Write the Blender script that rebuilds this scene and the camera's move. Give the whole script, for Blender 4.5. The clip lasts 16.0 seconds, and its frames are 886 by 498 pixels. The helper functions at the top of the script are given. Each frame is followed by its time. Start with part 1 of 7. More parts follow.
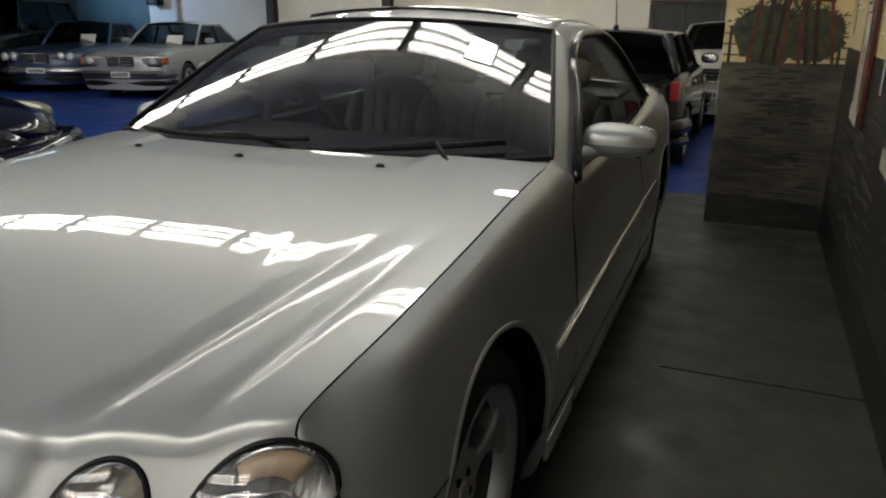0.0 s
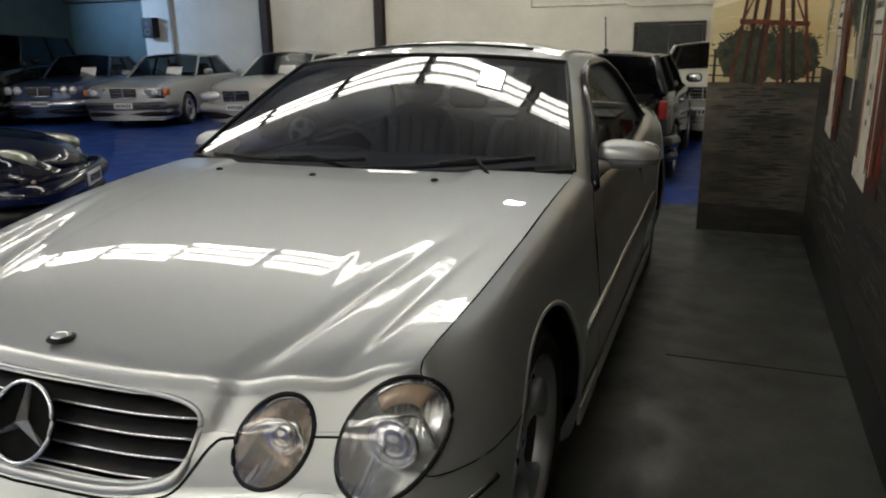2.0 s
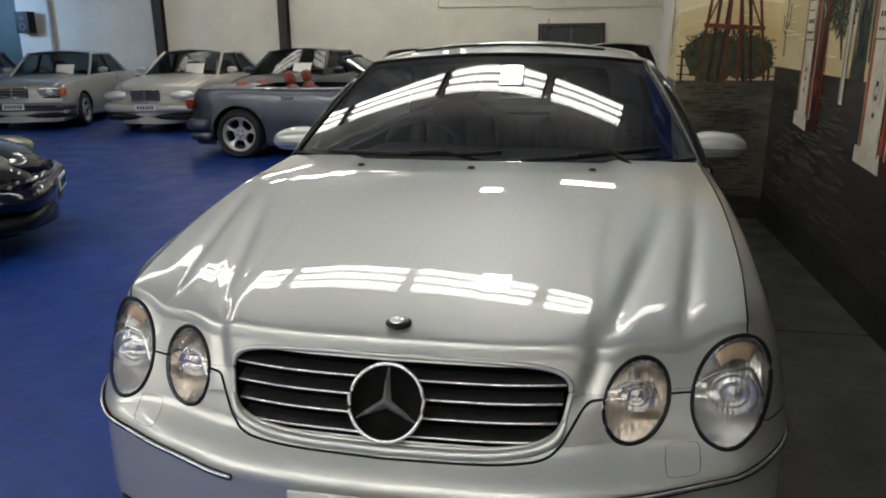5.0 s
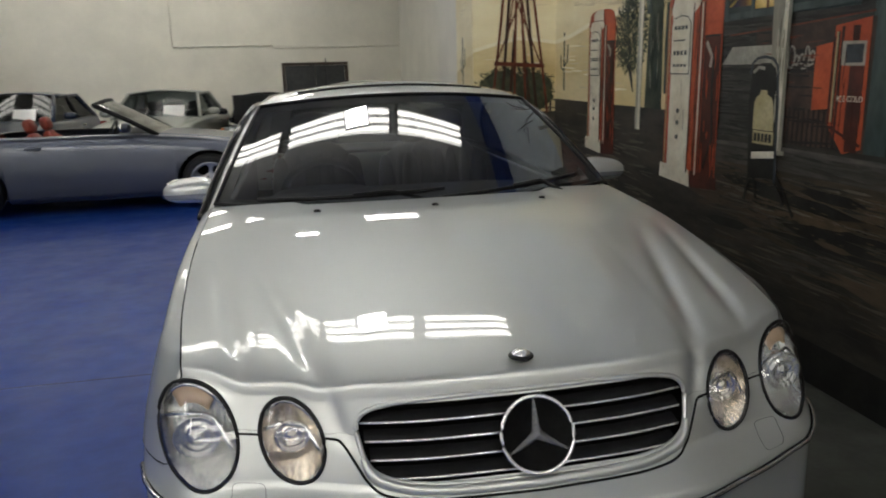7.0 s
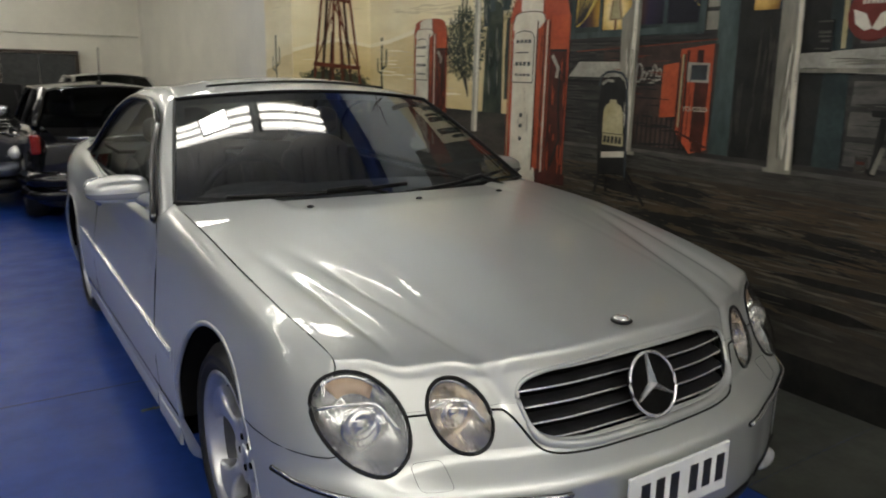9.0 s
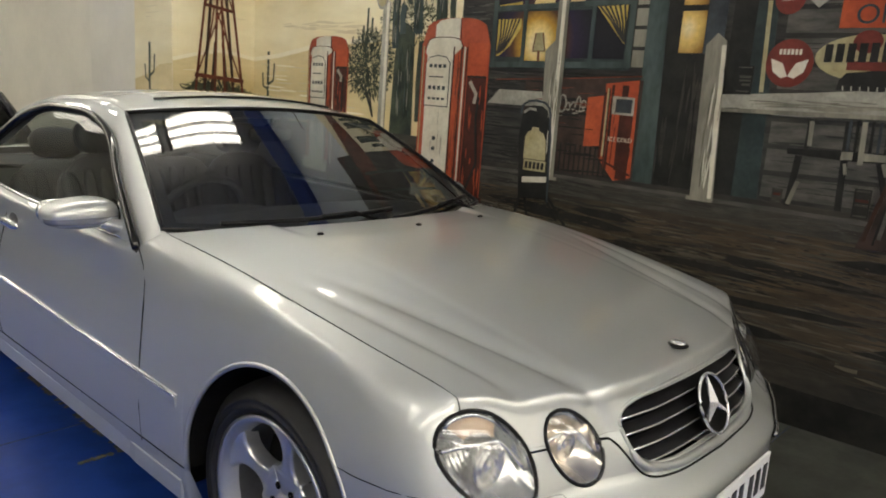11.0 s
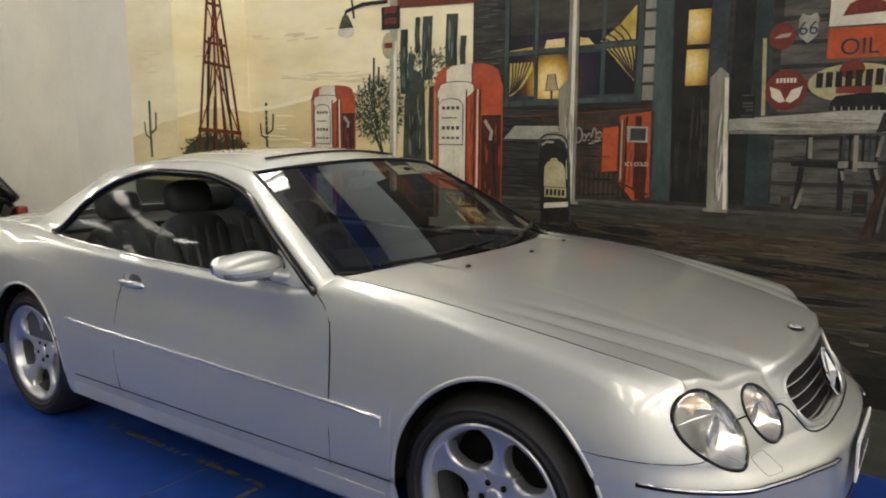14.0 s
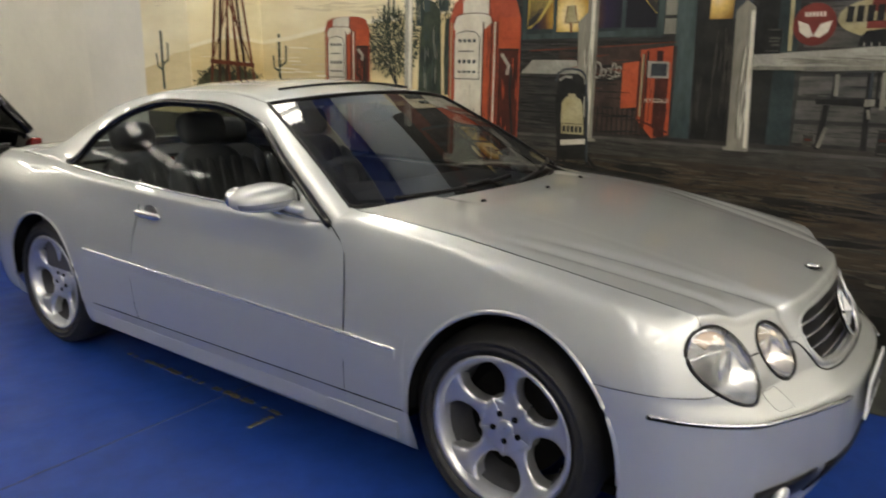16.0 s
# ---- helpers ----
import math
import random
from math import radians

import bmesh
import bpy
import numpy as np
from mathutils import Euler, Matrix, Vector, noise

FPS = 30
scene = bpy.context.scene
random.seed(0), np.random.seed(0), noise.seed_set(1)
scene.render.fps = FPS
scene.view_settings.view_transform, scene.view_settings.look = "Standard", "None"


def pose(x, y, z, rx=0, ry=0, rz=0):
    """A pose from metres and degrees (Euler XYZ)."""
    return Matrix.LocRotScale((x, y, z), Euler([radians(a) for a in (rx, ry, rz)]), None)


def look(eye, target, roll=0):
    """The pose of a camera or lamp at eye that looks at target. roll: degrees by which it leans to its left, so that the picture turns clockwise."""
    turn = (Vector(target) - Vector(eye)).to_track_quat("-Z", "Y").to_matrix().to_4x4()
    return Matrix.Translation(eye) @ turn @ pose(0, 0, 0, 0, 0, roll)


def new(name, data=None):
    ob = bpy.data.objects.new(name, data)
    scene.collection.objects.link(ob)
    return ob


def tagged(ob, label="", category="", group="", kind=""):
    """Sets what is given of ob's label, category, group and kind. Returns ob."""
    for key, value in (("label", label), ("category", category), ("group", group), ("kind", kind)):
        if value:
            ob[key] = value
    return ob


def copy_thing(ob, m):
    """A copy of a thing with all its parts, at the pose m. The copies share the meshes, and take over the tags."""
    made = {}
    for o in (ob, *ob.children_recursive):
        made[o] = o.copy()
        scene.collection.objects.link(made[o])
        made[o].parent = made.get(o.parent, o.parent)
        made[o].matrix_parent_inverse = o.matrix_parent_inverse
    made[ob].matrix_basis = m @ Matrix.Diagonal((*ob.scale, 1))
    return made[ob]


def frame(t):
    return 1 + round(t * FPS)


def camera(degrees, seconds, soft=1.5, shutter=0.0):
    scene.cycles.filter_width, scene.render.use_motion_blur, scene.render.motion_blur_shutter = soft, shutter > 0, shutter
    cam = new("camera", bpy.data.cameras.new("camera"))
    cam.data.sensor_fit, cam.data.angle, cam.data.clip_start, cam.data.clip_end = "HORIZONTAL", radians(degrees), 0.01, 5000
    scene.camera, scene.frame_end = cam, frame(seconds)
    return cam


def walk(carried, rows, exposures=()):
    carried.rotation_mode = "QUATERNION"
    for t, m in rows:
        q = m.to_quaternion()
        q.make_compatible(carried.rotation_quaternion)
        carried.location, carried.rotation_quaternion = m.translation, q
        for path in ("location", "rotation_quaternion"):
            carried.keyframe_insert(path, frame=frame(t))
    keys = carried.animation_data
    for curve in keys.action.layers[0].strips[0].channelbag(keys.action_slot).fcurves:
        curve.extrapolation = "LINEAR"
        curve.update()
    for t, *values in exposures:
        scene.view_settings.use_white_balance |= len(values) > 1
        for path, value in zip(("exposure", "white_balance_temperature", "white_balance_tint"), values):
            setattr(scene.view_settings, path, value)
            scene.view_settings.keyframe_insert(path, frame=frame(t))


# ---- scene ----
cam = camera(62.7, 16.0, 1.9, 0.3)
PATH = [
    (0, (1.288, -2.955, 1.376), (0.558, -1.190, 0.787), 0.29),
    (0.5, (1.277, -3.069, 1.404), (0.638, -1.252, 0.868), 2.15),
    (1, (1.323, -3.165, 1.397), (0.554, -1.391, 0.888), 2.20),
    (1.5, (1.352, -3.235, 1.411), (0.600, -1.460, 0.878), 1.09),
    (2, (1.267, -3.373, 1.420), (0.558, -1.580, 0.888), -1.03),
    (2.5, (1.168, -3.476, 1.419), (0.673, -1.604, 0.916), -1.01),
    (3, (1.061, -3.562, 1.431), (0.597, -1.685, 0.916), 0.78),
    (3.5, (0.875, -3.581, 1.403), (0.371, -1.725, 0.853), -0.70),
    (3.7, (0.784, -3.598, 1.419), (0.267, -1.745, 0.870), -1.70),
    (5.8, (0.126, -3.858, 1.451), (-0.024, -1.925, 0.962), -1.14),
    (6, (0.037, -3.833, 1.460), (-0.030, -1.887, 1.002), -1.97),
    (6.5, (-0.186, -3.800, 1.458), (-0.106, -1.852, 1.008), -0.33),
    (7, (-0.452, -3.823, 1.462), (-0.088, -1.910, 1.004), -1.64),
    (7.5, (-0.684, -3.807, 1.455), (-0.160, -1.940, 0.965), 0.10),
    (7.9, (-0.877, -3.719, 1.437), (-0.157, -1.900, 1.021), 1.33),
    (8, (-0.928, -3.711, 1.433), (-0.120, -1.933, 0.999), 1.20),
    (8.5, (-1.145, -3.633, 1.445), (-0.231, -1.905, 1.022), 3.06),
    (9, (-1.396, -3.607, 1.461), (-0.324, -1.981, 1.005), 0.99),
    (9.2, (-1.485, -3.594, 1.474), (-0.320, -2.033, 1.026), 0.06),
    (11.3, (-1.970, -3.077, 1.467), (-0.462, -1.829, 1.059), 2.34),
    (11.5, (-2.033, -3.043, 1.495), (-0.482, -1.856, 1.064), 0.52),
    (12, (-2.185, -2.937, 1.510), (-0.578, -1.825, 1.081), 0.20),
    (12.5, (-2.296, -2.807, 1.491), (-0.625, -1.781, 1.098), -1.42),
    (13, (-2.432, -2.737, 1.489), (-0.813, -1.612, 1.151), 2.90),
    (13.5, (-2.572, -2.725, 1.497), (-0.924, -1.636, 1.180), 0.99),
    (14, (-2.687, -2.748, 1.506), (-1.068, -1.615, 1.200), -0.19),
    (14.5, (-2.726, -2.750, 1.525), (-1.146, -1.566, 1.207), -0.38),
    (15, (-2.751, -2.717, 1.512), (-1.246, -1.444, 1.166), -0.56),
    (15.5, (-2.739, -2.700, 1.509), (-1.245, -1.424, 1.133), 0.24),
    (16, (-2.684, -2.735, 1.485), (-1.111, -1.593, 1.015), 0.40),
]
walk(cam, [(t, look(eye, target, roll)) for t, eye, target, roll in PATH], [(0, 0.32, 6450, 8), (4, 0.34, 6400, 8), (6.5, 0.22, 6250, 8), (9, 0.4, 6450, 8), (12, 0.86, 6850, 8), (16, 0.9, 6800, 9)])


# ---------- world ----------
world = bpy.data.worlds.new("world")
scene.world = world
world.use_nodes = True
sky = world.node_tree.nodes.new("ShaderNodeTexSky")
sky.sky_type, sky.sun_disc, sky.sun_elevation, sky.sun_rotation = "NISHITA", False, radians(40), radians(200)
world.node_tree.links.new(sky.outputs["Color"], world.node_tree.nodes["Background"].inputs["Color"])
world.node_tree.nodes["Background"].inputs["Strength"].default_value = 0.1

# Added area lamp: washes the end wall blue, kept off the car.
day = bpy.data.lights.new("window_daylight", "AREA")
day.shape, day.size, day.size_y, day.energy, day.color = "RECTANGLE", 1.4, 0.58, 45.0, (0.38, 0.6, 1.0)
new("window_daylight", day).matrix_basis = look((-15.95, 9.6, 3.06), (-13.2, 12.5, 1.9))
day.spread = radians(100)


# ---------- small tools ----------
def smooth(t):
    t = min(1.0, max(0.0, t))
    return t * t * (3 - 2 * t)


def curve(*pts):
    """A smooth curve without overshoot through (place, value) pairs."""
    xs = np.array([p[0] for p in pts], float)
    ys = np.array([p[1] for p in pts], float)
    h, d = np.diff(xs), np.diff(ys) / np.diff(xs)
    m = np.zeros(len(xs))
    m[0], m[-1] = d[0], d[-1]
    for i in range(1, len(xs) - 1):
        if d[i - 1] * d[i] > 0:
            w1, w2 = 2 * h[i] + h[i - 1], h[i] + 2 * h[i - 1]
            m[i] = (w1 + w2) / (w1 / d[i - 1] + w2 / d[i])

    def value(x):
        x = min(max(x, xs[0]), xs[-1])
        i = min(int(np.searchsorted(xs, x, side="right")) - 1, len(h) - 1)
        t = (x - xs[i]) / h[i]
        return float((1 + 2 * t) * (1 - t) ** 2 * ys[i] + t * (1 - t) ** 2 * h[i] * m[i] + t * t * (3 - 2 * t) * ys[i + 1] + t * t * (t - 1) * h[i] * m[i + 1])
    return value


def mesh(name, verts, faces, shade=True):
    me = bpy.data.meshes.new(name)
    me.from_pydata([tuple(v) for v in verts], [], faces)
    me.update()
    if shade:
        me.polygons.foreach_set("use_smooth", [True] * len(me.polygons))
    return me


def part(name, data, mat, parent=None, label="", thick=0.0, at=None):
    """One mesh object, under a thing or a part where one is given."""
    if isinstance(data, bmesh.types.BMesh):
        me = bpy.data.meshes.new(name)
        data.to_mesh(me)
        data.free()
        data = me
    if not data.materials:
        data.materials.append(mat)
    ob = new(name, data)
    if at is not None:
        ob.matrix_basis = at
    if parent is not None:
        ob.parent = parent
    if thick:
        mod = ob.modifiers.new("thickness", "SOLIDIFY")
        mod.thickness, mod.offset = thick, 0.0
    if label:
        ob["label"] = label
    return ob


def thing(name, at, label, category, group="", kind=""):
    """An empty at the base of a thing, to hold its parts."""
    ob = new(name)
    ob.empty_display_size = 0.1
    ob.matrix_basis = at
    return tagged(ob, label, category, group, kind)


def grid(rows, close=False, skip=None):
    """A sheet through rows of points."""
    n, verts, faces = len(rows[0]), [p for r in rows for p in r], []
    for i in range(len(rows) - 1):
        for j in range(n if close else n - 1):
            a, b = i * n + j, i * n + (j + 1) % n
            q = (a, b, b + n, a + n)
            if skip is None or not skip([(verts[q[0]][k] + verts[q[2]][k]) / 2 for k in range(3)]):
                faces.append(q)
    return verts, faces


def tube(pts, r, sides=8, closed=False, flat=1.0):
    """A round rod along points; flat squeezes it along its own up."""
    pts = [Vector(p) for p in pts]
    rows, n = [], len(pts)
    radii = r if isinstance(r, list) else [r] * n
    for i, p in enumerate(pts):
        r = radii[i]
        a, b = (pts[i - 1], pts[(i + 1) % n]) if closed else (pts[max(i - 1, 0)], pts[min(i + 1, n - 1)])
        d = (b - a).normalized()
        up = Vector((0, 0, 1)) if abs(d.z) < 0.9 else Vector((0, 1, 0))
        s = d.cross(up).normalized()
        u = s.cross(d)
        rows.append([p + r * (math.cos(k * math.tau / sides) * s + flat * math.sin(k * math.tau / sides) * u) for k in range(sides)])
    if closed:
        rows.append(rows[0])
    verts, faces = grid(rows, close=True)
    if not closed:
        faces += [tuple(range(sides))[::-1], tuple(range(len(verts) - sides, len(verts)))]
    return verts, faces


def join(*sheets):
    verts, faces = [], []
    for v, f in sheets:
        k = len(verts)
        verts += list(v)
        faces += [tuple(i + k for i in q) for q in f]
    return verts, faces


def box(size, at=(0, 0, 0), bevel=0.0, turn=None, seg=2):
    bm = bmesh.new()
    bmesh.ops.create_cube(bm, size=1)
    bmesh.ops.scale(bm, vec=size, verts=bm.verts)
    if bevel:
        bmesh.ops.bevel(bm, geom=bm.edges[:], offset=bevel, segments=seg, profile=0.5, affect="EDGES")
    if turn is not None:
        bmesh.ops.transform(bm, matrix=turn, verts=bm.verts)
    bmesh.ops.translate(bm, vec=at, verts=bm.verts)
    return bm


def revolve(profile, n=40):
    """A body of turning round the x axis, from (x, radius) pairs."""
    rows = [[(x, r * math.cos(k * math.tau / n), r * math.sin(k * math.tau / n)) for k in range(n)] for x, r in profile]
    return grid(rows, close=True)


def blob(cx, cy, cz, sx, sy, sz, p=2.0, n=24, m=14):
    """A rounded body: an ellipsoid, boxier with a larger p."""
    def f(v):
        return math.copysign(abs(v) ** (2 / p), v)
    rows = []
    for i in range(m + 1):
        a = -math.pi / 2 + math.pi * i / m
        rows.append([(cx + sx * f(math.cos(a)) * f(math.cos(b)), cy + sy * f(math.cos(a)) * f(math.sin(b)), cz + sz * f(math.sin(a))) for b in (math.tau * k / n for k in range(n))])
    return grid(rows, close=True)


# ---------- materials ----------
def nodes_of(name):
    mat = bpy.data.materials.new(name)
    mat.use_nodes = True
    nt = mat.node_tree
    return mat, nt, nt.nodes["Principled BSDF"]


def noise_ramp(nt, scale, c1, c2, detail=5.0, stretch=(1, 1, 1), lo=0.35, hi=0.65, rough=0.55):
    co = nt.nodes.new("ShaderNodeTexCoord")
    mp = nt.nodes.new("ShaderNodeMapping")
    mp.inputs["Scale"].default_value = stretch
    no = nt.nodes.new("ShaderNodeTexNoise")
    no.inputs["Scale"].default_value, no.inputs["Detail"].default_value, no.inputs["Roughness"].default_value = scale, detail, rough
    ra = nt.nodes.new("ShaderNodeValToRGB")
    ra.color_ramp.elements[0].position, ra.color_ramp.elements[1].position = lo, hi
    ra.color_ramp.elements[0].color, ra.color_ramp.elements[1].color = (*c1, 1), (*c2, 1)
    nt.links.new(co.outputs["Object"], mp.inputs["Vector"])
    nt.links.new(mp.outputs["Vector"], no.inputs["Vector"])
    nt.links.new(no.outputs["Fac"], ra.inputs["Fac"])
    return ra.outputs["Color"], no.outputs["Fac"]


def mixed(nt, a, b, fac, kind="MIX"):
    mx = nt.nodes.new("ShaderNodeMix")
    mx.data_type, mx.blend_type = "RGBA", kind
    if isinstance(fac, float):
        mx.inputs["Factor"].default_value = fac
    else:
        nt.links.new(fac, mx.inputs["Factor"])
    nt.links.new(a, mx.inputs["A"])
    nt.links.new(b, mx.inputs["B"])
    return mx.outputs["Result"]


def plain(name, c, rough=0.5, metal=0.0, coat=0.0, vary=0.12, scale=12.0, bump=0.0, bscale=80.0, stretch=(1, 1, 1), coat_rough=0.03, spec=0.5):
    """A surface of one colour with two scales of variation, and fine relief."""
    mat, nt, bs = nodes_of(name)
    d = tuple(max(0.0, v * (1 - vary)) for v in c)
    l = tuple(min(1.0, v * (1 + vary)) for v in c)
    col, fac = noise_ramp(nt, scale, d, l, stretch=stretch)
    col2, _ = noise_ramp(nt, scale * 9, tuple(1 - vary * 0.6 for _ in c), (1, 1, 1))
    nt.links.new(mixed(nt, col, col2, 1.0, "MULTIPLY"), bs.inputs["Base Color"])
    bs.inputs["Roughness"].default_value, bs.inputs["Metallic"].default_value = rough, metal
    bs.inputs["Coat Weight"].default_value, bs.inputs["Coat Roughness"].default_value = coat, coat_rough
    bs.inputs["Specular IOR Level"].default_value = spec
    if bump:
        _, f2 = noise_ramp(nt, bscale, (0, 0, 0), (1, 1, 1))
        bp = nt.nodes.new("ShaderNodeBump")
        bp.inputs["Strength"].default_value, bp.inputs["Distance"].default_value = bump, 0.004
        nt.links.new(f2, bp.inputs["Height"])
        nt.links.new(bp.outputs["Normal"], bs.inputs["Normal"])
    return mat


def glass(name, tint, gloss=1.5, sheen=1.0):
    mat, nt, bs = nodes_of(name)
    nt.nodes.remove(bs)
    tr, gl = nt.nodes.new("ShaderNodeBsdfTransparent"), nt.nodes.new("ShaderNodeBsdfGlossy")
    fr, mx = nt.nodes.new("ShaderNodeLayerWeight"), nt.nodes.new("ShaderNodeMixShader")
    pw, sc = nt.nodes.new("ShaderNodeMath"), nt.nodes.new("ShaderNodeMath")
    pw.operation, sc.operation = "POWER", "MULTIPLY_ADD"
    pw.inputs[1].default_value = 4.0
    f0 = ((gloss - 1) / (gloss + 1)) ** 2
    sc.inputs[1].default_value, sc.inputs[2].default_value = sheen * (1 - 2 * f0), 2 * f0
    fr.inputs["Blend"].default_value = 0.5
    tr.inputs["Color"].default_value = (*tint, 1)
    gl.inputs["Roughness"].default_value = 0.0
    nt.links.new(fr.outputs["Facing"], pw.inputs[0])
    nt.links.new(pw.outputs["Value"], sc.inputs[0])
    nt.links.new(sc.outputs["Value"], mx.inputs["Fac"])
    nt.links.new(tr.outputs["BSDF"], mx.inputs[1])
    nt.links.new(gl.outputs["BSDF"], mx.inputs[2])
    nt.links.new(mx.outputs["Shader"], nt.nodes["Material Output"].inputs["Surface"])
    return mat


def glow(name, c, strength):
    mat, nt, bs = nodes_of(name)
    bs.inputs["Base Color"].default_value = (0.8, 0.8, 0.8, 1)
    bs.inputs["Emission Color"].default_value = (*c, 1)
    bs.inputs["Emission Strength"].default_value = strength
    return mat


def paint(name, c1, c2, scale=6.0, stretch=(1, 1, 1), rough=0.45, lo=0.35, hi=0.65, fine=0.78):
    """Brushed wall paint in two tones, with a satin varnish."""
    mat, nt, bs = nodes_of(name)
    col, fac = noise_ramp(nt, scale, c1, c2, stretch=stretch, lo=lo, hi=hi)
    col2, _ = noise_ramp(nt, scale * 7, (fine, fine, fine), (1, 1, 1), stretch=stretch, lo=0.3, hi=0.6)
    nt.links.new(mixed(nt, col, col2, 1.0, "MULTIPLY"), bs.inputs["Base Color"])
    bs.inputs["Roughness"].default_value = rough
    bs.inputs["Specular IOR Level"].default_value = 0.3
    return mat


def halo_paint(name, centre, reach, stops):
    """Brushed paint blended outwards from a painted lamp; stops are (share of the reach, colour)."""
    mat, nt, bs = nodes_of(name)
    co, mp, gr = nt.nodes.new("ShaderNodeTexCoord"), nt.nodes.new("ShaderNodeMapping"), nt.nodes.new("ShaderNodeTexGradient")
    gr.gradient_type = "SPHERICAL"
    mp.vector_type = "POINT"
    mp.inputs["Location"].default_value = (-X_EAST / reach[0], -centre[0] / reach[0], -centre[1] / reach[1])
    mp.inputs["Scale"].default_value = (1 / reach[0], 1 / reach[0], 1 / reach[1])
    ra = nt.nodes.new("ShaderNodeValToRGB")
    for k, (at, c) in enumerate(stops[::-1]):
        e = ra.color_ramp.elements[k] if k < 2 else ra.color_ramp.elements.new(1 - at)
        e.position, e.color = 1 - at, (*c, 1)
    nt.links.new(co.outputs["Object"], mp.inputs["Vector"])
    nt.links.new(mp.outputs["Vector"], gr.inputs["Vector"])
    nt.links.new(gr.outputs["Fac"], ra.inputs["Fac"])
    col2, _ = noise_ramp(nt, 40, (0.8, 0.8, 0.8), (1, 1, 1))
    nt.links.new(mixed(nt, ra.outputs["Color"], col2, 1.0, "MULTIPLY"), bs.inputs["Base Color"])
    bs.inputs["Roughness"].default_value = 0.45
    bs.inputs["Specular IOR Level"].default_value = 0.3
    return mat


SILVER = plain("silver_paint", (0.53, 0.549, 0.538), rough=0.45, metal=0.7, coat=1.0, vary=0.03, scale=900, coat_rough=0.01)
for node in SILVER.node_tree.nodes:
    if node.type == "BSDF_PRINCIPLED":
        node.inputs["Coat IOR"].default_value = 1.57
GLOSS = plain("gloss_black", (0.008, 0.008, 0.009), rough=0.12, vary=0.2)
CHROME = plain("chrome", (0.78, 0.78, 0.78), rough=0.14, metal=0.9, vary=0.04)
ALLOY = plain("alloy", (0.55, 0.56, 0.58), rough=0.3, metal=0.8, coat=0.6, vary=0.05)
RUBBER = plain("rubber", (0.010, 0.010, 0.0105), rough=0.6, vary=0.3, scale=30)
BLACK = plain("black_plastic", (0.01, 0.01, 0.011), rough=0.4, vary=0.3, scale=30, spec=0.2)
BRIGHT = plain("bright_trim", (0.85, 0.85, 0.85), rough=0.16, metal=0.75, vary=0.04)
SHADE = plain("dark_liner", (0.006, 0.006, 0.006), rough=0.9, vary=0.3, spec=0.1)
LEATHER = plain("grey_leather", (0.058, 0.058, 0.062), rough=0.5, vary=0.12, scale=10, bump=0.25, bscale=160)
DASH = plain("dark_dash", (0.06, 0.062, 0.07), rough=0.55, vary=0.2, bump=0.2, bscale=200)
SCREEN = glass("windscreen_glass", (0.33, 0.355, 0.365), 1.62)
SIDEGLASS = glass("side_glass", (0.6, 0.64, 0.63), 1.1, 0.25)
DARKGLASS = glass("dark_glass", (0.1, 0.11, 0.11), 1.2, 0.4)
LENS = glass("lens_glass", (0.95, 0.96, 0.96), 1.5)
REFLECTOR = plain("reflector", (0.82, 0.82, 0.82), rough=0.28, metal=0.55, vary=0.15, scale=25, bump=0.5, bscale=60)
LAMP_GREY = plain("lamp_grey_reflector", (0.72, 0.72, 0.71), rough=0.2, metal=0.78, vary=0.12, scale=25)
# The warm tint puts a reflection into the inner lamps' colour.
LAMP_WARM_CAST = plain("lamp_warm_reflection_tint", (0.88, 0.82, 0.75), rough=0.17, metal=0.88, vary=0.1, scale=25)


def fluted(mat, bands):
    """Fine upright flutes on a reflector."""
    nt = mat.node_tree
    co, wv, bp = nt.nodes.new("ShaderNodeTexCoord"), nt.nodes.new("ShaderNodeTexWave"), nt.nodes.new("ShaderNodeBump")
    wv.bands_direction = "X"
    wv.inputs["Scale"].default_value = bands
    wv.inputs["Distortion"].default_value = 0.6
    bp.inputs["Strength"].default_value, bp.inputs["Distance"].default_value = 0.22, 0.003
    nt.links.new(co.outputs["Object"], wv.inputs["Vector"])
    nt.links.new(wv.outputs["Fac"], bp.inputs["Height"])
    nt.links.new(bp.outputs["Normal"], nt.nodes["Principled BSDF"].inputs["Normal"])


fluted(LAMP_GREY, 28)
fluted(LAMP_WARM_CAST, 22)
ORANGE_LENS = plain("orange_lens", (0.55, 0.14, 0.03), rough=0.2, coat=0.5, vary=0.1)
AMBER = plain("amber_lens", (0.5, 0.36, 0.25), rough=0.2, coat=0.5, vary=0.1)
REDLENS = plain("red_lens", (0.22, 0.012, 0.01), rough=0.2, coat=1.0, vary=0.1)
REPEATER = plain("repeater_lens", (0.3, 0.31, 0.33), rough=0.18, metal=0.3, coat=1.0, vary=0.05)
PLATE = plain("plate_white", (0.75, 0.76, 0.74), rough=0.4, vary=0.05)
INK = plain("ink", (0.02, 0.02, 0.022), rough=0.5, vary=0.1)


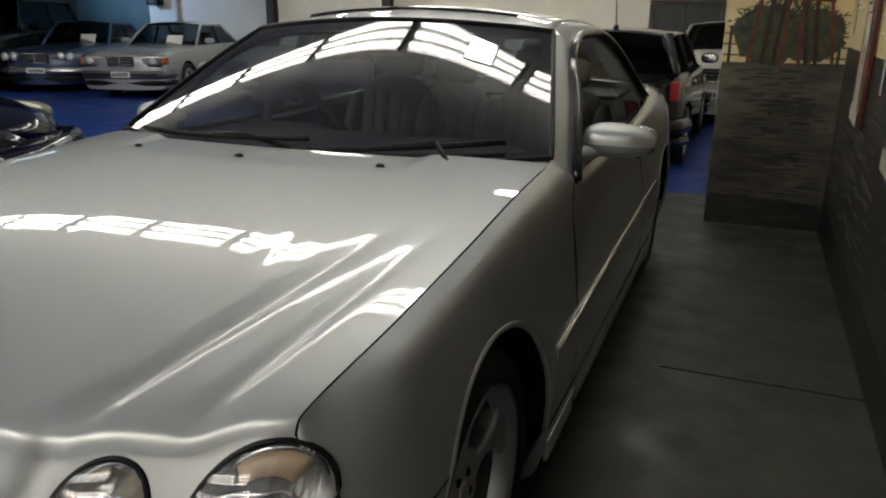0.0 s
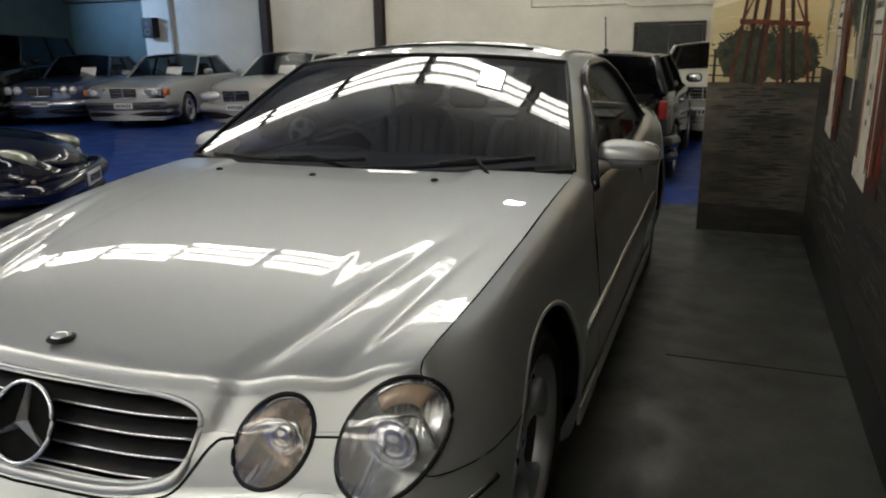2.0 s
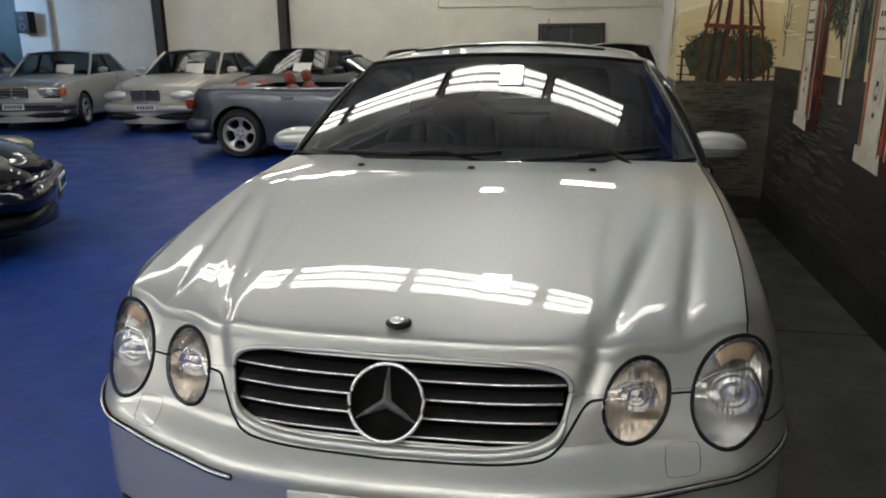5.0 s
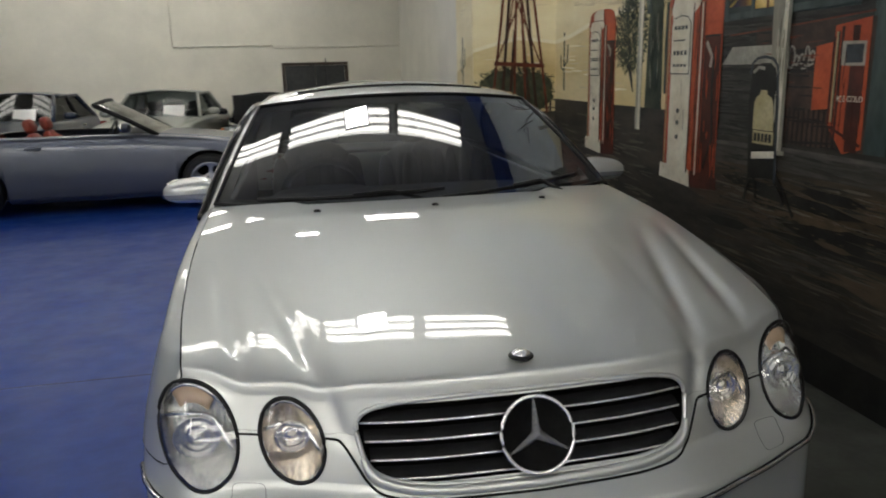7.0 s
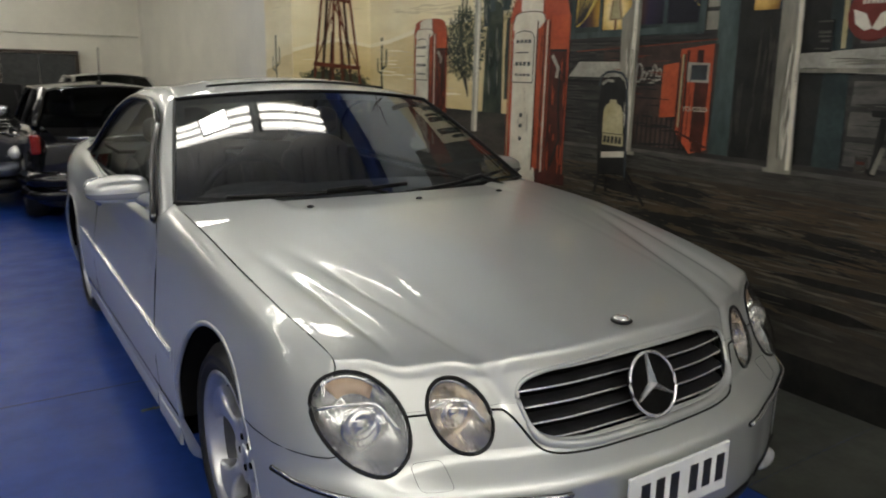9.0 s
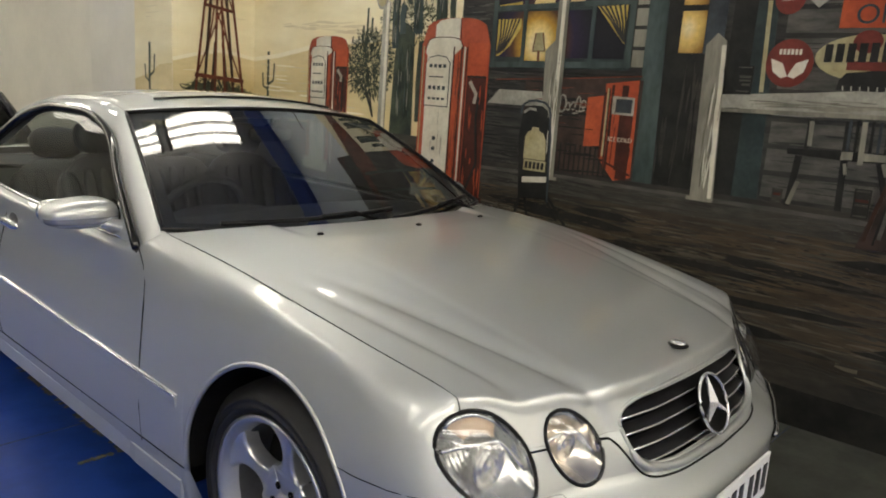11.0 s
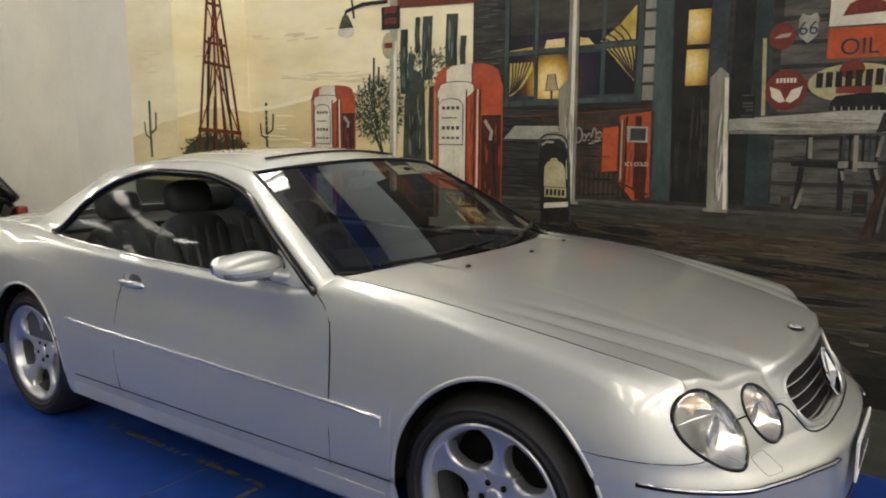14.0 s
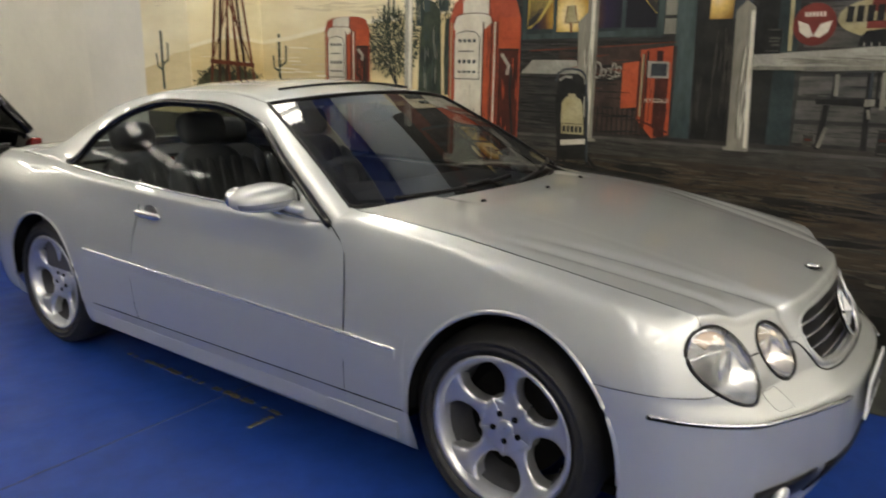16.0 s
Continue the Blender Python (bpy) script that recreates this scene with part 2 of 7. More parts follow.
# ---------- the hall ----------
CREAM_WALL = plain("cream_wall_paint", (0.72, 0.69, 0.6), rough=0.6, vary=0.05, scale=1.5, bump=0.15, bscale=60)
CEILING = plain("ceiling_white", (0.5, 0.5, 0.49), rough=0.7, vary=0.1, scale=2)
BLUE_BAND = plain("blue_beam_paint", (0.05, 0.11, 0.48), rough=0.5, vary=0.1, scale=2)
DARK_STEEL = plain("dark_column_paint", (0.035, 0.028, 0.026), rough=0.5, vary=0.2)
TUBE_GLOW = glow("lamp_tube", (1.0, 0.945, 0.845), 8.4)
# Own glow in place of tube light bounced off the white tray.
TRAY_GLOW = glow("lamp_tray_glow", (1.0, 0.945, 0.845), 3.3)
LAMP_WHITE = plain("lamp_white_enamel", (0.75, 0.75, 0.74), rough=0.5, vary=0.05)
LAMP_GREY_PAINT = plain("lamp_body_grey", (0.28, 0.28, 0.28), rough=0.5, vary=0.05)

X_EAST, X_WEST, Y_NORTH, Y_SOUTH, TOP = 1.84, -16.0, 12.55, -7.0, 4.7
NIB_X, NIB_Y, NIB_END = 1.08, 2.575, 3.24


def floor_paint():
    """Glossy blue floor paint with worn and dirty patches."""
    mat, nt, bs = nodes_of("blue_floor_paint")
    a, _ = noise_ramp(nt, 0.7, (0.009, 0.041, 0.23), (0.012, 0.05, 0.27), detail=6)
    b, _ = noise_ramp(nt, 9.0, (0.75, 0.75, 0.78), (1, 1, 1), detail=8)
    c = mixed(nt, a, b, 1.0, "MULTIPLY")
    d, f = noise_ramp(nt, 3.5, (0, 0, 0), (0.1, 0.1, 0.1), detail=9, lo=0.6, hi=0.85, rough=0.7)
    e, _ = noise_ramp(nt, 20.0, (0.05, 0.075, 0.24), (0.07, 0.09, 0.25))
    nt.links.new(mixed(nt, c, e, d), bs.inputs["Base Color"])
    r, rf = noise_ramp(nt, 3.0, (0.38, 0.38, 0.38), (0.5, 0.5, 0.5))
    bs.inputs["Specular IOR Level"].default_value = 0.3
    nt.links.new(r, bs.inputs["Roughness"])
    return mat


def concrete():
    """Grey-green sealed concrete with stains."""
    mat, nt, bs = nodes_of("sealed_concrete")
    a, _ = noise_ramp(nt, 1.6, (0.037, 0.04, 0.034), (0.064, 0.067, 0.058), detail=8)
    b, f = noise_ramp(nt, 40.0, (0.8, 0.8, 0.8), (1, 1, 1), detail=6)
    nt.links.new(mixed(nt, a, b, 1.0, "MULTIPLY"), bs.inputs["Base Color"])
    r, rf = noise_ramp(nt, 4.0, (0.3, 0.3, 0.3), (0.6, 0.6, 0.6))
    nt.links.new(r, bs.inputs["Roughness"])
    bp = nt.nodes.new("ShaderNodeBump")
    bp.inputs["Strength"].default_value, bp.inputs["Distance"].default_value = 0.15, 0.003
    nt.links.new(f, bp.inputs["Height"])
    nt.links.new(bp.outputs["Normal"], bs.inputs["Normal"])
    return mat


def slab(name, lo, hi, mat, label, category, bevel=0.0):
    c = [(a + b) / 2 for a, b in zip(lo, hi)]
    return tagged(part(name, box([b - a for a, b in zip(lo, hi)], c, bevel), mat), label, category, kind="structure")


def build_hall():
    floor = slab("floor", (X_WEST, Y_SOUTH, -0.2), (X_EAST, Y_NORTH, 0.0), floor_paint(), "glossy blue painted workshop floor with worn patches", "floor")
    slab("floor_strip", (0.905, Y_SOUTH, -0.1), (X_EAST, -2.205, 0.004), concrete(), "bare grey concrete strip along the painted wall", "floor")
    strip = slab("floor_strip", (0.62, -2.2, -0.1), (X_EAST, 3.5, 0.004), concrete(), "bare grey concrete strip along the painted wall", "floor")
    for y in (-0.03,):
        part("floor_joint", box((0.76, 0.007, 0.002), (1.45, y, 0.005)), SHADE, strip)
    worn = plain("worn_yellow_paint", (0.13, 0.11, 0.06), rough=0.6, vary=0.5, scale=25)
    random.seed(5)
    lines = [(-0.695, 0.95 - 0.027 * k, 0.034, 0.03) for k in range(50)] + [(-0.7 - 0.022 * k, -0.39, 0.025, 0.03) for k in range(8)]
    for x, y, lx, ly in lines:
        if random.random() < (0.75 if y < 0.62 else 0.4):
            n = random.randint(5, 7)
            rim = [(x + lx * random.uniform(0.35, 0.75) * math.cos(math.tau * k / n), y + ly * random.uniform(0.35, 0.75) * math.sin(math.tau * k / n)) for k in range(n)]
            flake = ([(px, py, z) for z in (0.0005, 0.0018) for px, py in rim], [tuple(range(n))[::-1], tuple(range(n, 2 * n))] + [(k, (k + 1) % n, n + (k + 1) % n, n + k) for k in range(n)])
            part("line_flake", mesh("line_flake", *flake, False), worn, floor, "worn yellow floor line")
    for y, xa, xb in ((-0.045, -1.62, -0.4), (-0.05, -6.0, -1.62)):
        part("floor_joint", box((xb - xa, 0.008, 0.0012), ((xa + xb) / 2, y, 0.0006)), plain("joint_dirt", (0.045, 0.05, 0.1), rough=0.7, vary=0.4, scale=30), floor)
    slab("wall_east", (X_EAST, Y_SOUTH, -0.2), (X_EAST + 0.2, Y_NORTH, TOP), CREAM_WALL, "cream painted side wall of the hall", "wall")
    slab("wall_north", (-13.45, Y_NORTH, -0.2), (X_EAST + 0.2, Y_NORTH + 0.2, TOP), CREAM_WALL, "cream painted end wall of the hall", "wall")
    teal = plain("dark_teal_wall_paint", (0.06, 0.11, 0.115), rough=0.6, vary=0.1, scale=2)
    # The high opening is unseen, put in to hold the blue lamp.
    for n, ya, yb, za, zb in (("wall_west", Y_SOUTH, 8.84, -0.2, TOP), ("wall_west", 10.36, Y_NORTH + 0.2, -0.2, TOP), ("wall_west", 8.84, 10.36, 3.37, TOP), ("wall_west", 8.84, 10.36, -0.2, 2.75)):
        slab(n, (X_WEST - 0.2, ya, za), (X_WEST, yb, zb), teal, "dark teal painted far wall with an added, unseen opening", "wall")
    # Teal stretch of the end wall stands in for a nearer side wall.
    slab("wall_north", (X_WEST, Y_NORTH, -0.2), (-13.45, Y_NORTH + 0.2, TOP), teal, "dark teal part of the end wall, in place of a nearer side wall", "wall")
    slab("trim_beam", (X_WEST, Y_NORTH - 0.2, 2.78), (-13.4, Y_NORTH, 3.15), DARK_STEEL, "dark steel beam on the teal wall", "beam", 0.01)
    tagged(part("trim_pipe", mesh("pipe", *tube([(-12.5, Y_NORTH - 0.05, z) for z in (0.0, 1.5, 3.0, TOP)], 0.05, 10)), CEILING), "white painted downpipe on the end wall", "pipe", kind="structure")
    slab("ground", (-60, -40, -0.3), (X_WEST, 50, -0.02), concrete(), "unseen grey concrete yard outside the added opening", "ground")
    # Unseen wall, set close and white to bounce light onto the car's front.
    slab("wall_south", (X_WEST - 0.2, Y_SOUTH - 0.2, -0.2), (X_EAST + 0.2, Y_SOUTH, TOP), plain("bounce_wall_white", (0.82, 0.8, 0.76), rough=0.7, vary=0.04, scale=1.5), "unseen white wall added behind the camera to bounce light", "wall")
    slab("ceiling", (X_WEST - 0.2, Y_SOUTH - 0.2, TOP), (X_EAST + 0.2, Y_NORTH + 0.2, TOP + 0.15), CEILING, "pale flat ceiling of the hall", "ceiling")
    slab("wall_nib", (NIB_X, NIB_Y, 0.0), (X_EAST, NIB_END + 0.9, TOP), CREAM_WALL, "short cream wall pier beside the painted wall", "wall", 0.004)
    slab("trim_beam", (X_EAST - 0.1, Y_SOUTH, 4.12), (X_EAST, NIB_Y, 4.52), BLUE_BAND, "blue painted beam above the painted wall", "beam", 0.01)
    for x in (-6.45, -9.55):
        col = thing("wall_column", pose(x, Y_NORTH - 0.11, 0), "dark painted steel wall column", "column", "wall columns", "structure")
        for dy, w, d in ((-0.1, 0.2, 0.015), (0.09, 0.2, 0.015)):
            part("flange", box((w, d, TOP), (0, dy, TOP / 2)), DARK_STEEL, col)
        part("web", box((0.012, 0.18, TOP), (0, 0, TOP / 2)), DARK_STEEL, col)
    for pts in ([(-2.9, 2.06), (-0.9, 2.06)], [(-2.9, 2.06), (-2.9, 3.6)], [(-0.9, 2.06), (-0.85, 2.0), (1.8, 2.0)]):
        tagged(part("trim_conduit", mesh("conduit", *tube([(x, Y_NORTH - 0.02, z + 0.176) for x, z in pts], 0.014, 6)), CREAM_WALL), "cream painted conduit on the end wall", "conduit", kind="structure")
    brown = plain("brown_door_frame", (0.05, 0.032, 0.02), rough=0.5, vary=0.3)
    door = thing("door_1", pose(-0.03, Y_NORTH - 0.03, 0), "dark grey double door with a brown frame in the end wall", "door", kind="structure")
    for k in (-1, 1):
        leaf = part("door_leaf", box((0.63, 0.03, 1.8), (k * 0.318, 0, 0.9), 0.003), plain("door_dark", (0.035, 0.037, 0.036), rough=0.6, vary=0.3), door)
        part("door_handle", mesh("door_handle", *tube([(k * 0.06, -0.04, 0.9), (k * 0.06, -0.05, 1.0), (k * 0.06, -0.04, 1.1)], 0.01, 6)), DARK_STEEL, leaf)
    for dx, z, w, h in ((0, 1.835, 1.4, 0.06), (-0.67, 0.9, 0.06, 1.8), (0.67, 0.9, 0.06, 1.8)):
        part("door_frame", box((w, 0.06, h), (dx, -0.002, z), 0.004), brown, door)
    speaker = thing("wall_speaker", pose(-13.12, Y_NORTH - 0.13, 2.07), "small black loudspeaker on the end wall", "loudspeaker")
    part("speaker_box", box((0.36, 0.25, 0.5), (0, 0, 0), 0.01), BLACK, speaker)
    for dz, r in ((0.1, 0.06), (-0.1, 0.1)):
        v, f = revolve([(0.127, r), (0.13, r * 0.8), (0.118, 0.002)], 20)
        part("speaker_cone", mesh("speaker_cone", [(p[1], -p[0], p[2] + dz) for p in v], f), DASH, speaker)


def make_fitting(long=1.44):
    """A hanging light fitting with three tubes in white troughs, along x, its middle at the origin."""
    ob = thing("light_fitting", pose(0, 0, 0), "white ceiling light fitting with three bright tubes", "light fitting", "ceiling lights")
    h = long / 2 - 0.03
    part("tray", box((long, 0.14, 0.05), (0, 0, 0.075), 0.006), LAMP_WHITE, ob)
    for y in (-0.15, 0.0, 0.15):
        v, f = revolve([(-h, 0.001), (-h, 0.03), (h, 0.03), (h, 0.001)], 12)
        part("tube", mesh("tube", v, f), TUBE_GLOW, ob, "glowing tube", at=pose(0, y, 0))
    part("diffuser", box((long - 0.06, 0.46, 0.012), (0, 0, 0.04)), TRAY_GLOW, ob, "white tray back with a glow of its own")
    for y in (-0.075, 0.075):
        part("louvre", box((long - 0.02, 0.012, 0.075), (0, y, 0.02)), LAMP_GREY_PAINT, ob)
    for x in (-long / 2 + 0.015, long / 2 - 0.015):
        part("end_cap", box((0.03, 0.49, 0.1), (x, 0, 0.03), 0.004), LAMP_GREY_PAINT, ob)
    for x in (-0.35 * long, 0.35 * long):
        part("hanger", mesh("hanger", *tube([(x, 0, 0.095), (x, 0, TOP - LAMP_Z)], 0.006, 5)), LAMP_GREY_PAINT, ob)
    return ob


def make_flood(x, y, size=0.3):
    flood = thing("flood_lamp", pose(x, y, LAMP_Z - 0.09), "square bright flood lamp hung from the ceiling", "lamp", "flood lamps")
    part("flood_body", box((size + 0.04, size + 0.04, 0.05), (0, 0, 0.02), 0.006), LAMP_GREY_PAINT, flood)
    part("flood_face", box((size, size, 0.02), (0, 0, -0.012)), FLOOD_GLOW, flood, "glowing square face")
    part("hanger", mesh("hanger", *tube([(0, 0, 0.04), (0, 0, TOP - LAMP_Z + 0.09)], 0.006, 5)), LAMP_GREY_PAINT, flood)


LAMP_Z = 4.23
ROW_TURN = math.degrees(math.atan(-0.142))
FLOOD_GLOW = glow("flood_glow", (1.0, 0.98, 0.93), 26.0)
build_hall()


def row_y(x):
    """The long row of fittings runs a little askew to the wall."""
    return 1.372 - 0.142 * (x + 2)


first = make_fitting()
first.matrix_basis = pose(-7.93, row_y(-7.93), LAMP_Z, 0, 0, ROW_TURN)
for k in range(1, 6):
    copy_thing(first, pose(-7.93 + 1.5 * k, row_y(-7.93 + 1.5 * k), LAMP_Z, 0, 0, ROW_TURN))
# Unseen fittings, added to brighten the car's front, its flank and the end wall.
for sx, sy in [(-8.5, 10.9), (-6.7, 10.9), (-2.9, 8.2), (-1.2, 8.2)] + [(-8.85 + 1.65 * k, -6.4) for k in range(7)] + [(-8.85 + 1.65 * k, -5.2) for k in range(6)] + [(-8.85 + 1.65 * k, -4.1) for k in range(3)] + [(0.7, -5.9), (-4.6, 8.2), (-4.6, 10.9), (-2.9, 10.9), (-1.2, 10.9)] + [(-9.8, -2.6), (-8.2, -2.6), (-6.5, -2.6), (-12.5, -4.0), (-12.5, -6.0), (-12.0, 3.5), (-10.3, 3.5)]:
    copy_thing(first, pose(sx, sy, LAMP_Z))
short = make_fitting(0.95)
short.matrix_basis = pose(0.82, row_y(0.82), LAMP_Z, 0, 0, ROW_TURN)
copy_thing(short, pose(0.7, 6.35, LAMP_Z))
make_flood(-0.2, row_y(-0.2))
make_flood(-0.75, 5.0, 0.3)
make_flood(-5.5, 7.8, 0.3)


# ---------- the painted wall ----------
P = {
    "sky": paint("mural_sky", (0.70, 0.60, 0.36), (0.86, 0.79, 0.57), 0.8, (1, 1, 3.0), lo=0.3, hi=0.62, fine=0.95),
    "dune": paint("mural_dune", (0.62, 0.5, 0.25), (0.74, 0.63, 0.38), 1.2, (1, 1, 3), fine=0.93),
    "dune_light": paint("mural_dune_light", (0.82, 0.76, 0.58), (0.86, 0.8, 0.63), 3, fine=0.95),
    "cloud": paint("mural_cloud", (0.6, 0.52, 0.34), (0.72, 0.64, 0.44), 3, fine=0.95),
    "blue_sky": paint("mural_blue_sky", (0.68, 0.76, 0.8), (0.8, 0.85, 0.87), 0.9, (1, 1, 2.5), fine=0.95),
    "siding": paint("mural_siding", (0.018, 0.0185, 0.018), (0.05, 0.048, 0.043), 5, (1, 1, 5)),
    "siding_light": paint("mural_siding_light", (0.055, 0.055, 0.05), (0.12, 0.114, 0.1), 5, (1, 1, 5)),
    "groove": paint("mural_groove", (0.01, 0.01, 0.01), (0.02, 0.02, 0.018), 8),
    "earth": paint("mural_earth", (0.024, 0.021, 0.017), (0.11, 0.082, 0.055), 1.1, (1, 1, 5), lo=0.36, hi=0.72),
    "earth_dark": paint("mural_earth_dark", (0.02, 0.0195, 0.018), (0.06, 0.053, 0.044), 2.5, (1, 1, 4)),
    "kerb": paint("mural_kerb", (0.038, 0.037, 0.033), (0.08, 0.076, 0.066), 6, (1, 1, 4)),
    "plank": paint("mural_plank", (0.06, 0.057, 0.047), (0.14, 0.126, 0.092), 2.2, (1, 1, 3)),
    "red": paint("mural_red", (0.3, 0.05, 0.022), (0.42, 0.085, 0.04), 5),
    "red_dark": paint("mural_red_dark", (0.04, 0.011, 0.008), (0.085, 0.02, 0.013), 6),
    "orange": paint("mural_orange", (0.36, 0.06, 0.022), (0.48, 0.095, 0.035), 6),
    "soil": paint("mural_soil", (0.04, 0.03, 0.02), (0.1, 0.072, 0.046), 3, (1, 1, 5)),
    "timber": paint("mural_timber", (0.024, 0.017, 0.014), (0.075, 0.044, 0.035), 5, (1, 1, 1)),
    "rust_dark": paint("mural_rust_dark", (0.03, 0.014, 0.01), (0.06, 0.026, 0.016), 6),
    "rust": paint("mural_rust", (0.085, 0.022, 0.011), (0.17, 0.045, 0.022), 9),
    "white": paint("mural_white", (0.56, 0.52, 0.42), (0.72, 0.69, 0.58), 5, fine=0.88),
    "grey": paint("mural_grey", (0.27, 0.262, 0.225), (0.4, 0.385, 0.325), 8),
    "weathered": paint("mural_weathered", (0.144, 0.137, 0.112), (0.302, 0.288, 0.230), 7, (1, 1, 0.25)),
    "teal": paint("mural_teal", (0.03, 0.047, 0.047), (0.07, 0.098, 0.093), 6, (1, 1, 0.4)),
    "teal_dark": paint("mural_teal_dark", (0.018, 0.029, 0.03), (0.036, 0.055, 0.055), 6),
    "slate": paint("mural_slate", (0.025, 0.032, 0.040), (0.050, 0.061, 0.072), 6),
    "leaf": paint("mural_leaf", (0.028, 0.036, 0.02), (0.085, 0.09, 0.05), 16),
    "cactus": paint("mural_cactus", (0.02, 0.03, 0.024), (0.06, 0.075, 0.05), 8),
    "yellow": paint("mural_yellow", (0.42, 0.29, 0.05), (0.6, 0.46, 0.12), 9),
    "lamp": paint("mural_lamplight", (0.680, 0.496, 0.176), (0.760, 0.680, 0.440), 7),
    "black": paint("mural_black", (0.008, 0.008, 0.008), (0.02, 0.02, 0.018), 8),
    "badge_red": paint("mural_badge_red", (0.12, 0.022, 0.016), (0.19, 0.036, 0.026), 7),
    "badge_yellow": paint("mural_badge_yellow", (0.360, 0.310, 0.158), (0.461, 0.410, 0.245), 6),
}
P["window_glow"] = halo_paint("mural_window_glow", (-0.47, 1.86), (0.36, 0.4), ((0.0, (0.85, 0.76, 0.5)), (0.22, (0.8, 0.62, 0.25)), (0.36, (0.5, 0.28, 0.04)), (0.52, (0.1, 0.045, 0.02)), (0.72, (0.022, 0.015, 0.045)), (1.0, (0.008, 0.008, 0.014))))
P["pane_glow_low"] = halo_paint("mural_pane_low", (-1.415, 1.925), (0.13, 0.17), ((0.0, (0.85, 0.75, 0.46)), (0.4, (0.75, 0.53, 0.17)), (0.8, (0.36, 0.2, 0.04)), (1.0, (0.12, 0.06, 0.02))))
P["pane_glow_top"] = halo_paint("mural_pane_top", (-1.415, 2.16), (0.13, 0.17), ((0.0, (0.85, 0.75, 0.46)), (0.4, (0.75, 0.53, 0.17)), (0.8, (0.36, 0.2, 0.04)), (1.0, (0.12, 0.06, 0.02))))
LAYER = [0]


def flat_mesh(name, pts, where, layer):
    """A flat painted shape; where is E (side wall: y, z), N (pier front: x, z) or S (pier side: y, z)."""
    LAYER[0] = (LAYER[0] + 1) % 13
    d = 0.0016 * layer + 0.002 + 0.00008 * LAYER[0]
    if where == "N":
        pts = [(a, b + 0.052 if b > 0.001 else b) for a, b in pts]
    else:
        pts = [(a if abs(a - NIB_Y) < 0.001 else a - 0.0125 * (b - 0.34), b + 0.0125 * (a + 1.6) if b > 0.001 else b) for a, b in pts]
    if where == "E":
        v = [(X_EAST - d, a, b) for a, b in pts]
    elif where == "N":
        v = [(a, NIB_Y - d, b) for a, b in pts]
    else:
        v = [(NIB_X - d, a, b) for a, b in pts]
    n = len(v)
    back = {"E": Vector((0.0015, 0, 0)), "N": Vector((0, 0.0015, 0)), "S": Vector((0.0015, 0, 0))}[where]
    w = [Vector(p) + back for p in v]
    faces = [tuple(range(n)), tuple(range(2 * n - 1, n - 1, -1))] + [(i, (i + 1) % n, n + (i + 1) % n, n + i) for i in range(n)]
    return mesh(name, v + w, faces, False)


mural = thing("mural", pose(0, 0, 0), "painted desert roadside scene with petrol pumps and a wooden store", "mural")


def shape(name, pts, col, layer, where="E", parent=None, label=""):
    return part(name, flat_mesh(name, pts, where, layer), P[col], parent or mural, label)


def rect(y0, y1, z0, z1):
    return [(y0, z0), (y1, z0), (y1, z1), (y0, z1)]


def oval(cy, cz, ry, rz, n=28, wob=0.0):
    return [(cy + ry * (1 + wob * random.uniform(-1, 1)) * math.cos(math.tau * k / n), cz + rz * (1 + wob * random.uniform(-1, 1)) * math.sin(math.tau * k / n)) for k in range(n)]


def stroke(pts, w, col, layer, where="E", parent=None, name="brush_stroke"):
    """A painted line of width w."""
    a = [Vector(p) for p in pts]
    up, dn = [], []
    for i, p in enumerate(a):
        d = (a[min(i + 1, len(a) - 1)] - a[max(i - 1, 0)]).normalized()
        n = Vector((-d.y, d.x)) * w / 2
        up.append(tuple(p + n))
        dn.append(tuple(p - n))
    return shape(name, up + dn[::-1], col, layer, where, parent)


def foliage(name, cy, cz, ry, rz, n, col, layer, where="E"):
    """A painted bush: many short brush marks spreading from its middle, as one part."""
    verts, faces = [], []
    for k in range(n):
        a, r = random.uniform(0, math.tau), random.random() ** 0.6 * random.uniform(0.75, 1.0)
        y, z = cy + ry * r * math.cos(a), cz + rz * r * math.sin(a)
        t = a + random.uniform(-0.9, 0.9)
        l, w = random.uniform(0.018, 0.045), random.uniform(0.003, 0.007)
        d, m = (math.cos(t) * l, math.sin(t) * l), (-math.sin(t) * w, math.cos(t) * w)
        me = flat_mesh(name, [(y, z), (y + d[0] * 0.5 + m[0], z + d[1] * 0.5 + m[1]), (y + d[0], z + d[1]), (y + d[0] * 0.5 - m[0], z + d[1] * 0.5 - m[1])], where, layer + 0.05 + 0.4 * k / n)
        base = len(verts)
        verts += [v.co.copy() for v in me.vertices]
        faces += [tuple(i + base for i in f.vertices) for f in me.polygons]
        bpy.data.meshes.remove(me)
    return tagged(part(name, mesh(name, verts, faces, False), P[col], mural), kind="stuff")


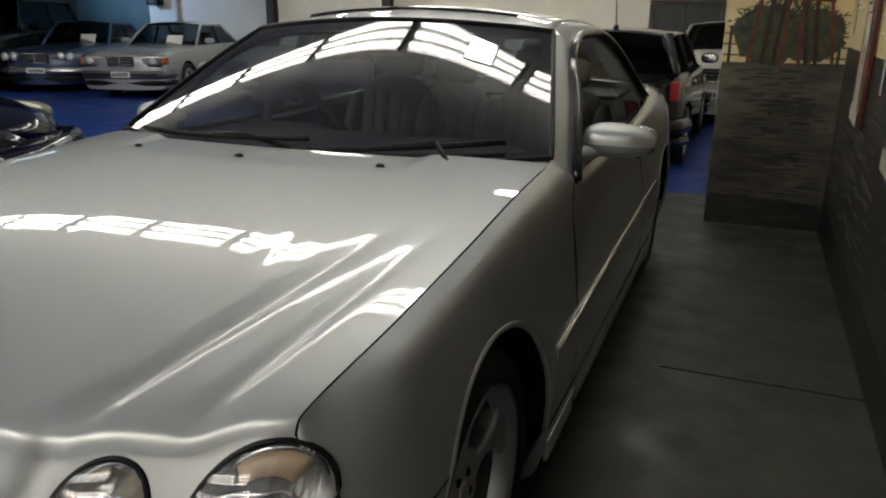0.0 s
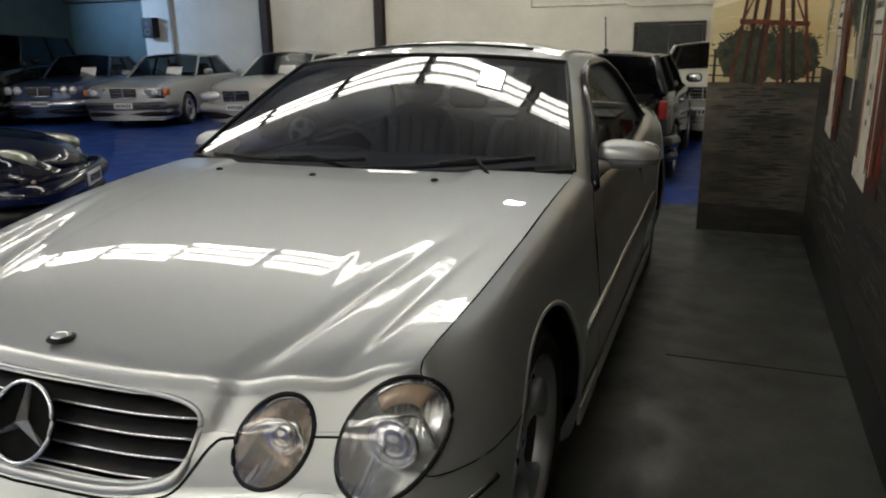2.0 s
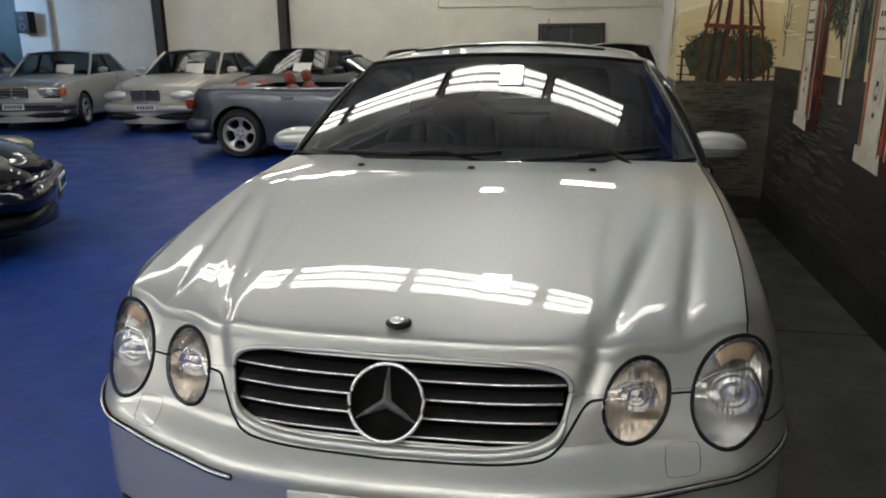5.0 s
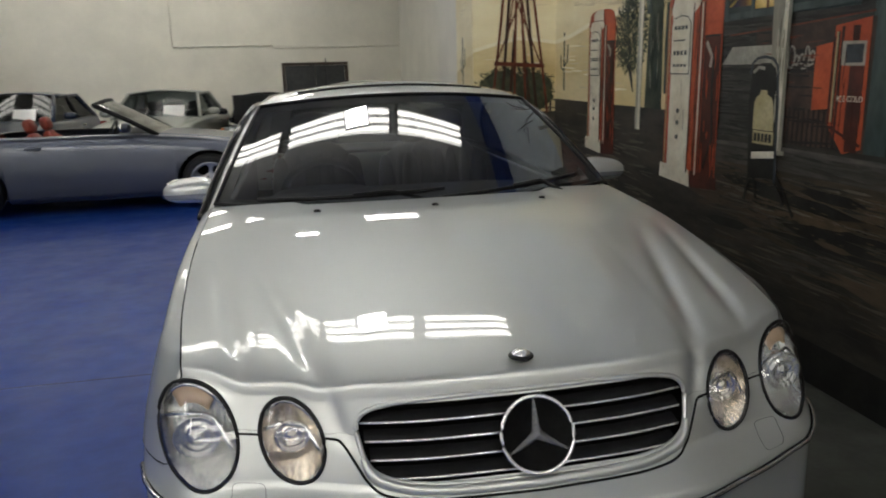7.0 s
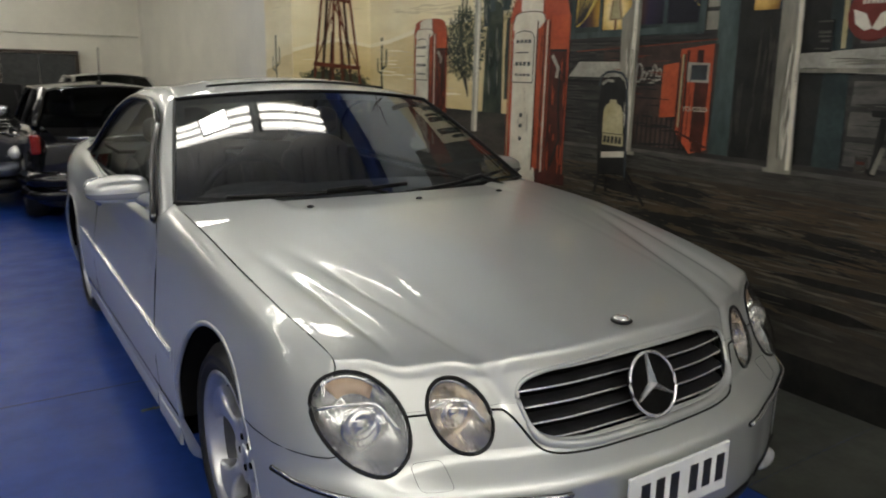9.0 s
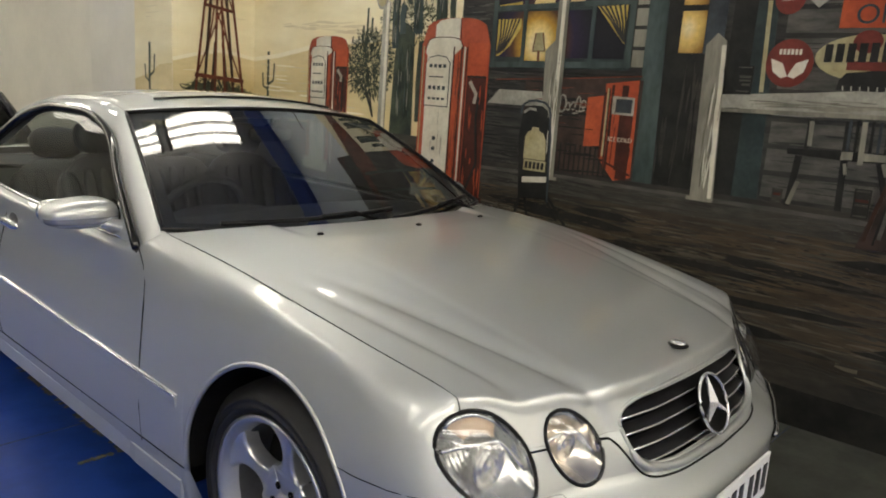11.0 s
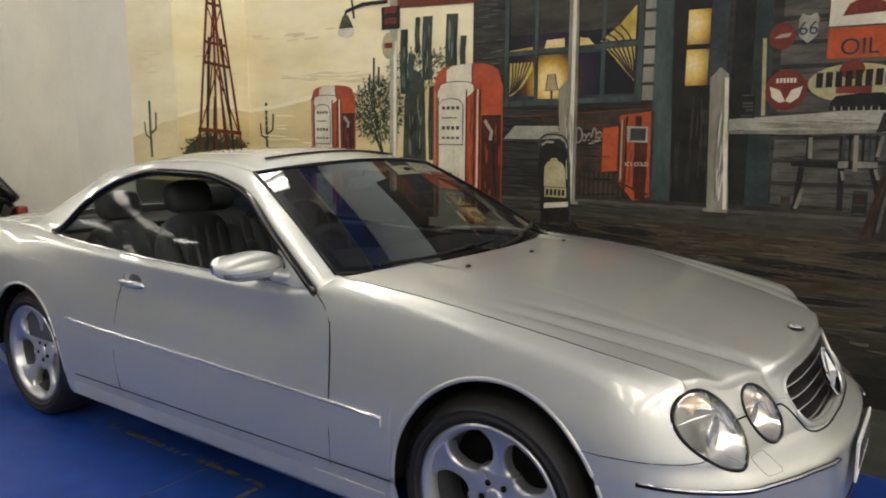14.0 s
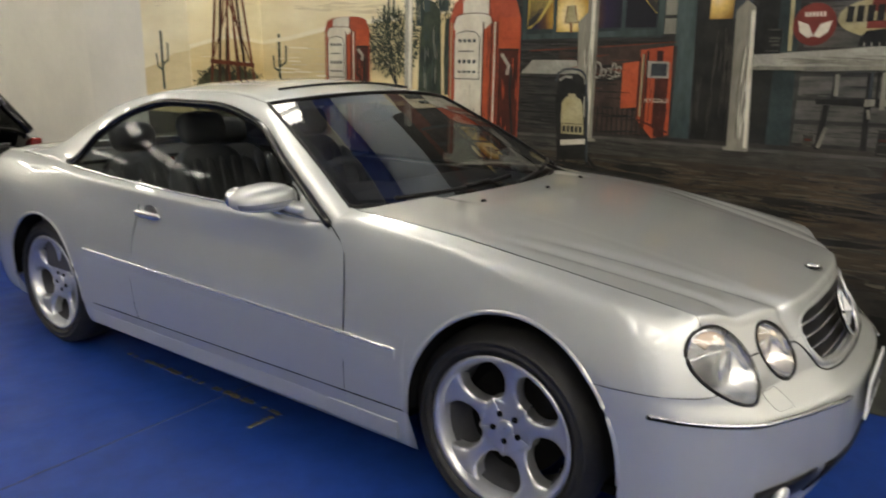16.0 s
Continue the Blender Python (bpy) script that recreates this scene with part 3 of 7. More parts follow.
def hatch(name, y0, y1, z0, z1, n, length, w, col, layer, where="E", lean=0.0, parent=None):
    """Many thin brush marks over a patch of the wall, as one part; lean 0 along, 1 upright."""
    verts, faces = [], []
    for k in range(n):
        l = length * random.uniform(0.4, 1.3)
        t = lean * math.pi / 2 + random.uniform(-0.06, 0.06)
        d = (math.cos(t) * l / 2, math.sin(t) * l / 2)
        y, z = random.uniform(min(y0, y1) + abs(d[0]), max(y0, y1) - abs(d[0])), random.uniform(z0 + abs(d[1]), z1 - abs(d[1]))
        h = w * random.uniform(0.4, 1.2)
        m = (-math.sin(t) * h / 2, math.cos(t) * h / 2)
        me = flat_mesh(name, [(y - d[0], z - d[1]), (y - d[0] * 0.5 + m[0], z - d[1] * 0.5 + m[1]), (y + d[0] * 0.6 + m[0], z + d[1] * 0.6 + m[1]), (y + d[0], z + d[1]), (y + d[0] * 0.4 - m[0], z + d[1] * 0.4 - m[1]), (y - d[0] * 0.6 - m[0], z - d[1] * 0.6 - m[1])], where, layer + 0.05 + 0.4 * k / n)
        base = len(verts)
        verts += [v.co.copy() for v in me.vertices]
        faces += [tuple(i + base for i in f.vertices) for f in me.polygons]
        bpy.data.meshes.remove(me)
    return tagged(part(name, mesh(name, verts, faces, False), P[col], parent or mural), kind="stuff")


def build_mural():
    random.seed(11)
    # sky, dunes and ground
    shape("sky", rect(-0.1, NIB_Y, 1.2, 3.05), "sky", 0)
    shape("sky", rect(NIB_X, X_EAST, 1.05, 3.3), "sky", 0, "N")
    shape("sky", rect(NIB_Y, NIB_END, 1.05, 3.3), "sky", 0, "S")
    shape("dune", [(NIB_Y, 1.2), (NIB_Y, 1.68), (2.22, 1.72), (1.79, 1.79), (1.5, 1.83), (1.0, 1.86), (0.2, 1.9), (0.2, 1.2)], "dune", 1)
    stroke([(NIB_Y, 1.69), (2.22, 1.725), (1.79, 1.795), (1.5, 1.835), (1.0, 1.86)], 0.035, "dune_light", 2)
    shape("dune", [(NIB_X, 1.05), (NIB_X, 1.62), (1.3, 1.68), (1.5, 1.72), (1.7, 1.7), (X_EAST, 1.68), (X_EAST, 1.05)], "dune", 1, "N")
    stroke([(NIB_X, 1.63), (1.3, 1.69), (1.5, 1.73), (1.7, 1.71), (X_EAST, 1.69)], 0.03, "dune_light", 2, "N")
    shape("dune", [(NIB_Y, 1.05), (NIB_Y, 1.6), (2.8, 1.58), (3.0, 1.5), (NIB_END, 1.45), (NIB_END, 1.05)], "dune", 1, "S")
    for y0, y1, z0, z1, n in ((2.55, 1.4, 2.27, 2.36, 9), (2.2, 1.2, 1.93, 2.0, 12), (1.9, 1.0, 1.9, 1.97, 10)):
        hatch("cloud_streak", y0, y1, z0, z1, n, 0.3, 0.014, "cloud", 1)
    hatch("cloud_streak", 1.1, 1.8, 2.0, 2.2, 8, 0.25, 0.012, "cloud", 1, "N")
    hatch("cloud_streak", 2.6, 3.2, 1.9, 2.2, 7, 0.25, 0.012, "cloud", 1, "S")
    hatch("dune_stroke", 2.5, 1.0, 1.3, 1.66, 14, 0.3, 0.012, "dune_light", 2)
    hatch("dune_stroke", 2.5, 1.0, 1.3, 1.66, 14, 0.3, 0.01, "cloud", 2)
    hatch("dune_stroke", 1.1, 1.8, 1.35, 1.62, 8, 0.25, 0.01, "dune_light", 2, "N")
    # fence and ground on the pier
    shape("ground", rect(NIB_X, X_EAST, 0.0, 1.09), "plank", 1.5, "N")
    shape("ground", rect(NIB_Y, NIB_END, 0.0, 1.09), "plank", 1.5, "S")
    shape("ground", [(NIB_X, 0.0), (X_EAST, 0.0), (X_EAST, 0.14), (NIB_X, 0.17)], "earth_dark", 2, "N")
    for k in range(16):
        z = random.uniform(0.2, 1.0)
        x = random.uniform(1.12, 1.5)
        stroke([(x, z), (x + random.uniform(0.1, 0.3), z + random.uniform(-0.02, 0.02))], random.uniform(0.012, 0.04), random.choice(("earth_dark", "earth", "kerb")), 2, "N")
    for z in (1.14, 1.21, 1.28):
        stroke([(NIB_X, z), (X_EAST, z - 0.02)], 0.01, "earth_dark", 2, "N", name="fence_wire")
    for x in (1.12, 1.45, 1.79):
        stroke([(x, 1.08), (x, 1.33)], 0.02, "earth_dark", 2, "N", name="fence_post")
    # bush and derrick
    shape("bush", oval(1.36, 1.27, 0.22, 0.2, 40, 0.12), "leaf", 2.6, "N")
    shape("bush", oval(1.62, 1.27, 0.2, 0.17, 40, 0.12), "leaf", 2.8, "N")
    foliage("bush_leaves", 1.47, 1.33, 0.37, 0.18, 900, "leaf", 3, "N")
    foliage("bush_leaves", 1.47, 1.33, 0.33, 0.16, 500, "cactus", 4, "N")
    for a, b in (((1.33, 1.08), (1.43, 2.3)), ((1.66, 1.08), (1.55, 2.3)), ((1.4, 1.08), (1.46, 1.8)), ((1.6, 1.08), (1.53, 1.8))):
        stroke([a, b], 0.026, "rust_dark", 4.5, "N", name="derrick_leg")
    legs = (((1.24, 1.08), (1.29, 1.5), (1.36, 2.08), (1.42, 2.58), (1.46, 3.0)), ((1.76, 1.08), (1.71, 1.49), (1.63, 2.08), (1.56, 2.58), (1.52, 3.0)), ((1.45, 1.06), (1.46, 1.6), (1.48, 2.3), (1.49, 3.0)), ((1.56, 1.06), (1.54, 1.6), (1.51, 2.3), (1.5, 3.0)))
    for leg in legs:
        stroke(leg, 0.022, "rust", 5, "N", name="derrick_leg")
    for a, b, w in (((1.27, 1.52), (1.73, 1.49), 0.035), ((1.35, 2.09), (1.64, 2.06), 0.028), ((1.37, 2.26), (1.61, 2.24), 0.026), ((1.41, 2.58), (1.57, 2.57), 0.024)):
        stroke([a, b], w, "rust", 6, "N", name="derrick_beam")
    for a, b in (((1.29, 1.52), (1.52, 2.08)), ((1.7, 1.5), (1.46, 2.08)), ((1.37, 2.1), (1.57, 2.56)), ((1.62, 2.08), (1.42, 2.56)), ((1.36, 1.52), (1.45, 2.08)), ((1.63, 1.5), (1.52, 2.08)), ((1.42, 2.1), (1.49, 2.56)), ((1.56, 2.1), (1.49, 2.56)), ((1.43, 2.58), (1.54, 3.0)), ((1.56, 2.58), (1.46, 3.0))):
        stroke([a, b], 0.013, "rust", 4, "N", name="derrick_brace")
    # pale blue upper sky with the windmill's wheel and bare branches
    shape("upper_sky", rect(NIB_Y, -6.0, 2.78, 4.11), "blue_sky", 0.6)
    shape("upper_sky", rect(NIB_X, X_EAST, 2.78, 4.11), "blue_sky", 0.6, "N")
    shape("upper_sky", rect(NIB_Y, NIB_END, 2.78, 4.11), "blue_sky", 0.6, "S")
    for k in range(12):
        a = math.tau * k / 12
        stroke([(1.49 + 0.03 * math.cos(a), 3.12 + 0.03 * math.sin(a)), (1.49 + 0.26 * math.cos(a), 3.12 + 0.26 * math.sin(a))], 0.028, "rust_dark", 6, "N", name="windmill_blade")
    for r in (0.15, 0.26):
        stroke([(1.49 + r * math.cos(math.tau * k / 24), 3.12 + r * math.sin(math.tau * k / 24)) for k in range(25)], 0.012, "rust_dark", 6.4, "N", name="windmill_ring")
    for y, z, dy, dz in ((1.3, 2.4, 0.2, 0.9), (1.3, 2.7, -0.35, 0.6), (1.42, 2.95, 0.25, 0.35), (1.1, 2.95, -0.1, 0.5), (1.38, 2.8, 0.4, 0.2), (1.0, 3.15, -0.3, 0.15)):
        stroke([(y, z), (y + dy * 0.4, z + dz * 0.6), (y + dy, z + dz)], 0.02, "rust_dark", 3, name="branch")
    # cacti
    for y0, where in ((2.36, "E"), (2.97, "S")):
        c = stroke([(y0, 1.28), (y0 + 0.003, 1.5), (y0, 1.76)], 0.03, "cactus", 2, where, name="cactus")
        stroke([(y0, 1.48), (y0 - 0.08, 1.52), (y0 - 0.09, 1.66)], 0.02, "cactus", 3, where, c, "cactus_arm")
        stroke([(y0, 1.44), (y0 + 0.07, 1.47), (y0 + 0.08, 1.58)], 0.018, "cactus", 3, where, c, "cactus_arm")
    # bush behind the pole and the tall cacti
    foliage("bush_leaves", 1.06, 1.68, 0.3, 0.27, 900, "leaf", 3)
    foliage("bush_leaves", 1.06, 1.68, 0.27, 0.25, 500, "cactus", 4)
    foliage("bush_leaves", 0.62, 1.99, 0.34, 0.16, 500, "leaf", 3)
    for dy, dz in ((0.2, 0.3), (0.12, 0.36), (0.25, 0.2)):
        stroke([(1.0, 1.3), (1.0 + dy * 0.4, 1.5), (1.0 + dy, 1.45 + dz)], 0.014, "earth_dark", 3)
    shape("cactus", [(0.81, 1.2), (0.79, 1.75), (0.75, 1.95), (0.68, 1.98), (0.6, 1.9), (0.58, 1.2)], "cactus", 4, label="dark painted cactus")
    for y, z0, z1, w, col in ((0.57, 1.9, 2.36, 0.09, "teal"), (0.79, 1.8, 2.28, 0.07, "teal_dark"), (0.35, 1.9, 2.36, 0.1, "cactus"), (0.25, 1.95, 2.2, 0.05, "cactus"), (0.53, 1.3, 1.85, 0.05, "cactus"), (0.72, 1.9, 2.1, 0.06, "teal"), (0.66, 2.1, 2.36, 0.045, "cactus")):
        stroke([(y, z0), (y + 0.01, (z0 + z1) / 2), (y, z1)], w, col, 4, name="cactus")
    for y, z0, z1 in ((0.57, 1.92, 2.33), (0.79, 1.82, 2.25), (0.35, 1.92, 2.33), (0.72, 1.3, 1.9), (0.64, 1.3, 1.85)):
        hatch("cactus_rib", y + 0.035, y - 0.035, z0, z1, 16, 0.2, 0.008, "cactus", 6, lean=1.0)
        hatch("cactus_rib", y + 0.03, y - 0.03, z0, z1, 10, 0.16, 0.007, "teal", 7, lean=1.0)
        hatch("cactus_rib", y + 0.03, y - 0.02, z0, z1, 4, 0.14, 0.005, "grey", 8, lean=1.0)
    for y, z0, z1 in ((1.1, 1.8, 2.087), (1.143, 1.85, 1.96), (1.05, 1.86, 2.016)):
        stroke([(y, z0), (y - 0.004, z1)], 0.018, "cactus", 4, name="cactus")
    # pole with disc sign and lamp
    pole = stroke([(0.9, 1.05), (0.89, 2.9)], 0.075, "grey", 6, name="pole")
    stroke([(0.885, 1.05), (0.875, 2.2)], 0.03, "white", 7, parent=pole, name="pole_light")
    shape("pole_sign", rect(0.83, 1.01, 2.29, 2.46), "black", 7, parent=pole)
    for z in (2.33, 2.41):
        shape("sign_bar", rect(0.86, 0.98, z, z + 0.045), "badge_red", 8, parent=pole)
    shape("disc_sign", oval(0.94, 2.17, 0.065, 0.1), "grey", 8, parent=pole)
    shape("disc_ring", oval(0.94, 2.17, 0.05, 0.08), "badge_yellow", 9, parent=pole)
    shape("disc_bar", rect(0.9, 0.98, 2.15, 2.19), "badge_red", 10, parent=pole)
    stroke([(0.95, 2.5), (1.2, 2.5), (1.38, 2.46), (1.39, 2.42)], 0.028, "black", 7, parent=pole, name="lamp_arm")
    shape("lamp_shade", [(1.36, 2.43), (1.41, 2.43), (1.46, 2.33), (1.3, 2.33)], "cactus", 8, parent=pole)
    shape("lamp_glow", oval(1.38, 2.3, 0.09, 0.045), "white", 7, parent=pole)
    # far petrol pump
    def pump(y0, y1, z0, z1, cap, dial):
        """A painted pump from y0 (front edge) to y1 (back edge)."""
        def at(u):
            return y0 - (y0 - y1) * u
        def bow(u0, u1, zlow, ztop, n=14, power=3.0):
            """A rounded shoulder from u0 to u1, rising from zlow to ztop."""
            pts = []
            for k in range(n + 1):
                t = -1 + 2 * k / n
                pts.append((at((u0 + u1) / 2 + t * (u1 - u0) / 2), zlow + (ztop - zlow) * (1 - abs(t) ** power) ** (1 / power)))
            return pts
        p = shape("petrol_pump", [(at(0), z0)] + bow(0.0, 1.0, z1 - cap, z1) + [(at(1), z0)], "red", 7, label="red and white painted petrol pump")
        shape("pump_cap", [(at(0.2), z1 - cap * 0.8), (at(0.2), z1 - 0.24 * cap), (at(0.27), z1 - 0.08 * cap), (at(0.4), z1 - 0.015 * cap), (at(0.56), z1 - 0.01 * cap), (at(0.56), z1 - 0.8 * cap)], "white", 8, parent=p)
        shape("pump_shoulder", [(at(0.07), z1 - cap * 1.35)] + bow(0.07, 0.62, z1 - cap * 1.15, z1 - cap * 0.72) + [(at(0.62), z1 - cap * 1.05), (at(0.5), z1 - cap * 1.35)], "white", 8.4, parent=p)
        stroke([(at(0.05), z1 - cap * 1.15)] + bow(0.06, 0.63, z1 - cap * 1.12, z1 - cap * 0.7), 0.006, "red_dark", 8.2, parent=p, name="pump_edge")
        stroke([(at(0.57), z1 - 0.05 * cap), (at(0.575), z1 - 0.5 * cap), (at(0.59), z1 - 0.75 * cap)], 0.006, "red_dark", 8.2, parent=p, name="pump_edge")
        shape("pump_front", [(at(0.09), z0), (at(0.09), z1 - cap * 1.3), (at(0.5), z1 - cap * 1.3), (at(0.5), z0)], "white", 8, parent=p)
        shape("pump_plinth", [(at(-0.06), z0 - 0.06), (at(-0.05), z0 + 0.03), (at(0.54), z0 + 0.02), (at(0.56), z0 - 0.08)], "white", 8.6, parent=p)
        shape("pump_plinth", [(at(0.57), z0 - 0.08), (at(0.56), z0 + 0.02), (at(1.04), z0 + 0.01), (at(1.04), z0 - 0.06)], "red_dark", 8.6, parent=p)
        zt, zb = z1 - cap * 1.4, z1 - cap * 1.4 - dial
        for e, col, l in ((0.007, "slate", 9), (0.0, "white", 10)):
            shape("pump_dial", [(at(0.09) + e, zb - e), (at(0.09) + e, zt - 0.05), (at(0.13), zt - 0.015 + e), (at(0.26), zt + e), (at(0.39), zt - 0.012 + e), (at(0.44) - e, zt - 0.045), (at(0.44) - e, zb - e)], col, l, parent=p)
        for q, (f, h) in enumerate(((0.2, 0.07), (0.42, 0.025), (0.64, 0.08), (0.86, 0.05))):
            for g in range(4 if q != 1 else 1):
                u0 = 0.14 + 0.07 * g
                zz = zt - f * dial
                shape("dial_mark", rect(at(u0), at(u0 + (0.045 if q != 1 else 0.22)), zz - h * dial / 2, zz + h * dial / 2), "slate", 11, parent=p)
        for k, zz in enumerate((0.35, 0.5, 0.62)):
            shape("pump_badge", oval(at(0.27), z0 + zz * (zb - z0), 0.016, 0.015), "slate", 9, parent=p)
        shape("pump_band", rect(at(0.5), at(0.6), z0, z1 - cap), "orange", 8, parent=p)
        for u, wd, col in ((0.495, 0.012, "red_dark"), (0.61, 0.014, "red_dark"), (0.655, 0.012, "white"), (0.69, 0.01, "red_dark"), (0.03, 0.008, "badge_yellow")):
            stroke([(at(u), z0), (at(u), z1 - cap * 1.05)], wd, col, 9, parent=p, name="pump_edge")
        shape("pump_side", rect(at(0.71), at(0.99), z1 - cap * 2.1, z1 - cap * 0.9), "orange", 8, parent=p)
        shape("pump_niche", [(at(0.71), z0), (at(0.71), z1 - cap * 2.1), (at(0.98), z1 - cap * 2.1), (at(0.99), z0)], "red_dark", 8, parent=p)
        stroke([(at(0.72), z1 - cap * 2.12), (at(0.98), z1 - cap * 2.12)], 0.012, "black", 9, parent=p, name="pump_edge")
        stroke([(at(0.78), z1 - cap * 2.4), (at(0.9), z1 - cap * 2.9), (at(0.88), z0 + 0.45 * (z1 - z0)), (at(0.93), z0 + 0.2 * (z1 - z0)), (at(0.8), z0 + 0.05)], 0.02, "black", 10, parent=p, name="pump_hose")
        stroke([(at(0.76), z1 - cap * 2.3), (at(0.86), z1 - cap * 2.75), (at(0.84), z1 - cap * 3.1)], 0.026, "grey", 11, parent=p, name="pump_nozzle")
        hatch("pump_shade", at(0.5), at(0.62), z0, z1 - cap * 1.1, 12, 0.25, 0.006, "rust", 9, lean=1.0, parent=p)
        hatch("pump_shade", at(0.06), at(0.48), z0, zb - 0.02, 6, 0.12, 0.006, "grey", 9, lean=1.0, parent=p)
        hatch("pump_shade", at(0.72), at(0.98), z0, z1 - cap * 2.2, 14, 0.12, 0.008, "orange", 9, lean=1.0, parent=p)
        return p
    pump(1.79, 1.293, 0.9, 1.885, 0.11, 0.32)
    pump(0.512, -0.09, 0.84, 2.0, 0.175, 0.33)
    # store front
    shape("store_wall", rect(0.17, -3.6, 1.02, 3.05), "siding", 2)
    shape("porch_roof", [(0.9, 2.52), (0.2, 2.75), (-3.6, 2.9), (-3.6, 2.75), (0.2, 2.42), (0.85, 2.44)], "rust", 6)
    for k in range(14):
        z = 1.1 + 0.115 * k
        stroke([(0.16, z), (-1.12, z - 0.004)], 0.012, "groove", 3, name="siding_groove")
    for k in range(12):
        z = 1.12 + 0.13 * k
        shape("siding_board", [(-1.88, z), (-2.6, z), (-2.6, z + 0.11), (-1.88, z + 0.105)], "siding_light", 3)
        shape("siding_board", [(-2.66, z), (-3.6, z), (-3.6, z + 0.11), (-2.66, z + 0.105)], "siding_light", 3)
    for k in range(6):
        z = 1.72 + 0.11 * k
        shape("siding_board", rect(-1.09, -1.16, z, z + 0.09), "weathered", 4)
    # window with lamp and curtains
    win = shape("window", rect(-0.1, -1.08, 1.7, 2.7), "teal_dark", 4, label="painted window with a lamp and yellow curtains")
    for y0, y1, z0, z1 in ((-0.13, -0.33, 1.76, 2.03), (-0.36, -0.58, 1.74, 2.03), (-0.64, -0.81, 1.76, 2.03), (-0.84, -1.04, 1.76, 2.05), (-0.13, -0.33, 2.07, 2.6), (-0.36, -0.58, 2.07, 2.6), (-0.64, -0.81, 2.08, 2.6), (-0.84, -1.04, 2.09, 2.6)):
        shape("window_pane", rect(y0, y1, z0, z1), "window_glow", 5, parent=win)
    shape("upper_shade", rect(-0.14, -1.05, 2.17, 2.66), "earth_dark", 6, parent=win)
    for pts in ([(-0.42, 2.125), (-0.55, 2.13), (-0.55, 2.065), (-0.4, 2.062)], [(-0.66, 2.128), (-0.72, 2.12), (-0.76, 2.078), (-0.66, 2.068)]):
        shape("lamp_light", pts, "lamp", 6, parent=win)
    shape("table_lamp", [(-0.434, 1.902), (-0.49, 1.905), (-0.515, 1.796), (-0.421, 1.792)], "badge_yellow", 8, parent=win)
    stroke([(-0.436, 1.9), (-0.423, 1.795), (-0.513, 1.797), (-0.49, 1.903)], 0.007, "rust", 9, parent=win, name="table_lamp")
    stroke([(-0.466, 1.793), (-0.468, 1.725)], 0.016, "rust", 8, parent=win, name="table_lamp")
    folds = (("curtain", [(-0.14, 1.985), (-0.318, 1.987), (-0.32, 1.937), (-0.243, 1.826), (-0.16, 1.764), (-0.14, 1.764)]), ("curtain", [(-0.14, 2.07), (-0.315, 2.087), (-0.317, 2.04), (-0.14, 2.04)]), ("curtain", [(-0.845, 2.045), (-1.035, 2.05), (-1.035, 1.84), (-0.96, 1.92)]), ("curtain", [(-0.8, 2.09), (-1.035, 2.095), (-1.035, 2.3), (-0.93, 2.19)]))
    for nm, pts in folds:
        shape(nm, pts, "yellow", 7, parent=win)
    for top, foot, n in ((((-0.15, 1.985), (-0.318, 1.985)), ((-0.142, 1.77), (-0.2, 1.8)), 6), (((-0.845, 2.045), (-1.03, 2.05)), ((-0.99, 1.9), (-1.034, 1.845)), 6), (((-0.8, 2.095), (-0.95, 2.2)), ((-0.86, 2.08), (-1.03, 2.09)), 4)):
        for k in range(n):
            f = (k + 0.5) / n
            a = [top[0][q] + (top[1][q] - top[0][q]) * f for q in (0, 1)]
            b = [foot[0][q] + (foot[1][q] - foot[0][q]) * f for q in (0, 1)]
            m = [(a[q] + b[q]) / 2 - 0.01 * (1 - q) for q in (0, 1)]
            stroke([a, m, b], 0.011, "earth_dark", 8, parent=win, name="curtain_fold")
    for y in (-0.345, -0.825):
        stroke([(y, 1.72), (y, 2.65)], 0.025, "teal", 8, parent=win, name="glazing_bar")
    stroke([(-0.12, 2.05), (-1.06, 2.07)], 0.03, "teal", 9, parent=win, name="glazing_bar")
    for a, b in (((-0.1, 1.71), (-1.09, 1.73)), ((-0.115, 1.7), (-0.115, 2.7)), ((-1.07, 1.72), (-1.07, 2.7))):
        stroke([a, b], 0.035, "teal", 9, parent=win, name="window_casing")
    # ice chest, drinks machine, shelf
    chest = shape("drinks_chest", rect(-0.39, -1.18, 1.07, 1.65), "timber", 5, label="dark brown painted drinks chest")
    for k in range(22):
        stroke([(-0.42 - 0.034 * k, 1.1), (-0.42 - 0.034 * k, 1.27)], 0.01, "black", 6, parent=chest, name="chest_rib")
    stroke([(-0.655 - 0.001 * k, 1.46 + 0.0) if k == 0 else (-0.67 + 0.03 * math.cos(0.6 + k * 0.55), 1.5 + 0.05 * math.sin(0.6 + k * 0.55)) for k in range(10)], 0.012, "grey", 6, parent=chest, name="chest_scroll")
    for q in range(4):
        stroke([(-0.715 - 0.035 * q + 0.014 * math.cos(k * 0.7), 1.485 + 0.006 * q + (0.05 if q == 2 else 0.022) * math.sin(k * 0.7)) for k in range(9)], 0.009, "grey", 6.2, parent=chest, name="chest_scroll")
    stroke([(-0.66, 1.43), (-0.74, 1.44), (-0.83, 1.47)], 0.008, "grey", 6, parent=chest, name="chest_scroll")
    mach = shape("drinks_machine", [(-0.955, 1.625), (-1.157, 1.65), (-1.169, 1.117), (-1.065, 1.088), (-0.961, 1.2)], "orange", 7, label="bright orange painted drinks machine")
    shape("chest_end", [(-0.844, 1.543), (-0.952, 1.559), (-0.955, 1.275), (-0.846, 1.264)], "orange", 7, parent=mach)
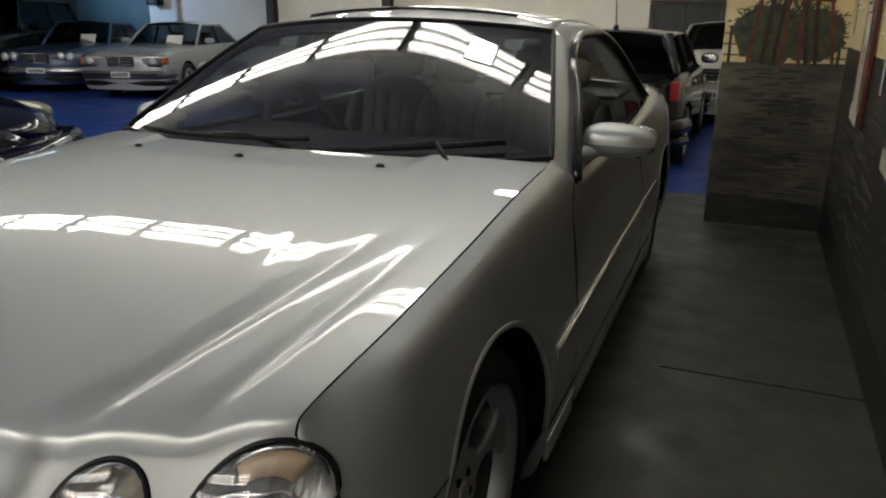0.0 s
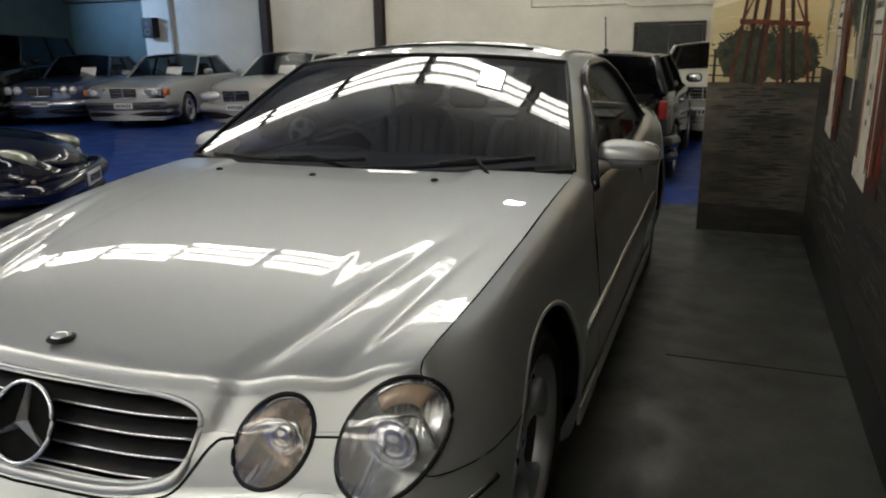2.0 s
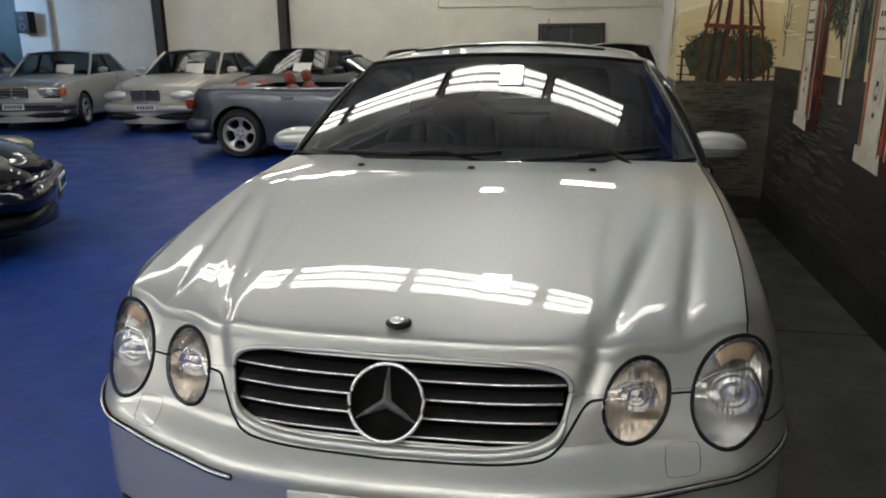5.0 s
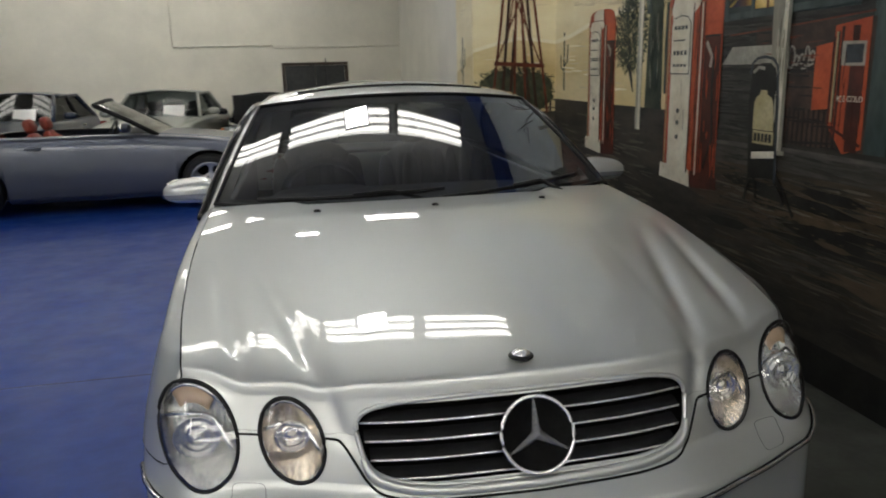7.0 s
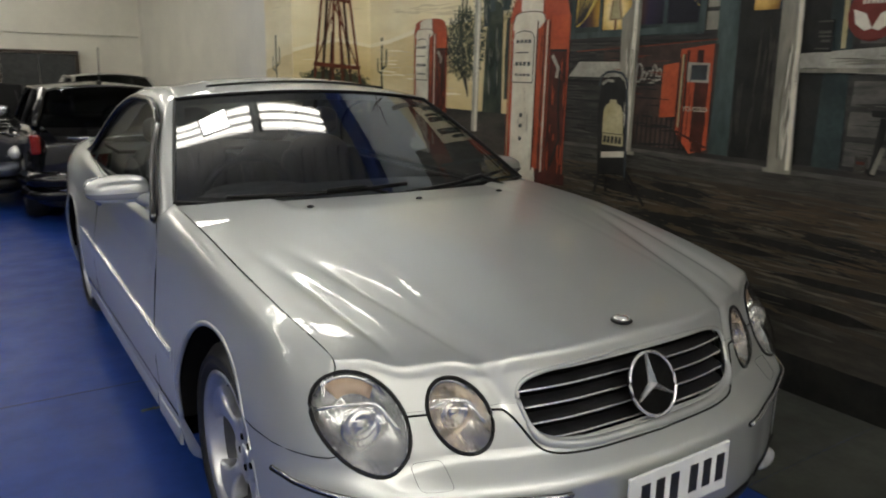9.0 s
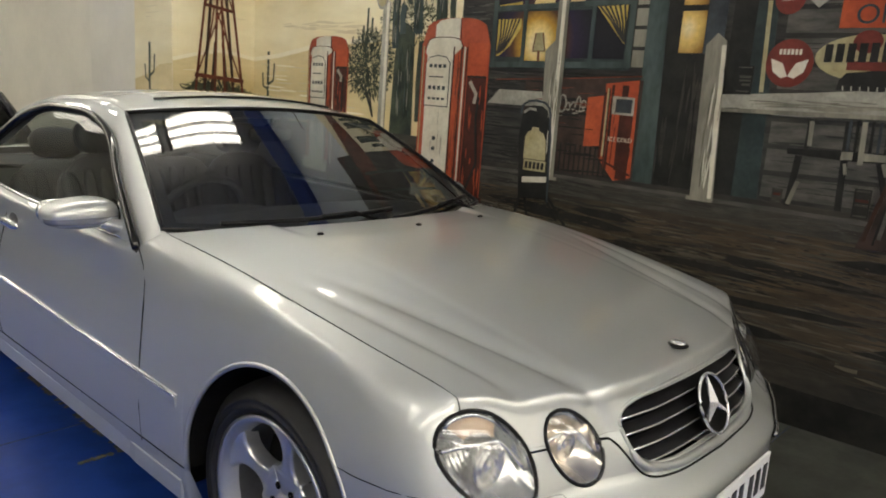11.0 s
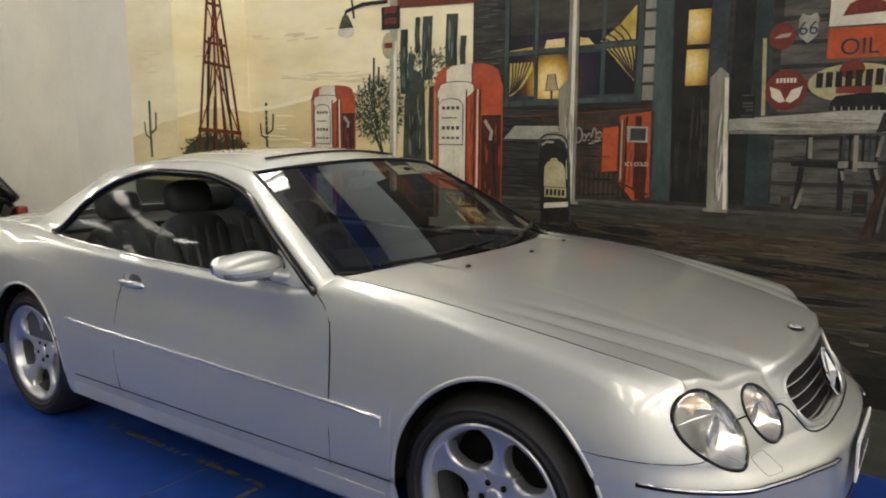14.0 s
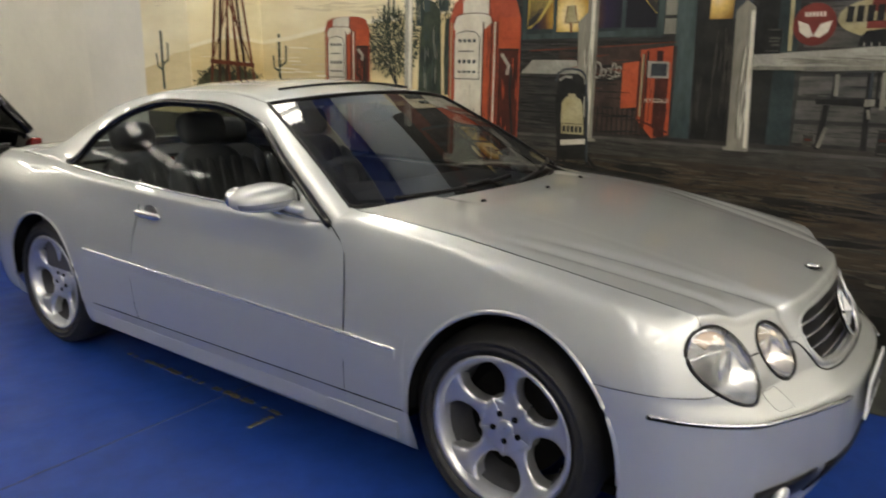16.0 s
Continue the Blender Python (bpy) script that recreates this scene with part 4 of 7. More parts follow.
    shape("machine_panel", [(-1.006, 1.56), (-1.143, 1.556), (-1.145, 1.457), (-1.008, 1.459)], "grey", 8, parent=mach)
    shape("machine_panel", rect(-1.03, -1.13, 1.47, 1.545), "slate", 8.5, parent=mach)
    for y0, y1 in ((-0.995, -1.012), (-1.06, -1.1)):
        shape("machine_shade", rect(y0, y1, 1.15, 1.62), "red_dark", 7.5, parent=mach)
    shape("machine_shade", rect(-1.075, -1.145, 1.1, 1.457), "red_dark", 8, parent=mach)
    for a, b, wd in (((-0.965, 1.2), (-1.165, 1.13), 0.012), ((-0.985, 1.6), (-0.99, 1.15), 0.009), ((-0.958, 1.58), (-0.961, 1.21), 0.014)):
        stroke([a, b], wd, "red_dark", 9, parent=mach)
    stroke([(-0.975, 1.6), (-0.978, 1.22)], 0.01, "badge_yellow", 9, parent=mach, name="machine_edge")
    shape("shelf", [(-0.1, 1.47), (-0.19, 1.56), (-0.52, 1.56), (-0.54, 1.47)], "grey", 6)
    stroke([(-0.16, 1.62), (-0.7, 1.645), (-1.17, 1.672)], 0.008, "rust", 6.4, parent=chest, name="chest_lid")
    hatch("chest_shade", -0.4, -1.17, 1.1, 1.62, 40, 0.2, 0.012, "black", 6, parent=chest)
    hatch("chest_shade", -0.42, -0.95, 1.36, 1.6, 14, 0.12, 0.006, "rust", 7, parent=chest)
    hatch("machine_shade", -0.98, -1.16, 1.16, 1.58, 6, 0.16, 0.007, "red_dark", 9, lean=1.0, parent=mach)
    # wood grain of the store
    hatch("wood_grain", 0.16, -1.1, 1.08, 1.68, 150, 0.22, 0.008, "black", 3)
    hatch("wood_grain", 0.16, -1.1, 1.08, 1.68, 60, 0.2, 0.006, "kerb", 3)
    hatch("wood_grain", 0.16, -0.1, 1.7, 2.6, 60, 0.12, 0.008, "siding_light", 3)
    hatch("wood_grain", -1.88, -3.5, 1.12, 2.6, 300, 0.2, 0.006, "siding", 4)
    hatch("wood_grain", -1.88, -3.5, 1.12, 2.6, 90, 0.16, 0.005, "kerb", 4)
    hatch("door_grain", -1.28, -1.56, 1.1, 1.76, 30, 0.3, 0.012, "earth_dark", 5, lean=1.0)
    for y, wd in ((-0.605, 0.06), (-1.59, 0.07), (-2.59, 0.08)):
        hatch("post_grain", y + wd / 2, y - wd / 2, 1.1, 1.82, 16, 0.2, 0.005, "plank", 12, lean=1.0)
        hatch("post_grain", y + wd / 2, y - wd / 2, 1.1, 1.82, 14, 0.18, 0.006, "white", 13, lean=1.0)
    hatch("rail_grain", -1.64, -2.4, 1.53, 1.6, 7, 0.16, 0.004, "plank", 11)
    hatch("rail_grain", -1.64, -2.4, 1.52, 1.6, 14, 0.2, 0.012, "weathered", 11)
    # porch posts
    post = shape("porch_post", [(-0.56, 1.04), (-0.52, 1.8), (-0.585, 1.86), (-0.585, 2.75), (-0.64, 2.75), (-0.66, 1.82), (-0.665, 1.05)], "weathered", 11, label="weathered white painted porch post")
    stroke([(-0.63, 1.06), (-0.62, 2.7)], 0.025, "white", 12, parent=post, name="post_light")
    shape("post_foot", rect(-0.54, -0.69, 1.04, 1.06), "weathered", 12, parent=post)
    shape("porch_post", [(-1.17, 1.09), (-1.15, 2.75), (-1.25, 2.75), (-1.3, 1.09)], "teal", 5)
    door = shape("door", rect(-1.27, -1.56, 1.07, 2.75), "black", 4, label="dark painted door with two lit panes")
    for z0, z1 in ((2.04, 2.24), (1.8, 2.01)):
        shape("door_pane", rect(-1.355, -1.485, z0, z1), "pane_glow_top" if z0 > 2.02 else "pane_glow_low", 5, parent=door)
    post = shape("porch_post", rect(-1.49, -1.59, 1.8, 2.75), "slate", 6)
    post = shape("porch_post", [(-1.53, 1.06), (-1.505, 1.84), (-1.56, 1.9), (-1.61, 1.86), (-1.655, 1.06)], "weathered", 11, label="weathered white painted porch post")
    stroke([(-1.635, 1.07), (-1.6, 1.84)], 0.022, "white", 12, parent=post, name="post_light")
    shape("post_foot", rect(-1.51, -1.65, 1.05, 1.07), "weathered", 12, parent=post)
    shape("doorway", rect(-1.62, -1.75, 1.06, 2.75), "black", 4)
    shape("porch_post", [(-1.74, 1.1), (-1.73, 2.75), (-1.8, 2.75), (-1.87, 1.1)], "teal_dark", 5)
    stroke([(-1.81, 1.62), (-1.79, 2.05)], 0.02, "badge_yellow", 6)
    rail_ = shape("porch_rail", [(-1.62, 1.52), (-1.62, 1.6), (-2.0, 1.625), (-2.42, 1.66), (-2.42, 1.53), (-2.0, 1.515)], "grey", 10, label="pale painted porch rail")
    stroke([(-1.63, 1.525), (-2.41, 1.535)], 0.02, "weathered", 11, parent=rail_)
    tin = shape("oil_tin", rect(-1.675, -1.765, 1.605, 1.743), "black", 12)
    for y, z, wd in ((-1.69, 1.735, 0.006), (-1.69, 1.62, 0.006), (-1.7, 1.69, 0.012), (-1.7, 1.672, 0.008), (-1.715, 1.652, 0.012)):
        stroke([(y, z), (-1.755, z)], wd, "kerb", 13, parent=tin, name="tin_band")
    # signs on the wall
    s = shape("round_sign", oval(-1.92, 1.76, 0.108, 0.112), "badge_red", 7, label="round red painted sign with pale wings")
    for k in (-1, 1):
        shape("sign_wing", [(-1.92, 1.7), (-1.92 + k * 0.03, 1.76), (-1.92 + k * 0.085, 1.78), (-1.92 + k * 0.07, 1.72), (-1.92 + k * 0.03, 1.69)], "white", 8, parent=s)
    for g in range(6):
        shape("sign_word", rect(-1.868 - 0.018 * g, -1.88 - 0.018 * g, 1.8, 1.825), "white", 8, parent=s)
    s = shape("round_sign", oval(-1.88, 2.055, 0.068, 0.072), "badge_red", 7, label="small round red painted sign")
    shape("sign_word", [(-1.84, 2.045), (-1.87, 2.065), (-1.925, 2.07), (-1.92, 2.05), (-1.87, 2.045)], "grey", 8, parent=s)
    s = shape("shield_sign", [(-1.96, 2.14), (-1.975, 2.17), (-2.01, 2.155), (-2.045, 2.17), (-2.06, 2.14), (-2.055, 2.05), (-2.01, 2.01), (-1.965, 2.05)], "grey", 7, label="pale shield road sign with the number 66")
    def painted_word(word, y, z, size, sign, col="slate"):
        """Flat dark lettering on a painted sign, its middle at (y, z) of the wall."""
        fc = bpy.data.curves.new("lettering", "FONT")
        fc.body, fc.size, fc.align_x, fc.align_y, fc.extrude = word, size, "CENTER", "CENTER", 0.0005
        fc.materials.append(P[col])
        num = new("lettering", fc)
        num.matrix_basis = Matrix.Translation((X_EAST - 0.0165, y - 0.0125 * (z - 0.34), z + 0.0125 * (y + 1.6))) @ Matrix(((0, 0, -1, 0), (-1, 0, 0, 0), (0, 1, 0, 0), (0, 0, 0, 1)))
        num.parent = sign
    painted_word("66", -2.01, 2.085, 0.1, s)
    painted_word("ICE COLD", -1.08, 1.32, 0.034, mach, "white")
    s = shape("oval_sign", oval(-2.26, 1.79, 0.23, 0.103, 36), "badge_yellow", 7, label="oval yellow painted sign with dark lettering bars")
    for g in range(8):
        y = -2.07 - 0.047 * g
        shape("sign_bar", [(y, 1.768 + 0.001 * g), (y, 1.848 + 0.002 * g), (y - 0.033, 1.849 + 0.002 * g), (y - 0.033, 1.768 + 0.001 * g)], "black", 9, parent=s)
    shape("sign_mark", oval(-2.24, 1.86, 0.06, 0.05), "badge_red", 8, parent=s)
    shape("sign_mark", rect(-2.17, -2.34, 1.735, 1.775), "badge_red", 8, parent=s)
    s = shape("panel_sign", rect(-2.11, -2.45, 1.92, 2.08), "orange", 7, label="orange painted panel sign")
    painted_word("OIL", -2.265, 1.975, 0.12, s)
    s = shape("panel_sign", rect(-2.11, -2.45, 2.09, 2.3), "white", 7, label="white painted panel sign with a red car shape")
    shape("sign_mark", [(-2.17, 2.14), (-2.2, 2.2), (-2.28, 2.24), (-2.36, 2.2), (-2.4, 2.15)], "badge_red", 8, parent=s)
    # chairs, leaning board, tyre
    ch = shape("chair_seat", [(-1.976, 1.365), (-2.221, 1.374), (-2.4, 1.374), (-2.4, 1.334), (-2.224, 1.332), (-1.978, 1.339)], "black", 8, label="dark painted porch chair")
    for a, b, wd in (((-2.033, 1.335), (-2.016, 1.091), 0.032), ((-2.224, 1.51), (-2.24, 1.1), 0.03), ((-2.375, 1.335), (-2.415, 1.2), 0.028), ((-2.06, 1.505), (-2.06, 1.37), 0.02)):
        stroke([a, b], wd, "black", 8, parent=ch, name="chair_leg")
    for g in range(6):
        y = -2.235 - 0.031 * g
        stroke([(y, 1.375), (y + 0.004, 1.515)], 0.013, "black" if g % 2 else "slate", 9, parent=ch, name="chair_slat")
    for a, b, wd in (((-2.068, 1.5), (-2.072, 1.385), 0.02), ((-2.29, 1.512), (-2.297, 1.32), 0.022), ((-2.415, 1.51), (-2.395, 1.4), 0.018), ((-2.048, 1.215), (-2.018, 1.1), 0.02), ((-2.39, 1.335), (-2.41, 1.28), 0.016), ((-2.235, 1.32), (-2.245, 1.27), 0.014)):
        stroke([a, b], wd, "weathered", 10, parent=ch, name="chair_light")
    shape("seat_light", [(-2.214, 1.372), (-2.262, 1.374), (-2.262, 1.338), (-2.214, 1.334)], "weathered", 10, parent=ch)
    shape("seat_light", [(-2.305, 1.374), (-2.4, 1.372), (-2.402, 1.342), (-2.305, 1.338)], "weathered", 10, parent=ch)
    back = shape("chair_back", [(-2.143, 1.645), (-2.15, 1.69), (-2.174, 1.722), (-2.28, 1.735), (-2.395, 1.738), (-2.42, 1.715), (-2.424, 1.645)], "black", 11)
    stroke([(-2.405, 1.742), (-2.432, 1.73), (-2.445, 1.7), (-2.441, 1.635)], 0.012, "weathered", 12, parent=back)
    for g in range(7):
        stroke([(-2.17 - 0.035 * g, 1.665), (-2.172 - 0.035 * g, 1.645)], 0.006, "grey", 12, parent=back, name="chair_slat")
    shape("rail_shade", [(-2.405, 1.632), (-2.47, 1.64), (-2.5, 1.55), (-2.38, 1.526)], "black", 12)
    shape("leaning_board", [(-2.487, 1.76), (-2.515, 1.785), (-2.545, 1.775), (-2.566, 1.655), (-2.552, 1.508), (-2.484, 0.952), (-2.341, 0.943), (-2.408, 1.201), (-2.462, 1.584)], "timber", 13, label="dark weathered board leaning on the porch")
    shape("board_shade", [(-2.487, 1.76), (-2.515, 1.785), (-2.545, 1.775), (-2.564, 1.64), (-2.52, 1.56), (-2.475, 1.6)], "black", 14)
    for a, b, wd, col in (((-2.55, 1.6), (-2.475, 0.96), 0.022, "earth_dark"), ((-2.51, 1.55), (-2.43, 1.0), 0.016, "siding_light"), ((-2.475, 1.52), (-2.4, 1.12), 0.014, "earth_dark"), ((-2.49, 1.44), (-2.41, 0.97), 0.01, "black"), ((-2.44, 1.3), (-2.37, 0.98), 0.018, "rust_dark"), ((-2.53, 1.5), (-2.46, 1.05), 0.009, "black")):
        stroke([a, ((a[0] + b[0]) / 2 + 0.006, (a[1] + b[1]) / 2), b], wd, col, 14.5, name="board_grain")
    post = shape("porch_post", [(-2.54, 1.05), (-2.52, 2.75), (-2.64, 2.75), (-2.66, 1.05)], "weathered", 11, label="weathered painted porch post")
    stroke([(-2.645, 1.06), (-2.625, 2.7)], 0.035, "badge_yellow", 12, parent=post, name="post_light")
    shape("post_foot", rect(-2.53, -2.69, 1.06, 1.082), "weathered", 13, parent=post)
    shape("wheel_shade", [(-2.67, 1.3), (-2.68, 1.08), (-3.2, 1.08), (-3.2, 1.3), (-3.0, 1.34)], "black", 7)
    t = shape("spare_wheel", oval(-2.82, 1.44, 0.2, 0.21, 36), "white", 8, label="white-walled painted spare wheel")
    shape("wheel_dark", oval(-2.82, 1.44, 0.14, 0.15, 30), "black", 9, parent=t)
    for k in range(8):
        a = math.pi * k / 8
        stroke([(-2.82 - 0.12 * math.cos(a), 1.44 - 0.13 * math.sin(a)), (-2.82 + 0.12 * math.cos(a), 1.44 + 0.13 * math.sin(a))], 0.01, "plank", 10, parent=t, name="wheel_spoke")
    for y0, y1, z0, z1, col in ((-2.3, -2.37, 1.08, 1.215, "black"), (-1.94, -1.99, 1.1, 1.17, "earth_dark")):
        tin = shape("oil_tin", rect(y0, y1, z0, z1), col, 12)
        for f, wd in ((0.08, 0.008), (0.45, 0.01), (0.6, 0.014), (0.92, 0.008)):
            stroke([(y0 - 0.008, z0 + f * (z1 - z0)), (y1 + 0.008, z0 + f * (z1 - z0))], wd, "kerb" if f != 0.6 else "red_dark", 13, parent=tin, name="tin_band")
    # kerb and ground
    shape("ground", rect(NIB_Y, -6.0, 0.0, 1.2), "earth_dark", 1)
    shape("ground", [(0.4, 1.0), (-0.4, 0.96), (-6.0, 0.96), (-6.0, 0.3), (-2.4, 0.3), (0.2, 0.75)], "earth", 2)
    k_ = shape("kerb", [(0.17, 1.06), (-0.7, 1.075), (-6.0, 1.05), (-6.0, 0.965), (-0.7, 0.965), (0.0, 0.95)], "kerb", 5)
    stroke([(0.17, 1.05), (-0.7, 1.068), (-6.0, 1.045)], 0.02, "siding_light", 6, parent=k_)
    shape("porch_deck", [(0.1, 1.06), (-6.0, 1.05), (-6.0, 1.1), (0.1, 1.1)], "earth_dark", 5)
    for k in range(90):
        y, z = random.uniform(-3.6, 0.1), random.uniform(0.28, 0.93)
        l = random.uniform(0.08, 0.4)
        stroke([(y, z), (y - l / 2, z + random.uniform(-0.015, 0.015)), (y - l, z + random.uniform(-0.02, 0.02))], random.uniform(0.008, 0.03), random.choice(("earth_dark", "earth", "kerb", "plank")), 3)
    hatch("ground_stroke", 0.3, -5.0, 0.3, 0.95, 420, 0.3, 0.014, "earth_dark", 3)
    hatch("ground_stroke", 0.1, -5.0, 0.35, 0.93, 160, 0.26, 0.011, "earth", 4)
    hatch("ground_stroke", 0.1, -5.0, 0.4, 0.95, 260, 0.24, 0.009, "plank", 4)
    hatch("ground_stroke", 0.1, -5.0, 0.5, 0.95, 50, 0.2, 0.006, "kerb", 4)
    hatch("soil_patch", -0.2, -4.0, 0.6, 0.95, 60, 0.55, 0.024, "soil", 3.4)
    hatch("soil_patch", -0.2, -4.0, 0.66, 0.94, 90, 0.24, 0.01, "soil", 4)
    hatch("soil_patch", -0.2, -4.0, 0.6, 0.94, 90, 0.34, 0.014, "earth_dark", 4)
    hatch("ground_shade", 0.0, -4.2, 0.4, 0.92, 26, 0.8, 0.05, "black", 4.3)
    hatch("ground_shade", -0.4, -4.2, 0.62, 0.9, 12, 0.6, 0.035, "soil", 4.4)
    hatch("grit", -0.1, -3.6, 0.66, 0.93, 320, 0.05, 0.006, "soil", 4.5)
    hatch("grit", -0.1, -3.6, 0.6, 0.93, 260, 0.06, 0.006, "black", 4.6)
    hatch("kerb_stroke", 0.1, -5.0, 0.97, 1.05, 160, 0.25, 0.008, "earth_dark", 6)
    hatch("ground_stroke", 2.5, 0.5, 0.3, 1.1, 160, 0.25, 0.014, "plank", 3)
    hatch("ground_stroke", 1.1, 1.82, 0.15, 1.05, 140, 0.16, 0.012, "earth_dark", 3, "N")
    hatch("ground_stroke", 1.1, 1.82, 0.3, 1.05, 40, 0.14, 0.01, "kerb", 3, "N")
    # free-standing sign board in front of the store
    st = shape("pavement_sign", [(-0.385, 1.28), (-0.4, 1.42), (-0.43, 1.46), (-0.47, 1.475), (-0.54, 1.475), (-0.58, 1.45), (-0.6, 1.4), (-0.62, 1.2), (-0.635, 0.92), (-0.42, 0.9)], "black", 13, label="black painted pavement sign with a pale bottle shape")
    stroke([(-0.385, 1.42), (-0.4, 1.475), (-0.44, 1.5), (-0.5, 1.505), (-0.56, 1.495), (-0.6, 1.46), (-0.62, 1.3), (-0.64, 0.9)], 0.014, "slate", 14, parent=st, name="sign_frame")
    stroke([(-0.41, 1.43), (-0.45, 1.455), (-0.5, 1.45)], 0.016, "grey", 14, parent=st, name="sign_glint")
    shape("bottle", [(-0.435, 1.15), (-0.435, 1.28), (-0.455, 1.315), (-0.48, 1.325), (-0.483, 1.345), (-0.53, 1.345), (-0.535, 1.325), (-0.57, 1.31), (-0.59, 1.27), (-0.6, 1.15)], "badge_yellow", 14, parent=st)
    shape("bottle_band", rect(-0.44, -0.605, 1.08, 1.145), "badge_yellow", 14, parent=st)
    for g in range(5):
        shape("sign_bar", rect(-0.452 - 0.03 * g, -0.472 - 0.03 * g, 1.092, 1.134), "black", 15, parent=st)
    shape("sign_word", [(-0.44, 1.0), (-0.44, 1.035), (-0.62, 1.055), (-0.62, 1.02)], "white", 14, parent=st)
    for a, b in (((-0.43, 0.92), (-0.4, 0.78)), ((-0.62, 0.93), (-0.72, 0.8)), ((-0.63, 0.95), (-0.8, 0.76)), ((-0.47, 0.91), (-0.5, 0.8))):
        stroke([a, b], 0.018, "black", 13, parent=st, name="sign_leg")
    shape("bottom_shade", rect(NIB_Y, -6.0, 0.0, 0.2), "black", 4)


build_mural()


# ---------- the silver coupe ----------
HOOD_SLOPE = curve((0, 22.0), (0.0045, 14.0), (0.01, 3.6), (0.016, 2.3), (0.03, 1.75), (0.06, 1.47), (0.1, 1.34), (0.17, 1.24), (0.25, 1.19), (0.35, 1.1), (0.5, 0.96), (0.7, 0.56), (1, 0.31))
HOOD_SUM = np.concatenate([[0.0], np.cumsum([HOOD_SLOPE((k + 0.5) / 3200) for k in range(3200)])])


def HOOD_RISE(s):
    """The share of the bonnet's height gained at s, from the front edge (0) to the cowl (1)."""
    return float(np.interp(s, np.linspace(0, 1, 3201), HOOD_SUM / HOOD_SUM[-1]))


EDGE_SOFT = curve((0, 0.802), (0.37, 0.799), (0.52, 0.802), (0.7, 0.823), (0.755, 0.824))
EDGE_Z = curve((0, 0.802), (0.37, 0.8), (0.43, 0.786), (0.52, 0.799), (0.61, 0.794), (0.7, 0.82), (0.755, 0.822))
PLAN_Y = curve((0, -2.475), (0.2, -2.468), (0.35, -2.446), (0.515, -2.388), (0.65, -2.35), (0.72, -2.332), (0.76, -2.305), (0.8, -2.262), (0.84, -2.2), (0.867, -2.135), (0.881, -2.07), (0.887, -2.01))
LEAN = curve((0, 0.45), (0.4, 0.45), (0.515, 0.48), (0.72, 0.62), (0.885, 0.5))
UPPER_X = curve((0.637, 0.8), (0.7, 0.79), (0.78, 0.772), (0.824, 0.755))
LOWER_X = curve((0.2, 0.86), (0.35, 0.884), (0.637, 0.887))
GAP_X = curve((-2.2, 0.755), (-1.9, 0.785), (-1.5, 0.8), (-0.96, 0.797), (-0.88, 0.82), (-0.78, 0.836), (0, 0.838), (0.8, 0.81), (1.3, 0.745), (1.8, 0.69), (2.0, 0.65), (2.14, 0.57), (2.24, 0.44))
BELT_Z = curve((-0.96, 1.0), (-0.9, 0.972), (-0.78, 0.945), (0, 0.95), (0.8, 0.97), (1.3, 0.99), (1.8, 0.985), (2.05, 0.97), (2.24, 0.92))
WIDE = curve((-2.12, 0.892), (-1.95, 0.899), (-1.6, 0.904), (-0.9, 0.904), (0.3, 0.904), (1.3, 0.905), (1.7, 0.876), (1.92, 0.828), (2.06, 0.755), (2.16, 0.67), (2.24, 0.53))
CORNER_X = curve((-2.262, 0.8), (-2.2, 0.84), (-2.135, 0.867), (-2.07, 0.881), (-2.01, 0.887), (-1.95, 0.889))
AXLES = (-1.618, 1.262)
# wheel arches: middle along the car, half length, middle height, half height
ARCHES = ((-1.664, 0.386, 0.345, 0.432), (1.225, 0.39, 0.31, 0.405))
BODY_SHEAR = 0.0125


def arch_z(y):
    """The arch's height over y, or 0 outside the arches."""
    for ym, ry, zm, rz in ARCHES:
        if abs(y - ym) < ry:
            return zm + rz * math.sqrt(1 - ((y - ym) / ry) ** 2)
    return 0.0


def bumper_end(z):
    """Where the front bumper meets the front arch."""
    ym, ry, zm, rz = ARCHES[0]
    return ym - ry * math.sqrt(max(0.0, 1 - ((z - zm) / rz) ** 2))


def face_y(x, z):
    """The front face's place along the car."""
    x = abs(x)
    y = PLAN_Y(x)
    if z >= 0.64:
        groove = 0.013 * math.exp(-((x - 0.432 + 0.35 * (0.79 - z)) / 0.02) ** 2) * smooth((z - 0.69) / 0.05)
        return y + LEAN(x) * (z - 0.64) + groove
    return y - (0.035 + 0.05 * (1 - smooth((x - 0.5) / 0.33))) * smooth((0.64 - z) / 0.08) + 0.07 * smooth((0.36 - z) / 0.16)


def gap_z(y):
    if y < -0.96:
        return 0.824 + 0.176 * HOOD_RISE((y + 2.2) / 1.24)
    return BELT_Z(y)


